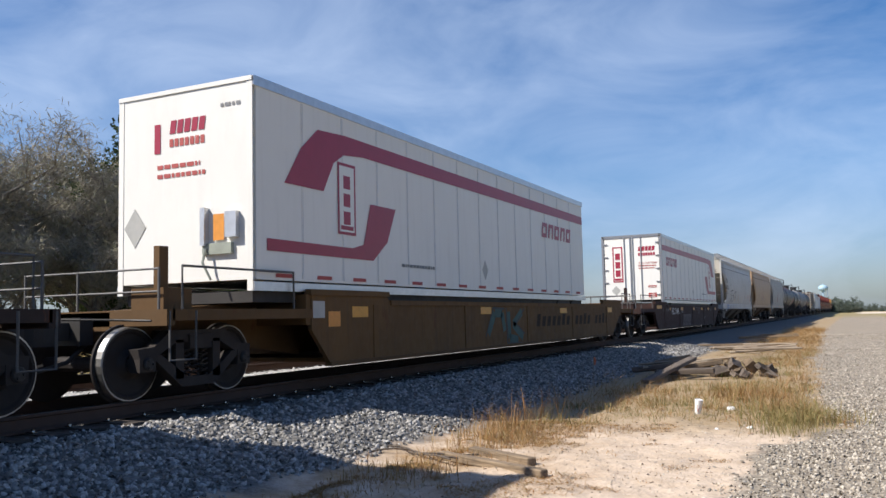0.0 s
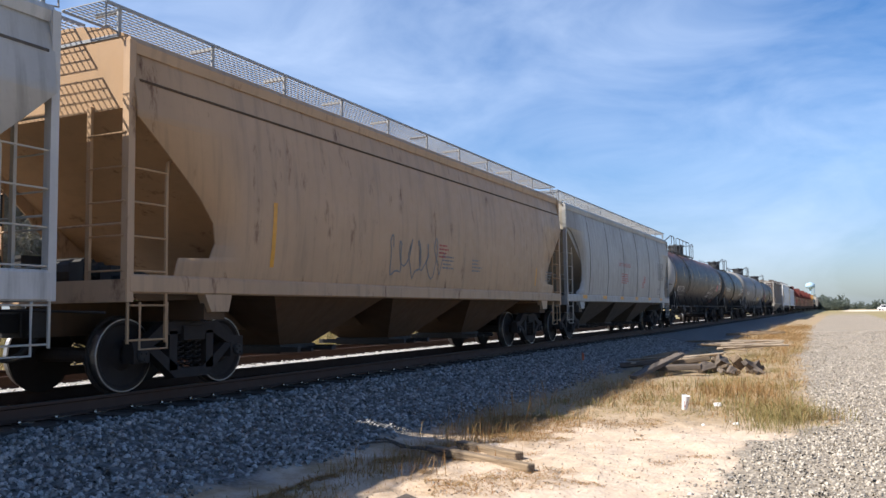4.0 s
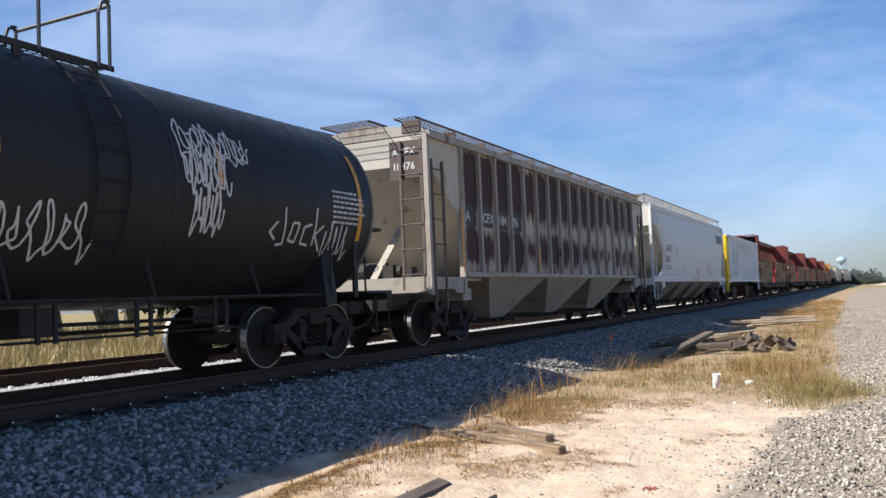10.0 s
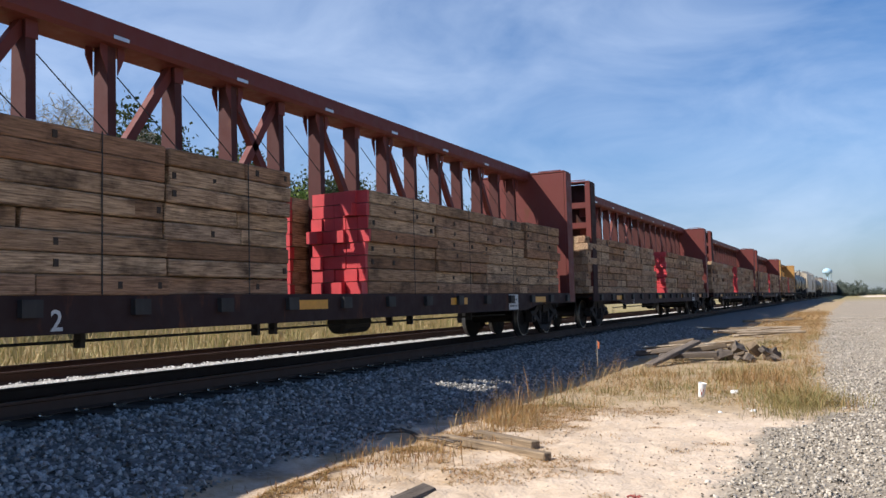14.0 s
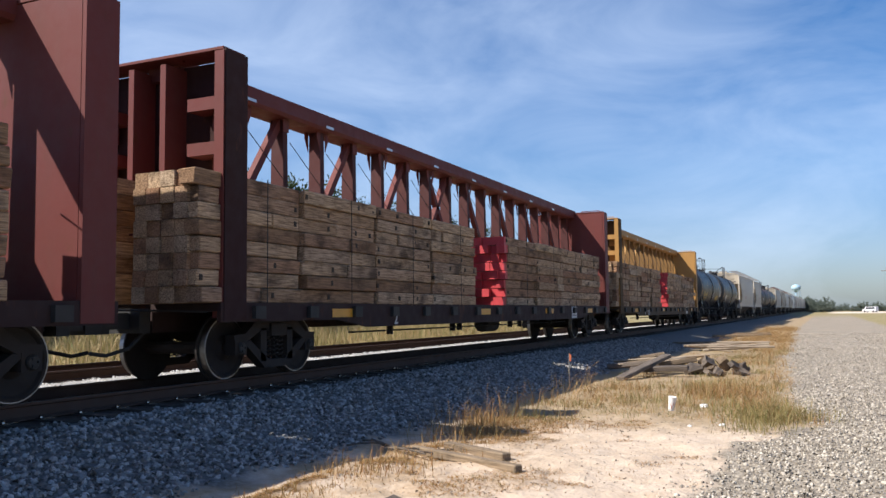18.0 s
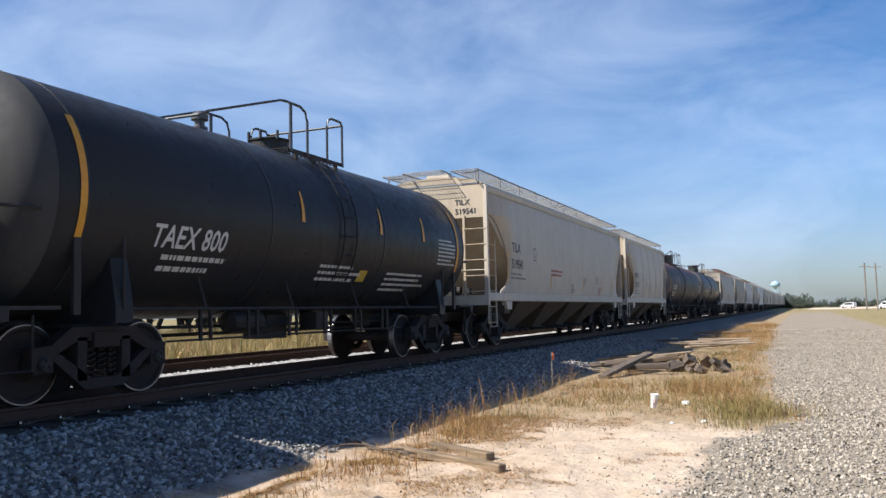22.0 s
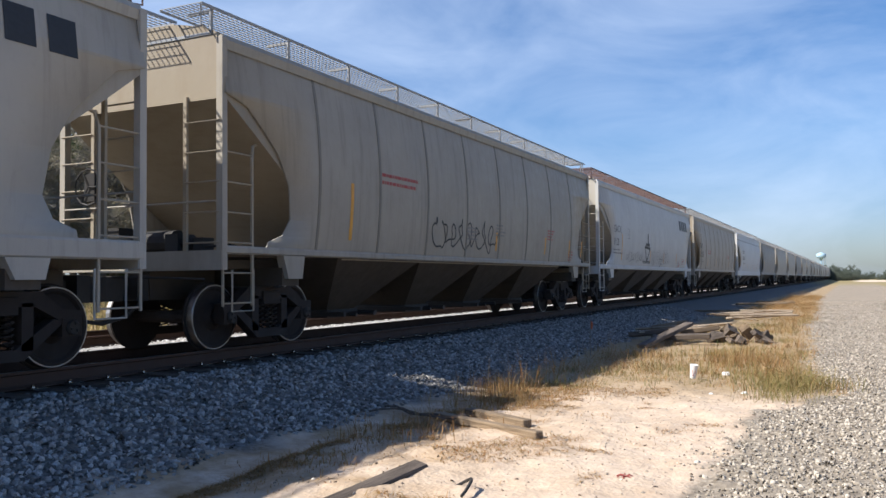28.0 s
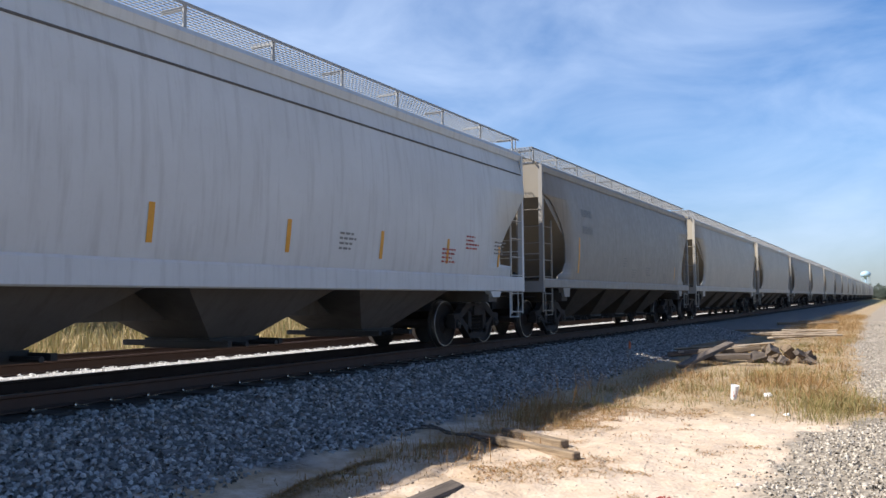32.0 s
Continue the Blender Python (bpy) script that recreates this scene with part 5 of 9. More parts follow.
TRAILER_WHITE = paint("trailer_white", (0.76, 0.74, 0.69), 0.4, 0.10, 0.12)
TRAILER_RED = plain("trailer_red_film", (0.33, 0.022, 0.05), 0.4, 0.15, 5)
PLATE_GREY = plain("diamond_grey", (0.42, 0.41, 0.38), 0.5, 0.2, 5)
ALU = plain("aluminium_trim", (0.62, 0.62, 0.63), 0.35, 0.2, 8, 0.6)


def trailer(label, doors_first):
    """A 53 foot road trailer body; the leading end towards -y is its nose, or its doors."""
    L, W, z0, z1 = 16.15, 2.59, 1.38, 4.44
    h, w = L / 2, W / 2
    tr = thing("road_trailer", label, "trailer", "trailers on well cars")
    bm = B()
    box(bm, -w, w, -h, h, z0 + 0.16, z1)
    bmesh.ops.bevel(bm, geom=[e for e in bm.edges if abs((e.verts[0].co - e.verts[1].co).z) > 1], offset=0.07, segments=3, affect="EDGES")
    part("body", bm, TRAILER_WHITE, tr)
    for s in (1, -1):
        bm = B()
        box(bm, s * w - 0.02, s * w + 0.02, -h, h, z0, z0 + 0.13)
        part("side_rail", bm, ALU, tr)
        bm = B()
        box(bm, s * w - 0.015, s * w + 0.018, -h, h, z1 - 0.12, z1 + 0.02)
        part("roof_rail", bm, ALU, tr)
    for i in range(13):
        y = -h + 1.2 + i * (L - 2.0) / 12.5
        bm = B()
        for k in (-0.035, 0.0):
            box(bm, w, w + 0.006, y + k - 0.004, y + k + 0.004, z0 + 0.2, z1 - 0.14)
        for j in range(34):
            z = z0 + 0.26 + j * 0.075
            box(bm, w, w + 0.007, y - 0.022, y - 0.012, z, z + 0.012)
        part("rivet_seam", bm, plain("seam_grey", (0.68, 0.68, 0.68), 0.5, 0.2), tr)
    bm = B()
    box(bm, -1.2, 1.2, -h + 0.1, h - 0.1, z0 - 0.16, z0)
    for k in (-1, 1):
        for s in (1, -1):
            box(bm, s * 0.9 - 0.06, s * 0.9 + 0.06, k * h * 0.6 - 0.06, k * h * 0.6 + 0.06, 0.4, z0 - 0.1)
    for yy in (h * 0.72, h * 0.88) if not doors_first else (-h * 0.72, -h * 0.88):
        for s in (1, -1):
            lathe(bm, [(s * 0.75, 0.2), (s * 0.76, 0.5), (s * 1.24, 0.5), (s * 1.25, 0.2)], 20, "x", (0, yy, 0.9))
    part("running_gear", bm, BLACK_STEEL, tr, "dark wheels and legs down in the well")
    on = side_flat(w + 0.009)
    sg = -1 if doors_first else 1         # the painted flourish sits at the nose
    X = lambda k: sg * (-h + k) if sg > 0 else h - k
    q = lambda *c: tuple((X(a), b) for a, b in c)
    # flourish: two hooks and a long stripe, a framed column, block word
    patches([q((0.72, 3.0), (1.75, 3.0), (2.05, 3.5), (1.15, 3.6)), q((1.15, 3.6), (2.05, 3.5), (2.35, 3.68), (1.6, 3.97)), q((1.6, 3.97), (2.35, 3.68), (2.95, 3.74), (2.4, 4.02)),
             q((2.4, 4.02), (2.95, 3.74), (16.05, 3.74), (16.05, 3.98)), q((0.3, 1.96), (2.6, 1.96), (2.6, 2.14), (0.3, 2.14)), q((2.6, 2.14), (2.6, 1.96), (3.27, 1.96), (2.95, 2.22)),
             q((2.95, 2.22), (3.27, 1.96), (3.78, 2.32), (3.05, 2.5)), q((3.05, 2.5), (3.78, 2.32), (4.1, 2.95), (3.2, 2.95))], TRAILER_RED, tr, on, "painted_flourish", 1, "dark red painted stripe and hooks")
    a = 2.16
    col = q((a, 2.35), (a + 0.55, 2.35), (a + 0.55, 3.55), (a, 3.55))
    patches([col], TRAILER_RED, tr, side_flat(w + 0.0095), "badge_border")
    patches([q((a + 0.05, 2.40), (a + 0.5, 2.40), (a + 0.5, 3.50), (a + 0.05, 3.50))], TRAILER_WHITE, tr, side_flat(w + 0.011), "badge_field")
    patches([q((a + 0.17, 2.52 + 0.3 * k), (a + 0.38, 2.52 + 0.3 * k), (a + 0.38, 2.74 + 0.3 * k), (a + 0.17, 2.74 + 0.3 * k)) for k in range(3)] + [q((a + 0.08, 2.43), (a + 0.47, 2.43), (a + 0.47, 2.5), (a + 0.08, 2.5))], TRAILER_RED, tr, side_flat(w + 0.0125), "badge_mark")
    u0 = 4.15 if sg > 0 else -7.0
    blocks = []
    for k in range(5):                    # slanted frames with an open middle
        lean = lambda u, v: (u0 + k * 0.53 + u + 0.2 * v, 3.08 + v)
        for x0, x1, y0, y1 in ((0, 0.12, 0, 0.4), (0.30, 0.41, 0, 0.4), (0.12, 0.30, 0.29, 0.4)) + (((0.12, 0.30, 0, 0.11),) if k % 2 == 0 else ()):
            blocks.append((lean(x0, y0), lean(x1, y0), lean(x1, y1), lean(x0, y1)))
    patches(blocks, TRAILER_RED, tr, on, "painted_emblem", 1, "dark red slanted blocks")
    patches([(-h + 0.5 + k * 1.05, z0 + 0.20, -h + 0.5 + k * 1.05 + 0.42, z0 + 0.26) for k in range(15)], RED_INK, tr, side_flat(w + 0.009), "reflective_strip")
    patches([((X(8.25), 1.76), (X(8.42), 2.0), (X(8.25), 2.24), (X(8.08), 2.0))], PLATE_GREY, tr, on, "diamond_plate")
    patches(bar_lines(X(4.9) - 0.6, 1.96, 1.25, 0.13, 1, 2, 0.98), GREY_INK, tr, on)
    # the end that faces forward
    oe = end_flat(-h - 0.008)
    if doors_first:
        for x in (-0.06, 0.06, 0.42, -0.32):
            bm = B()
            tube(bm, [(x, -h - 0.03, z0 + 0.2), (x, -h - 0.03, z1 - 0.08)], 0.02, 6)
            part("lock_rod", bm, ALU, tr)
        bm = B()
        box(bm, -0.012, 0.012, -h - 0.012, -h, z0, z1)
        for s in (1, -1):
            box(bm, s * w - 0.05, s * w + 0.05, -h - 0.03, -h + 0.1, z0, z1 + 0.02)
            for k in range(5):
                box(bm, s * (w - 0.12) - 0.1, s * (w - 0.12) + 0.1, -h - 0.035, -h, z0 + 0.35 + k * 0.58, z0 + 0.40 + k * 0.58)
        box(bm, -w, w, -h - 0.03, -h + 0.1, z1 - 0.10, z1 + 0.02)
        part("door_frame", bm, plain("dull_trim", (0.26, 0.265, 0.28), 0.45, 0.2, 8, 0.5), tr)
        patches([(-0.86, 2.35, -0.40, 3.95)], TRAILER_RED, tr, end_flat(-h - 0.006), "badge_border")
        patches([(-0.80, 2.41, -0.46, 3.89)], TRAILER_WHITE, tr, end_flat(-h - 0.008), "badge_field")
        patches([(-0.74, 2.6 + 0.38 * k, -0.52, 2.9 + 0.38 * k) for k in range(3)] + [(-0.79, 2.43, -0.47, 2.53)], TRAILER_RED, tr, end_flat(-h - 0.010), "badge_mark")
        patches([((0.30 + 0.15 * k, 3.72), (0.42 + 0.15 * k, 3.72), (0.45 + 0.15 * k, 3.92), (0.33 + 0.15 * k, 3.92)) for k in range(5)], TRAILER_RED, tr, oe, "painted_emblem")
        patches([(0.30 + 0.11 * k, 3.50, 0.385 + 0.11 * k, 3.64) for k in range(7)], TRAILER_RED, tr, oe)
        patches(bar_lines(0.3, 3.08, 0.8, 0.22, 2, 5, 0.98), RED_INK, tr, oe)
        lettering("JOIN OUR TEAM", 0.3, 3.13, 0.13, RED_INK, tr, oe, 0.82)
        patches([(0.70, 2.07, 1.06, 2.17), (0.70, 1.64, 1.06, 1.84)], RED_INK, tr, oe, "warning_label")
        lettering("CAUTION", 0.72, 2.085, 0.07, TRAILER_WHITE, tr, end_flat(-h - 0.013), 0.32)
        lettering("WIDE", 0.79, 1.755, 0.07, TRAILER_WHITE, tr, end_flat(-h - 0.013), 0.2)
        lettering("TURNS", 0.77, 1.665, 0.07, TRAILER_WHITE, tr, end_flat(-h - 0.013), 0.24)
        patches([((-0.75, 1.75), (-0.55, 1.98), (-0.75, 2.2), (-0.95, 1.98))], PLATE_GREY, tr, oe, "diamond_plate")
    else:
        bm = B()
        box(bm, -w, w, -h - 0.02, -h, z1 - 0.05, z1 + 0.015)
        for s in (1, -1):
            box(bm, s * (w - 0.05) - 0.05, s * (w - 0.05) + 0.05, -h - 0.008, -h, z0, z1)
        part("nose_rail", bm, TRAILER_WHITE, tr)
        patches([((-0.26 + 0.14 * k, 3.78), (-0.15 + 0.14 * k, 3.78), (-0.12 + 0.14 * k, 3.98), (-0.23 + 0.14 * k, 3.98)) for k in range(5)], TRAILER_RED, tr, oe, "painted_emblem")
        patches([(-0.26 + 0.10 * k, 3.58, -0.185 + 0.10 * k, 3.70) for k in range(7)], RED_INK, tr, oe)
        patches([(-0.56, 3.5, -0.44, 3.95)], TRAILER_RED, tr, oe, "badge_border")
        patches(bar_lines(-0.5, 3.32, 0.85, 0.28, 2, 5, 0.98), RED_INK, tr, oe)
        patches(bar_lines(0.72, 4.12, 0.42, 0.12, 1, 7, 0.98), GREY_INK, tr, oe)
        patches([((-0.95, 2.1), (-0.73, 2.4), (-0.95, 2.7), (-1.17, 2.4))], PLATE_GREY, tr, oe, "diamond_plate")
        patches([(0.60, 2.12, 0.80, 2.50)], ORANGE_PLATE, tr, end_flat(-h - 0.03), "orange_label")
        bm = B()
        box(bm, 0.86, 1.06, -h - 0.09, -h, 2.15, 2.52)
        part("power_box", bm, ALU, tr)
        part("socket_cover", box(B(), 0.42, 0.50, -h - 0.11, -h, 2.05, 2.60), ALU, tr)
        bm = B()
        box(bm, 0.42, 0.95, -h - 0.06, -h, 1.92, 2.08)
        tube(bm, [(0.5, -h - 0.08, 2.0), (0.5, -h - 0.14, 1.8), (0.62, -h - 0.1, 1.55)], 0.02, 5)
        part("air_hose_box", bm, plain("dull_green", (0.32, 0.34, 0.28), 0.6, 0.3), tr)
    return tr, (z0, z1)


def container_stack(label):
    """A steel box container with corner posts and corrugated sides; 12.2 m long."""
    L, w, hgt = 15.6, 1.28, 2.72
    h = L / 2
    c = thing("shipping_container", label, "container", "containers on a well car")
    mat = paint("container_grey", (0.30, 0.31, 0.32), 0.5, 0.3, 0.3)
    bm = B()
    box(bm, -w + 0.05, w - 0.05, -h + 0.05, h - 0.05, 0, hgt)
    part("body", bm, mat, c)
    for s in (1, -1):
        bm = B()
        for i in range(34):
            y = -h + 0.3 + (L - 0.6) * i / 33
            box(bm, s * (w - 0.03) - 0.025, s * (w - 0.03) + 0.025, y - 0.11, y + 0.11, 0.15, hgt - 0.12)
        tagged(part("corrugations", bm, mat, c), kind="stuff")
        for e in (1, -1):
            part("corner_post", box(B(), s * w - 0.08, s * w + 0.01, e * h - 0.08, e * h + 0.08, -0.004, hgt + 0.02), mat, c)
    return c


def ribbed_hopper(label, f, r, zt, color):
    """An older rib-sided covered hopper, streaked with rust."""
    L = r - f
    h = L / 2
    car = thing("covered_hopper", label, "freight car", "cars of the train")
    mat = paint("ribbed_paint", color, 0.6, 0.55, 0.6, 0.22, (0.16, 0.09, 0.055))
    low = paint("ribbed_low", (0.40, 0.365, 0.31), 0.7, 0.6, 0.6, 0.2, (0.06, 0.045, 0.035))
    cream = paint("ribbed_end", (0.50, 0.465, 0.40), 0.65, 0.4, 0.4, 0.10, (0.20, 0.14, 0.09))
    walkm = paint("walk_dark", (0.12, 0.09, 0.08), 0.7, 0.4, 0.1)
    e0 = h - 1.45
    rusty = rusted_panel("ribbed_rust", (0.46, 0.42, 0.36), 1.42, zt, -e0, 2 * e0 / 16)
    bm = B()
    prism(bm, [(-h, zt), (h, zt), (h, 3.5), (e0 - 1.3, 1.42), (-e0 + 1.3, 1.42), (-h, 3.5)], "x", -1.395, 1.395)
    part("body", bm, cream, car)
    bm = B()
    prism(bm, [(-1.44, zt - 0.02), (1.44, zt - 0.02), (1.36, zt + 0.12), (0, zt + 0.30), (-1.36, zt + 0.12)], "y", -h, h)
    part("roof", bm, mat, car)
    for s in (1, -1):
        bm = B()
        box(bm, s * 1.402 - 0.006, s * 1.402 + 0.006, -e0, e0, 1.42, zt)
        part("side_sheet", bm, rusty, car, "white sheet burnt through with dark rust")
        n = 17
        for i in range(n):
            y = -e0 + 2 * e0 * i / (n - 1)
            bm = B()
            box(bm, s * 1.44 - 0.05, s * 1.44 + 0.05, y - 0.045, y + 0.045, 1.42, zt - 0.02)
            part("side_post", bm, mat, car)
        bm = B()
        box(bm, s * 1.45 - 0.06, s * 1.45 + 0.06, -h, h, zt - 0.08, zt + 0.06)
        part("top_chord", bm, mat, car)
        bm = B()
        box(bm, s * 1.45 - 0.07, s * 1.45 + 0.05, -e0 - 0.1, e0 + 0.1, 1.34, 1.44)
        part("side_sill", bm, mat, car)
        for e in (-1, 1):
            bm = B()
            prism(bm, [(e * e0, zt), (e * h, zt), (e * h, 3.55), (e * e0, 2.45)], "x", s * 1.39, s * 1.43)
            part("end_side_sheet", bm, cream, car)
            bm = B()
            box(bm, s * 1.42 - 0.05, s * 1.42 + 0.05, e * h - 0.05, e * h + 0.05, 1.0, zt)
            part("corner_post", bm, mat, car)
            part("corner_post", box(B(), s * 1.42 - 0.05, s * 1.42 + 0.05, e * (e0 + 0.02) - 0.06, e * (e0 + 0.02) + 0.06, 1.0, zt), mat, car)
            bm = B()
            prism(bm, [(e * h, 1.34), (e * (e0 - 0.1), 1.34), (e * (e0 - 0.1), 1.02), (e * (e0 + 0.4), 1.02), (e * (e0 + 0.5), 1.10), (e * h, 1.10)], "x", s * 1.38, s * 1.44)
            part("end_sill_side", bm, mat, car)
    nb = 3
    w = 2 * (e0 - 1.25) / nb
    for i in range(nb):
        y = -e0 + 1.25 + (i + 0.5) * w
        part("hopper_bay", shared(("rbay", round(w, 2)), lambda: hopper_bay(-w / 2, w / 2, 0, low, 1.40, 0.42, 1.42, 0.75)), None, car, "", (0, y, 0))
        part("outlet_gate", shared("outlet", outlet_mesh), None, car, "", (0, y, 0))
    part("centre_sill", box(B(), -0.2, 0.2, -h, h, 0.72, 1.1), low, car)
    for e in (-1, 1):
        part("end_sill", box(B(), -1.4, 1.4, e * h - 0.06, e * h + 0.06, 1.05, 1.35), mat, car)
        part("end_deck", box(B(), -1.36, 1.36, min(e * h, e * (h - 2.4)), max(e * h, e * (h - 2.4)), 1.26, 1.32), low, car)
        part("body_bolster", box(B(), -1.4, 1.4, e * (h - 1.6) - 0.2, e * (h - 1.6) + 0.2, 0.86, 1.1), low, car)
        bm = B()
        prism(bm, [(e * (h - 0.2), 1.32), (e * (h - 0.25), 1.32), (e * (h - 1.5), 2.5), (e * (h - 1.45), 2.5)], "x", -0.08, 0.08)
        part("end_strut", bm, low, car)
    gl = grating(-0.22, 0.22, -h - 0.25, h + 0.25, 0, walkm, 0.13)
    for s in (1, -1):
        part("running_board", gl, None, car, "rusty open grating walk", (s * 1.12, 0, zt + 0.30))
    for e in (-1, 1):
        part("end_platform", shared(("platform", walkm.name), lambda: grating(-0.55, 0.55, -0.36, 0.36, 0, walkm, 0.09, 12)), None, car, "", (-0.1, e * (h + 0.12), zt + 0.30))
        part("ladder", ladder_mesh("r_side", 2.9, 0.46, 6, walkm), None, car, "", (1.45, e * (h - 0.36), 0.7))
        part("ladder", ladder_mesh("r_end", zt - 1.2, 0.46, 6, walkm, "x"), None, car, "", (e * -1.1, e * (h + 0.04), 1.1) if e < 0 else pose(e * -1.1, e * (h + 0.04), 1.1, 0, 0, 180))
    bm = B()
    for i in range(12):
        y = -h + L * i / 11
        for s in (1, -1):
            box(bm, s * 1.12 - 0.2, s * 1.12 + 0.2, y - 0.02, y + 0.02, zt + 0.05, zt + 0.27)
    tagged(part("walk_stand", bm, walkm, car), kind="stuff")
    part("hand_brake", shared("brake", brake_mesh), None, car, "", (0, -h, 0))
    truck(car, -h + 1.6), truck(car, h - 1.6)
    couplers(car, -h, h)
    on = side_flat(1.497)
    for i, c in enumerate(("A", "CFX", "184", "76")):
        u = -e0 + 0.14 + i * 2 * e0 / 16
        patches([(u + 0.03, 2.42, u + 0.6, 2.86)], BLACK_INK, car, side_flat(1.4105), "stencil_panel")
        lettering(c, u + 0.08, 2.52, 0.30, WHITE_INK, car, side_flat(1.413))
    patches([(-e0 - 0.16, 1.5, -e0 - 0.08, 2.75), (-e0 + 4.2, 1.5, -e0 + 4.28, 2.1)], REFLECT, car, on, "reflective_strip")
    patches([(0.62, zt - 0.85, 1.3, zt - 0.1)], plain("brown_panel", (0.09, 0.06, 0.05), 0.7), car, end_flat(-h - 0.012), "stencil_panel")
    lettering("ACFX", 0.68, zt - 0.38, 0.2, WHITE_INK, car, end_flat(-h - 0.016))
    lettering("18476", 0.68, zt - 0.66, 0.2, WHITE_INK, car, end_flat(-h - 0.016))
    return car, L


def ballast_car(label, f, r, zt):
    """White rib-sided ballast gondola with yellow ends and rusty discharge doors."""
    L = r - f
    h = L / 2
    car = thing("ballast_gondola", label, "freight car", "cars of the train")
    white = paint("ballast_white", (0.70, 0.71, 0.72), 0.5, 0.25, 0.35)
    yel = paint("ballast_yellow", (0.72, 0.52, 0.03), 0.5, 0.2, 0.25)
    rusty = paint("ballast_rust", (0.05, 0.028, 0.02), 0.8, 0.5, 0.4, 0.0, (0.20, 0.075, 0.025))
    zb = 1.28
    for s in (1, -1):
        bm = B()
        box(bm, s * 1.42 - 0.02, s * 1.42 + 0.02, -h + 1.2, h - 0.02, zb, zt)
        part("side_sheet", bm, white, car)
        bm = B()
        prism(bm, [(-h, 2.05), (-h, zt), (-h + 1.2, zt), (-h + 1.2, zb), (-h + 1.08, zb), (-h + 1.08, 1.85)], "x", s * 1.42 - 0.04, s * 1.42 + 0.03)
        part("corner_sheet", bm, yel, car)
        bm = B()
        box(bm, s * 1.46 - 0.09, s * 1.46 + 0.06, -h, h, zt - 0.06, zt + 0.06)
        part("top_chord", bm, white, car)
        bm = B()
        box(bm, s * 1.46 - 0.09, s * 1.46 + 0.07, -h, h, zb - 0.10, zb + 0.02)
        part("side_sill", bm, white, car)
        for i in range(13):
            y = -6.28 + 1.06 * i
            bm = B()
            prism(bm, [(s * 1.43, y - 0.17), (s * 1.51, y - 0.11), (s * 1.51, y + 0.11), (s * 1.43, y + 0.17)], "z", zb, zt - 0.05)
            part("side_post", bm, white, car)
    for e in (-1, 1):
        m = yel if e < 0 else white
        bm = B()
        prism(bm, [(e * h, zt), (e * h, 2.75), (e * (h - 1.5), 1.35), (e * (h - 1.55), 1.40), (e * (h - 0.05), 2.80), (e * (h - 0.05), zt)], "x", -1.42, 1.42)
        part("end_sheet", bm, m, car)
        for z in (3.35, 2.8):
            bm = B()
            box(bm, -1.42, 1.42, e * h - 0.05, e * h + 0.05, z - 0.05, z + 0.05)
            part("end_rib", bm, m, car)
        for s in (1, -1):
            bm = B()
            box(bm, s * 1.40 - 0.06, s * 1.40 + 0.06, e * h - 0.06, e * h + 0.06, 0.62, zt)
            part("corner_post", bm, m, car)
            bm = B()
            prism(bm, [(e * (h - 0.1), 1.3), (e * (h - 1.1), 1.3), (e * (h - 1.1), 2.0), (e * (h - 0.95), 2.0), (e * (h - 0.95), 1.4), (e * (h - 0.1), 1.4)], "x", s * 1.36, s * 1.42)
            part("step_frame", bm, m, car)
            part("ladder_stile", tube(B(), [(s * 1.43, e * (h - 0.55), 0.62), (s * 1.43, e * (h - 0.55), 2.0)], 0.022, 5), m, car)
            for z in (0.66, 1.04, 1.42, 1.80):
                part("rung", tube(B(), [(s * 1.43, e * h, z), (s * 1.43, e * (h - 0.55), z)], 0.013, 5), m, car)
        bm = B()
        for z in (1.1, 1.6, 2.1, 2.6, 3.1, 3.5):
            tube(bm, [(-1.45, e * (h + 0.09), z), (-0.95, e * (h + 0.09), z)], 0.014, 5)
            tube(bm, [(1.46, e * (h - 0.12), z), (1.46, e * (h - 0.58), z)], 0.014, 5)
        tube(bm, [(-1.3, e * (h + 0.1), 2.2), (1.3, e * (h + 0.1), 2.2)], 0.014, 5)
        part("grab_iron", bm, m, car)
        bm = B()
        box(bm, -1.4, 1.4, min(e * h, e * (h - 1.8)), max(e * h, e * (h - 1.8)), 1.12, 1.22)
        part("end_deck", bm, m, car)
        truck(car, e * (h - 1.75))
    bm = B()
    tri = [(0.0, -h - 0.05, zt + 0.55), (1.2, -h + 0.5, zt + 0.02), (-1.2, -h + 0.5, zt + 0.02)]
    tube(bm, [tri[0], tri[1]], 0.03, 5), tube(bm, [tri[0], tri[2]], 0.03, 5), tube(bm, [(-1.3, -h, zt + 0.05), (0, -h, zt + 0.4), (1.3, -h, zt + 0.05)], 0.04, 6)
    part("end_arch", bm, plain("dull_red_steel", (0.2, 0.06, 0.05), 0.7), car)
    bm = B()
    box(bm, -0.2, 0.2, -h, h, 0.72, 1.18)
    prism(bm, [(-1.36, 1.25), (1.36, 1.25), (0.5, 0.78), (-0.5, 0.78)], "y", -h + 1.8, h - 1.8)
    part("underframe", bm, BLACK_STEEL, car)
    for k, y in enumerate((-3.3, 2.6)):
        for s in (1, -1):
            bm = B()
            hexa(bm, [(s * 0.62, y - 0.75, 0.20), (s * 1.18, y - 0.85, 0.20), (s * 1.18, y + 0.85, 0.20), (s * 0.62, y + 0.75, 0.20)],
                 [(s * 0.55, y - 0.9, 0.86), (s * 1.2, y - 0.9, 0.86), (s * 1.2, y + 0.9, 0.86), (s * 0.55, y + 0.9, 0.86)])
            part("discharge_door", bm, rusty, car)
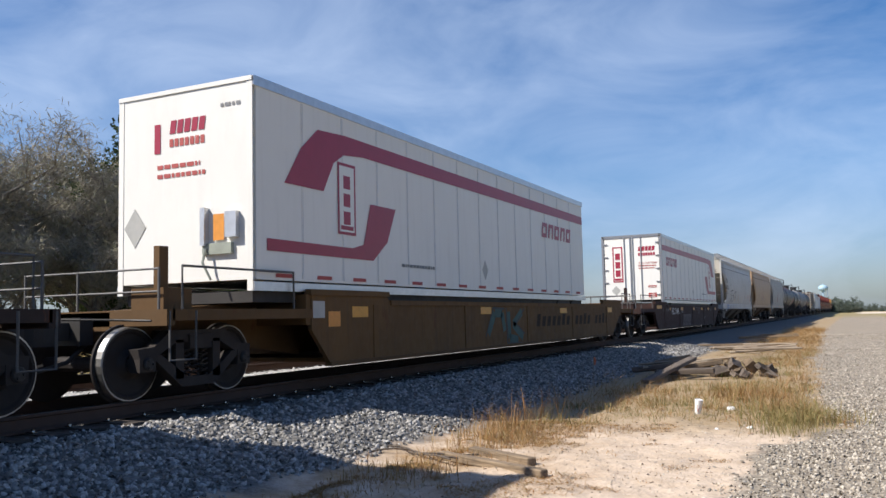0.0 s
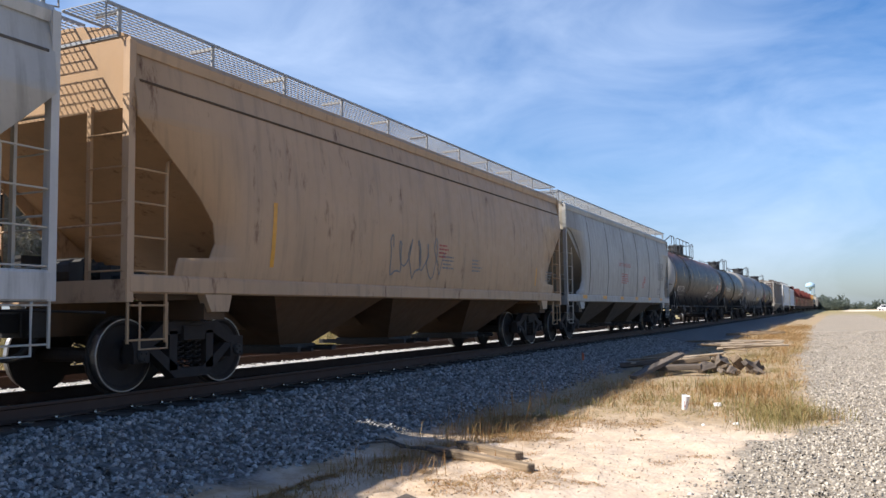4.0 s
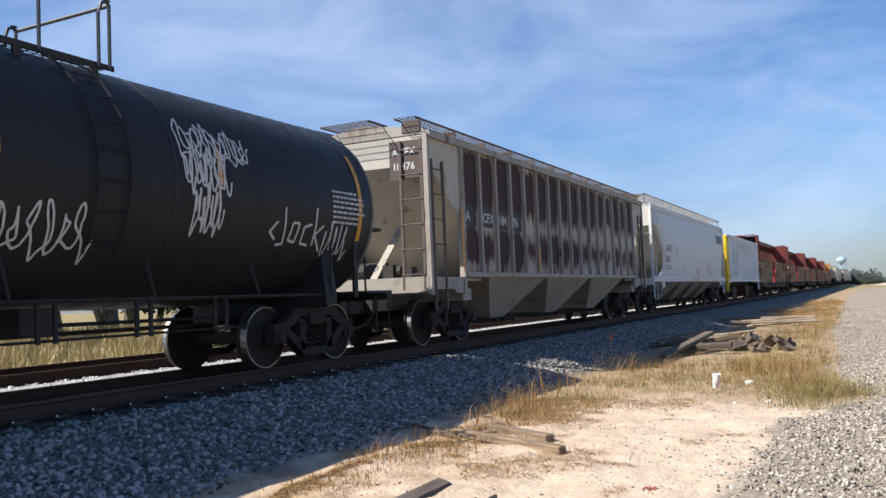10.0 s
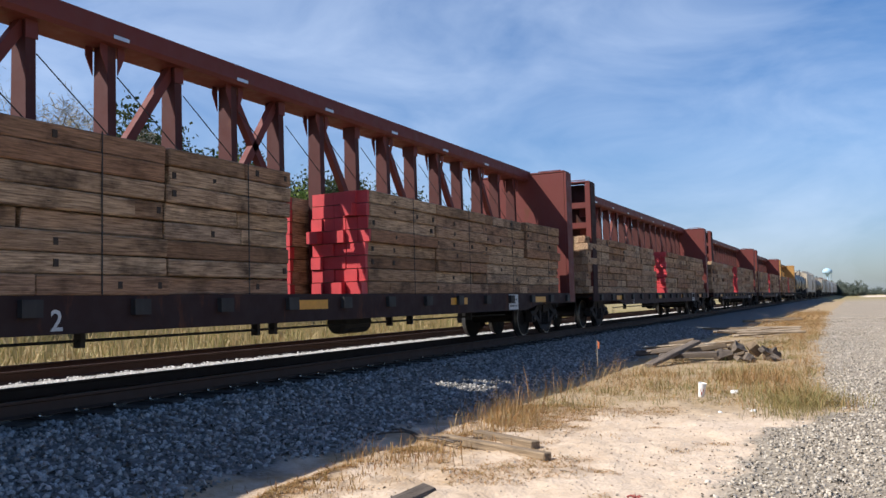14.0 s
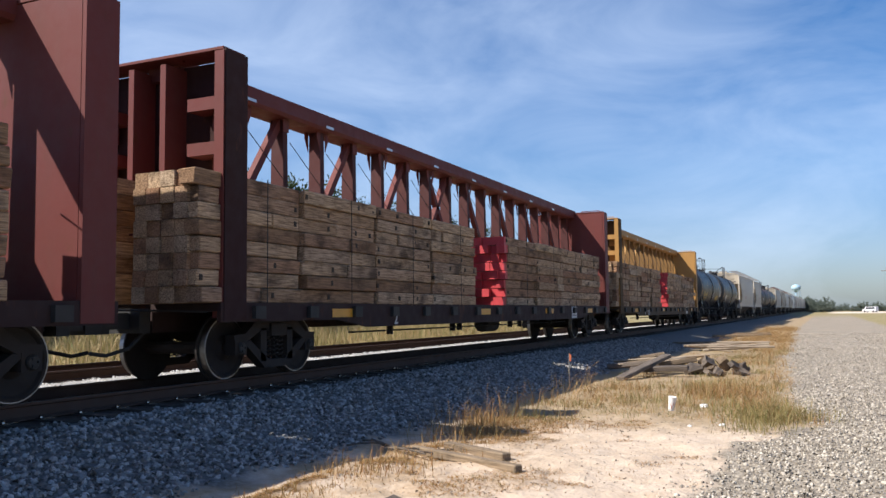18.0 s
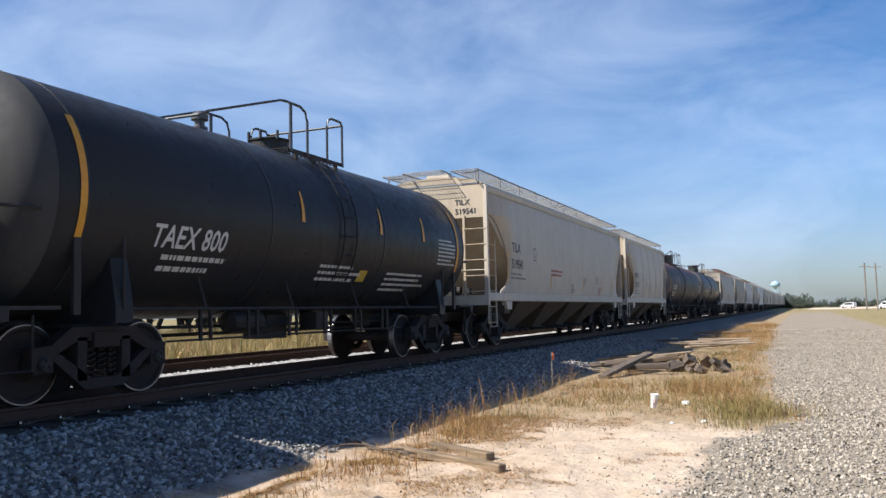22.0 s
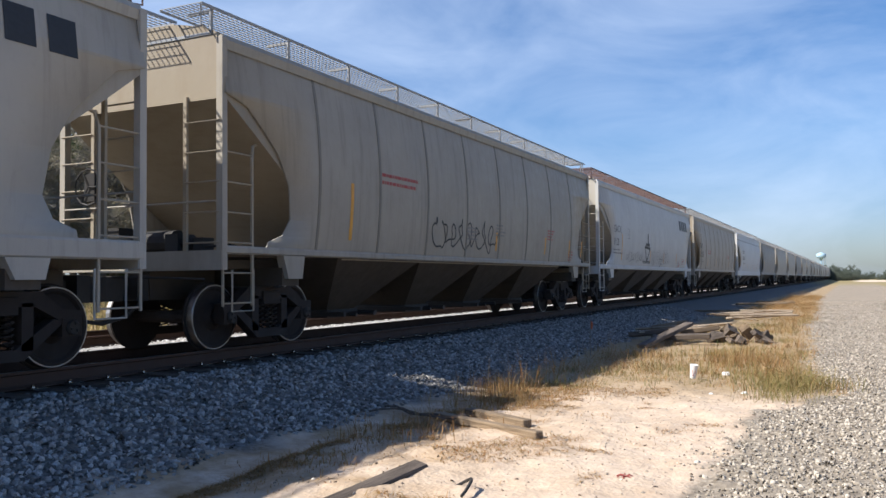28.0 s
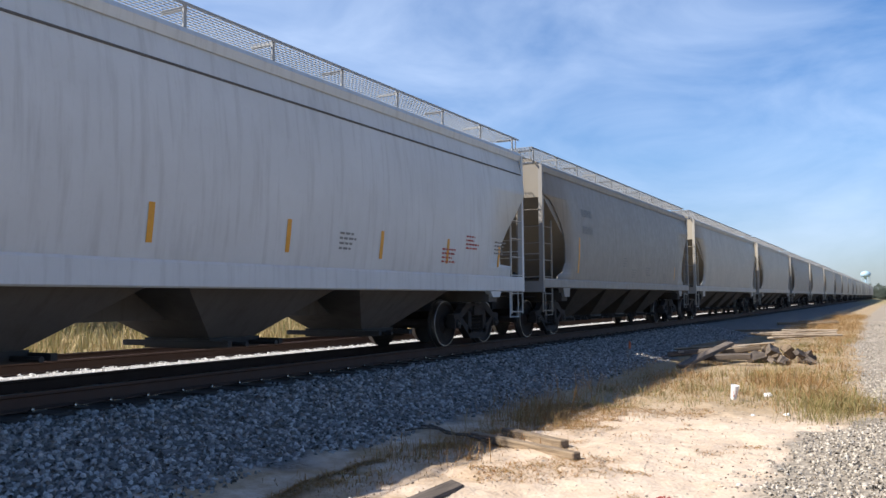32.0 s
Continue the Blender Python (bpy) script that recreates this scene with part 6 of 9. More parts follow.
    couplers(car, -h, h)
    # writing: bays between posts
    pitch = 1.06
    on = side_flat(1.446)
    ctr = lambda i: -6.28 + pitch * (i + 0.5)
    gp = plain("grey_panel", (0.36, 0.38, 0.40), 0.6, 0.15, 4)
    for i in (1, 2):
        patches([(ctr(i) - 0.36, 2.20, ctr(i) + 0.36, 3.18), (ctr(i) - 0.36, 1.52, ctr(i) + 0.36, 1.88)], gp, car, on, "stencil_panel")
    for i, a, b in ((1, "HZ", "10"), (2, "GX", "591")):
        lettering(a, ctr(i) + (-0.12 if i == 1 else -0.33), 2.76, 0.33, BLACK_INK, car, side_flat(1.45))
        lettering(b, ctr(i) + (-0.10 if i == 1 else -0.33), 2.32, 0.33, BLACK_INK, car, side_flat(1.45))
        patches(bar_lines(ctr(i) - 0.28, 1.86, 0.6, 0.28, 2, i, 0.9), BLACK_INK, car, side_flat(1.45))
    for i in range(6):
        patches([(ctr(3 + i) - 0.24, 3.0, ctr(3 + i) - 0.12, 3.62), (ctr(3 + i) - 0.12, 3.49, ctr(3 + i) + 0.24, 3.62), (ctr(3 + i) - 0.12, 3.0, ctr(3 + i) + 0.24, 3.13)][: 3 if i % 2 else 2] + [(ctr(3 + i) + 0.1, 3.13, ctr(3 + i) + 0.24, 3.49)], BLACK_INK, car, on, "painted_emblem", 1, "big black block shapes")
    for i in (0, 4, 6, 7, 9, 11):
        patches([(ctr(i) - 0.22, 1.52, ctr(i) + 0.22, 1.62)], ORANGE_PLATE, car, on, "orange_label")
    for i in (4, 6, 8, 10):
        patches(bar_lines(ctr(i) - 0.2, 2.05, 0.44, 0.34, 4, i, 0.9), GREY_INK, car, on)
    rnd = random.Random(4)
    rows = []
    for i0 in (2, 7):
        for q, (za, zb2) in enumerate(((1.5, 2.3), (2.3, 3.1), (3.0, 2.2), (1.9, 1.5))):
            if i0 + q > 11:
                continue
            for j in range(7):
                y = ctr(i0 + q) - 0.28 + 0.09 * j
                z = za + (zb2 - za) * j / 6 + rnd.uniform(-0.1, 0.1)
                rows.append((y, z, y + 0.032, z + 0.035))
                if rnd.random() < 0.7:
                    rows.append((y + 0.008, z - rnd.uniform(0.05, 0.25), y + 0.02, z))
    patches(rows, BLACK_INK, car, on, "rivet_stain")
    return car, L

# ---- the train: places along it in metres, front and rear of each car ----
TRAVEL = [(0, 0), (1, 16.07), (1.5, 24.5), (2, 33.05), (2.5, 41.12), (3, 49.17), (4, 65.3), (6, 97.7), (8, 130.3), (10, 163.06), (12, 195.91), (14, 228.76), (16, 261.49), (18, 293.98), (20, 326.11), (22, 357.95), (24, 389.6), (26, 421.14), (28, 452.67), (30, 484.15), (32, 515.58)]          # seconds, metres gone
MOVING = []          # (thing, its place along the train)


def add(car, f, r):
    MOVING.append((car, (f + r) / 2 + (0.9 if f > 32 else 0.0)))          # slack behind the second well car
    return car


PALE_H, GREY_H, TAN_H, DULL_H = (0.56, 0.495, 0.405), (0.42, 0.41, 0.385), (0.47, 0.31, 0.185), (0.28, 0.265, 0.245)

# well cars with trailers
c, L = well_car("dark brown steel well car with stacked containers", -11.9, 4.2, (0.045, 0.026, 0.02), "brown")
add(c, -11.9, 4.2)
for z in (0.33, 3.10):
    t = container_stack("grey corrugated steel container stacked in a well car")
    for ob in t.children:
        ob.location.z += z
    add(t, -12.1, 3.5)
c, L = well_car("dirty yellow-brown steel well car", 10.6, 29.5, (0.155, 0.082, 0.028), "yellow", (3.0, 1.9), (2.1, 0.75))
add(c, 10.6, 29.5)
on = side_flat(1.405)
patches([((0.6 + 0.42 * k, 0.66), (0.86 + 0.42 * k, 0.66), (0.96 + 0.42 * k, 0.92 + 0.06 * (k % 5 == 0)), (0.70 + 0.42 * k, 0.92 + 0.06 * (k % 5 == 0))) for k in range(17) if k not in (7, 12)], FADED_BROWN, c, on, "painted_emblem")
patches([(-8.3, 0.98, -7.8, 1.16), (-3.0, 1.0, -2.4, 1.16), (2.6, 1.0, 3.2, 1.14), (7.6, 1.0, 8.2, 1.16)], REFLECT, c, on, "reflective_strip")
patches([(-9.42, 0.98, -9.10, 1.24)], PLATE_GREY, c, on, "data_panel"), patches([(-9.0, 0.84, -8.66, 1.08)], ORANGE_PLATE, c, on, "orange_label")
TEAL = plain("teal_spray", (0.045, 0.10, 0.085), 0.7, 0.4, 3)
strokes((((-2.6, 0.55), (-2.2, 1.02), (-1.75, 1.02), (-1.6, 0.6)), ((-1.35, 1.05), (-1.30, 0.42), (-0.75, 0.36)), ((-0.45, 1.05), (-1.05, 0.75), (-0.40, 0.42))), TEAL, c, on, 0.20)
strokes((((-2.75, 0.5), (-2.3, 1.14), (-1.62, 1.12)), ((-1.5, 1.15), (-1.46, 0.30), (-0.3, 0.27)), ((-0.3, 1.12), (-0.86, 0.76), (-0.3, 0.5))), BLACK_INK, c, side_flat(1.408), 0.045)
t, z = trailer("white road trailer with dark red flourish, nose forward", False)
add(t, 9.35, 25.5)
c, L = well_car("dark red-brown steel well car with faded markings", 34.4, 52.4, (0.042, 0.017, 0.013), "maroon", (2.7, 0.7), (0.95, -0.3), (0.5, 1.4))
add(c, 34.4, 52.4)
patches([(-8.7, 1.12, -7.7, 1.26), (-5.95, 1.05, -5.75, 1.17)] + [(u, 1.05, u + 0.5, 1.18) for u in (-3.19, 0.1, 2.7, 4.9, 7.6)], REFLECT, c, on, "reflective_strip")
lettering("FEC", -5.5, 0.86, 0.40, WHITE_INK, c, on, 0.62)
lettering("71945", -4.7, 0.86, 0.40, WHITE_INK, c, on, 0.95)
ring = [(-3.48 + 0.18 * math.cos(k * math.tau / 16), 1.0 + 0.16 * math.sin(k * math.tau / 16)) for k in range(17)]
strokes([ring, ring[4:13:8], ring[2:7:4]], GREY_INK, c, on, 0.022, "round_emblem")
patches([((-2.9, 0.28), (-0.75, 0.30), (-0.5, 0.86), (-2.65, 0.84))], plain("faded_sprayed_paint", (0.13, 0.10, 0.09), 0.8, 0.5, 3), c, on, "faded_graffiti")
scrawl(-2.75, 0.34, 2.0, 0.44, plain("faded_maroon", (0.05, 0.025, 0.02), 0.8), c, side_flat(1.408), 77, 5, 0.05)
for k, u in (("53", -7.3), ("48", -6.7), ("45", -6.3), ("40", 4.1), ("45", 5.0), ("48", 6.0), ("53", 7.0)):
    lettering(k, u, 1.0, 0.2, GREY_INK, c, on)
patches([(1.75, 0.9, 1.78, 1.16), (2.04, 0.9, 2.07, 1.16), (1.78, 1.13, 2.04, 1.16), (1.78, 0.9, 2.04, 0.93)], GREY_INK, c, on, "plate_outline")
lettering("53", 3.6, 0.55, 0.34, GREY_INK, c, on)
patches(bar_lines(1.0, 1.2, 1.4, 0.08, 1, 3) + bar_lines(-3.2, 1.02, 0.6, 0.14, 2, 9), GREY_INK, c, on)
t, z = trailer("white road trailer with dark red flourish, doors forward", True)
add(t, 36.5, 52.65)

# covered hoppers and tanks
c, L, on = hopper("light grey weathered covered hopper with graffiti", 53.95, 70.45, 4.12, (0.54, 0.525, 0.495), 3, 0.16, 0.55, 0.85, key="h_worn_grey", cut=CUT_SLANT, sill=1.10)
hopper_marks(c, L, on, 4.12, "FURX", "850332", [-7.4, -2.9, -1.0, 1.1, 3.3, 6.3], mu=1.1, mz=2.80, ms=0.38)
strokes((((-5.1, 1.57), (-5.0, 2.23), (-4.3, 2.36), (-4.8, 1.58), (-4.4, 1.85), (-4.3, 2.36)), ((-4.4, 1.6), (-4.27, 2.3), (-3.45, 2.4), (-3.7, 1.63), (-4.4, 1.6)), ((-4.3, 1.95), (-3.7, 2.0)),
         ((-3.7, 1.63), (-3.43, 2.4), (-3.2, 2.2), (-3.57, 1.9), (-3.13, 1.72), (-3.04, 2.2), (-2.3, 2.33), (-2.9, 1.73)), ((-2.7, 1.8), (-2.35, 2.27), (-2.1, 2.25), (-2.3, 1.68)), ((-0.94, 2.26), (-1.4, 1.84), (-1.1, 1.73))), BLACK_INK, c, on)
on_sill = side_flat(hopper_side(1.3, 4.12, 0.16) + 0.05)
strokes([((u - 0.2, 1.15), (u, 1.30), (u, 1.40)) for u in (-4.34, -3.55, -2.37)] + [((u, 1.30), (u + 0.2, 1.15)) for u in (-4.34, -3.55, -2.37)] + [((u - 0.12, 1.40), (u, 1.14), (u + 0.12, 1.40)) for u in (-4.9, -3.15)], BLACK_INK, c, on_sill, 0.028)
strokes([((u + 0.17, 1.36), (u, 1.36), (u, 1.16), (u + 0.18, 1.16)) for u in (-6.5, -6.3, -6.1, -5.9, -5.68)] + [((u, 1.26), (u + 0.12, 1.26)) for u in (-6.3, -6.1, -5.68)], BLUE_INK, c, on_sill, 0.05)
add(c, 53.95, 70.45)
c, L, on = hopper("tan rust-washed covered hopper", 71.5, 87.8, 4.12, TAN_H, 3, 0.16, 0.4, 0.6, 0.15, key="h_tan", cut=CUT_SLANT)
hopper_marks(c, L, on, 4.12, "", "", [-5.6, 5.8], plate=False)
scrawl(-2.2, 1.6, 2.2, 0.8, GREY_INK, c, on, 8, 6, 0.03)
add(c, 71.5, 87.8)
c, L, on = hopper("grey covered hopper with yellow sill strips", 88.55, 104.9, 4.08, GREY_H, 3, 0.14, 0.85, 0.9, seams=6, key="h_grey_seams")
hopper_marks(c, L, on, 4.08, "", "", [], plate=False)
lettering("DO NOT HAMMER ON CAR", -1.98, 2.52, 0.2, RED_INK, c, on, 1.9)
patches(bar_lines(-1.56, 2.26, 1.15, 0.4, 5, 5), RED_INK, c, on)
patches(bar_lines(5.2, 2.95, 1.75, 0.78, 10, 6, 0.8), DARK_INK, c, on)
patches([(-6.6 + k * 2.5, 1.30, -6.1 + k * 2.5, 1.41) for k in range(6)], REFLECT, c, side_flat(hopper_side(1.3, 4.0) + 0.05), "reflective_strip")
add(c, 88.55, 104.9)

BLK, DGY = (0.026, 0.027, 0.030), (0.048, 0.049, 0.053)


def tank(label, f, r, R, zc, col, key, mark, number, **kw):
    car, L, on = tank_car(label, f, r, R, zc, col, key=key, **kw)
    return add(car, f, r), L, on


c, L, on = tank("long dark grey pressure tank car with rusty top", 107.0, 124.2, 1.53, 2.58, DGY, "rusty_top", "", "", head_col=(0.42, 0.40, 0.37), top_rust=0.9, strips=(0.18, 0.32, 0.46, 0.60, 0.74, 0.87), top=(-7.0, -5.95, (-4.98, -4.37), ((-4.37, 0.05), (0.70, 1.42)), ((0.3, 0.43, 0.62),), None))
lettering("SHQX", -7.73, 1.83, 0.40, WHITE_INK, c, on, 1.0)
lettering("5718", -6.5, 1.83, 0.40, WHITE_INK, c, on, 0.85)
patches(bar_lines(-7.8, 1.72, 2.6, 0.3, 2, 2), GREY_INK, c, on)
lettering("LIQUEFIED PETROLEUM GAS", 2.91, 1.82, 0.2, WHITE_INK, c, on, 1.95)
lettering("NON-ODORIZED", 2.85, 1.63, 0.2, WHITE_INK, c, on, 1.15)
scrawl(3.5, 1.5, 3.2, 0.9, WHITE_INK, c, on, 11, 6, 0.02)
patches([(6.65, 2.04, 7.2, 2.42)], PINK_INK, c, on, "placard"), patches(bar_lines(7.5, 2.62, 1.05, 0.5, 6, 4, 0.95), WHITE_INK, c, on)
patches([((6.75, 1.22), (6.95, 1.45), (6.75, 1.68), (6.55, 1.45))], RED_INK, c, on, "placard")
c, L, on = tank("glossy black pressure tank car", 126.88, 138.79, 1.5, 2.46, BLK, "black_a", "", "", strips=(0.32, 0.52, 0.68), rough=0.36, top=(-2.7, -1.55, (-1.13, -0.36), ((-0.36, 0.87),), ((0.1, 0.42, 0.60),), None))
lettering("GATX", -5.0, 2.14, 0.36, WHITE_INK, c, on, 0.92)
lettering("221364", -3.9, 2.14, 0.36, WHITE_INK, c, on, 1.05)
patches(bar_lines(-5.0, 2.0, 2.2, 0.28, 2, 2), GREY_INK, c, on)
lettering("SR-8754 FRA A/P", 3.24, 1.93, 0.22, WHITE_INK, c, on, 1.3)
lettering("SR 13450", 4.12, 2.38, 0.19, WHITE_INK, c, on), lettering("SR 13449", 4.12, 2.20, 0.19, WHITE_INK, c, on)
patches(bar_lines(4.83, 2.68, 1.0, 0.55, 7, 4, 0.95), WHITE_INK, c, on), patches(bar_lines(0.9, 1.95, 1.5, 0.4, 4, 5) + bar_lines(2.8, 1.85, 1.4, 0.3, 3, 6), GREY_INK, c, on)
patches([(-0.2, 1.35, 0.5, 1.7)], YELLOW_INK, c, on, "placard")
c, L, on = tank("long grey pressure tank car with graffiti", 141.47, 159.0, 1.53, 2.58, (0.18, 0.187, 0.195), "grey_a", "", "", head_col=(0.26, 0.25, 0.235), strips=(0.25, 0.39, 0.53, 0.66, 0.79), rough=0.5, dirt=0.35, top=(-2.1, -1.35, (-0.18, 0.45), ((0.45, 1.2),), ((-0.13, 0.48, 0.62),), None))
lettering("SRIX", -7.7, 2.1, 0.38, WHITE_INK, c, on, 0.9)
lettering("33666", -6.72, 2.1, 0.38, WHITE_INK, c, on, 0.9)
patches(bar_lines(-7.9, 1.95, 2.2, 0.3, 2, 2), GREY_INK, c, on)
scrawl(0.95, 1.55, 0.8, 0.5, PALE_INK, c, on, 21, 5, 0.03), scrawl(1.9, 1.52, 0.9, 0.48, PALE_INK, c, on, 22, 5, 0.03)
patches([(3.95, 1.66, 4.8, 1.92)], YELLOW_INK, c, on, "placard")
for k, s in enumerate(("NON-ODORIZED", "LIQUEFIED", "PETROLEUM", "GAS")):
    lettering(s, 5.1, 2.02 - 0.125 * k, 0.15, WHITE_INK, c, on)
patches([(6.0, 1.66, 6.4, 1.92)], WHITE_INK, c, on, "data_panel"), patches(bar_lines(6.86, 2.58, 1.1, 0.42, 6, 4, 0.95), WHITE_INK, c, on)
patches([((7.95, 1.34), (8.1, 1.5), (7.95, 1.66), (7.8, 1.5))], PINK_INK, c, on, "placard")
c, L, on = tank("black pressure tank car with pink graffiti", 161.45, 173.6, 1.5, 2.46, BLK, "black_b", "", "", head_col=(0.15, 0.14, 0.125), strips=(0.33, 0.48, 0.70), rough=0.4, top=(-2.35, -0.75, (0.70, 1.50), ((1.50, 1.66),), ((0.0, 0.45, 0.56),), None))
lettering("TILX", -5.15, 2.16, 0.40, WHITE_INK, c, on, 0.7)
lettering("202731", -4.25, 2.16, 0.40, WHITE_INK, c, on, 1.1)
patches(bar_lines(-5.1, 1.92, 2.4, 0.3, 2, 2), GREY_INK, c, on)
scrawl(-6.2, 1.62, 1.1, 0.9, PINK_INK, c, on, 31, 8, 0.05)
strokes((((-6.3, 1.5), (-5.4, 2.85), (-6.2, 2.6)), ((-6.25, 1.75), (-5.1, 2.45)), ((-5.9, 1.5), (-5.2, 2.3), (-5.0, 1.6))), PINK_INK, c, on, 0.06)
scrawl(2.15, 2.75, 1.25, 0.5, WHITE_INK, c, on, 32, 13, 0.026), scrawl(2.2, 2.35, 0.75, 0.55, WHITE_INK, c, on, 35, 9, 0.03), scrawl(2.35, 1.85, 0.5, 0.6, WHITE_INK, c, on, 36, 7, 0.03)
strokes((((4.0, 2.1), (3.85, 1.95), (4.0, 1.85)), ((4.15, 2.3), (4.2, 1.8), (4.05, 1.78)), ((4.35, 2.1), (4.3, 1.85), (4.45, 1.83), (4.5, 2.1), (4.35, 2.1)), ((4.8, 2.1), (4.62, 2.05), (4.6, 1.82), (4.78, 1.8)), ((4.9, 2.35), (4.9, 1.8)), ((5.1, 2.1), (4.9, 1.95), (5.12, 1.72))), WHITE_INK, c, on, 0.035)
scrawl(5.15, 1.6, 0.65, 0.6, WHITE_INK, c, on, 33, 5, 0.028), scrawl(-0.6, 1.5, 1.5, 0.6, WHITE_INK, c, on, 34, 8, 0.028)
patches([(-2.7, 1.54, -1.75, 1.85)], YELLOW_INK, c, on, "placard"), patches(bar_lines(5.3, 2.66, 0.85, 0.55, 7, 4, 0.95), WHITE_INK, c, on)
lettering("TILX 202731", -0.45, 3.1, 0.17, WHITE_INK, c, end_flat(-L / 2 + 0.16))

c, L = ribbed_hopper("rib-sided grey covered hopper streaked with rust", 176.1, 192.7, 4.08, (0.37, 0.345, 0.305))
add(c, 176.1, 192.7)
c, L, on = hopper("clean white covered hopper", 193.95, 211.05, 4.12, (0.66, 0.665, 0.66), 4, 0.14, 0.25, 0.35, key="h_clean_white", bay=0.42)
hopper_marks(c, L, on, 4.12, "GACX", "8136", [-7.0, -3.1, -0.05, 3.6, 7.3], mu=1.95, mz=2.44, ms=0.38)
patches([(5.95 + 0.5 * k, 3.22, 6.3 + 0.5 * k, 3.66) for k in range(4)], BLACK_INK, c, on, "painted_emblem", 4)
lettering("DO NOT HAMMER ON CAR", -0.9, 1.25, 0.14, RED_INK, c, side_flat(hopper_side(1.3, 4.12) + 0.05))
add(c, 193.95, 211.05)
c, L = ballast_car("white ribbed ballast gondola with yellow end", 212.5, 227.3, 3.88)
add(c, 212.5, 227.3)

RED_B, YEL_B = (0.135, 0.030, 0.026), (0.40, 0.21, 0.062)
for i, (f, r) in enumerate(((228.4, 251.5), (253.4, 276.0), (277.7, 300.3), (302.1, 324.45), (326.3, 348.65))):
    red = i < 4
    c, L = centre_beam("%s centre-beam flat car loaded with timber" % ("rust red" if red else "yellow"), f, r, RED_B if red else YEL_B, "red" if red else "yellow")
    add(c, f, r)
    on = side_flat(1.426)
    for txt, u in ((("6", -6.2), ("112", -5.54)) if not red else (("2", -6.2),)):
        lettering(txt, u, 0.74, 0.31, WHITE_INK, c, on)
    for bun, y in timber_loads(L, i):
        MOVING.append((bun, (f + r) / 2 + y))

c, L, on = tank("short black tank car with yellow lettering", 350.7, 361.45, 1.48, 2.42, BLK, "black_c", "", "", strips=(0.30, 0.50, 0.68, 0.80), rough=0.34, top=(-2.3, -1.6, (-0.29, 0.34), ((0.34, 1.25),), ((0.3, 0.46, 0.22),), -1.45))
lettering("TEIX", -4.3, 1.87, 0.40, YELLOW_INK, c, on, 0.85)
lettering("16118", -3.25, 1.87, 0.40, YELLOW_INK, c, on, 0.75)
patches(bar_lines(-4.3, 1.78, 1.8, 0.26, 2, 2) + bar_lines(3.4, 1.95, 0.9, 0.4, 4, 3), YELLOW_INK, c, on)
patches([(0.65, 1.8, 0.95, 2.15)], WHITE_INK, c, on, "data_panel"), patches([(2.5, 1.68, 3.3, 1.95)], YELLOW_INK, c, on, "placard"), patches(bar_lines(4.5, 2.4, 0.85, 0.5, 6, 4, 0.95), WHITE_INK, c, on)
c, L, on = tank("short black tank car with white lettering", 364.0, 375.0, 1.48, 2.42, BLK, "black_d", "", "", strips=(0.42, 0.63, 0.78), rough=0.34, top=(-2.3, -0.6, (0.11, 0.78), ((0.78, 1.33),), ((0.17, 0.36, 0.24),), -1.75))
lettering("TAEX 800", -4.37, 1.85, 0.40, WHITE_INK, c, on, 1.45, lean=0.15)
patches(bar_lines(-4.1, 1.76, 1.3, 0.28, 2, 2) + bar_lines(-0.3, 1.8, 1.6, 0.32, 3, 3) + bar_lines(2.2, 1.75, 1.9, 0.4, 4, 5), WHITE_INK, c, on)
patches([(1.1, 1.55, 1.4, 1.75)], YELLOW_INK, c, on, "placard"), patches(bar_lines(4.4, 2.55, 0.9, 0.6, 7, 4, 0.95), WHITE_INK, c, on)

c, L, on = hopper("pale grey-beige covered hopper", 377.0, 393.8, 4.12, PALE_H, 4, 0.14, 0.35, 0.45, key="h_beige")
hopper_marks(c, L, on, 4.12, "TILX", "519541", [-7.1, -2.9, 1.3, 4.3, 6.2], red=(-2.9, 2.2), mu=1.66)
add(c, 377.0, 393.8)
c, L, on = hopper("short pale covered hopper", 395.05, 406.5, 4.08, PALE_H, 2, 0.14, 0.3, 0.4, seams=5, key="h_beige_short")
hopper_marks(c, L, on, 4.08, "MRMX", "131976", [-4.4, -1.5, 0.5, 2.6, 4.6], ms=0.38, mu=1.56, mz=2.36)
add(c, 395.05, 406.5)
c, L, on = tank("dark grey pressure tank car with rusty top and two domes", 408.97, 424.5, 1.5, 2.46, (0.036, 0.036, 0.039), "rusty_two", "", "", head_col=(0.17, 0.14, 0.13), top_rust=0.9, strips=(0.26, 0.43, 0.60, 0.77), rough=0.5, top=(-4.2, -2.95, (-1.98, -1.02), ((-1.02, 0.05), (0.73, 1.63)), ((-1.76, 0.58, 0.46), (0.19, 0.58, 0.62)), None))
lettering("TCIX", -6.83, 2.07, 0.40, WHITE_INK, c, on, 0.65)
lettering("50085", -6.15, 2.07, 0.40, WHITE_INK, c, on, 0.9)
patches(bar_lines(-6.9, 1.9, 1.7, 0.3, 2, 2), WHITE_INK, c, on), patches(bar_lines(6.6, 2.5, 0.8, 0.5, 6, 4, 0.95) + bar_lines(3.6, 1.95, 0.6, 0.25, 3, 7), WHITE_INK, c, on)
c, L, on = tank("black pressure tank car with yellow panel", 427.5, 439.8, 1.5, 2.46, BLK, "black_e", "", "", head_col=(0.15, 0.14, 0.13), strips=(0.40, 0.60, 0.76), rough=0.36, top=(-3.15, -2.0, (-1.58, -0.81), ((-0.81, 0.42),), ((-0.35, 0.42, 0.60),), None))
lettering("GATX", -5.2, 2.13, 0.36, WHITE_INK, c, on, 0.85)
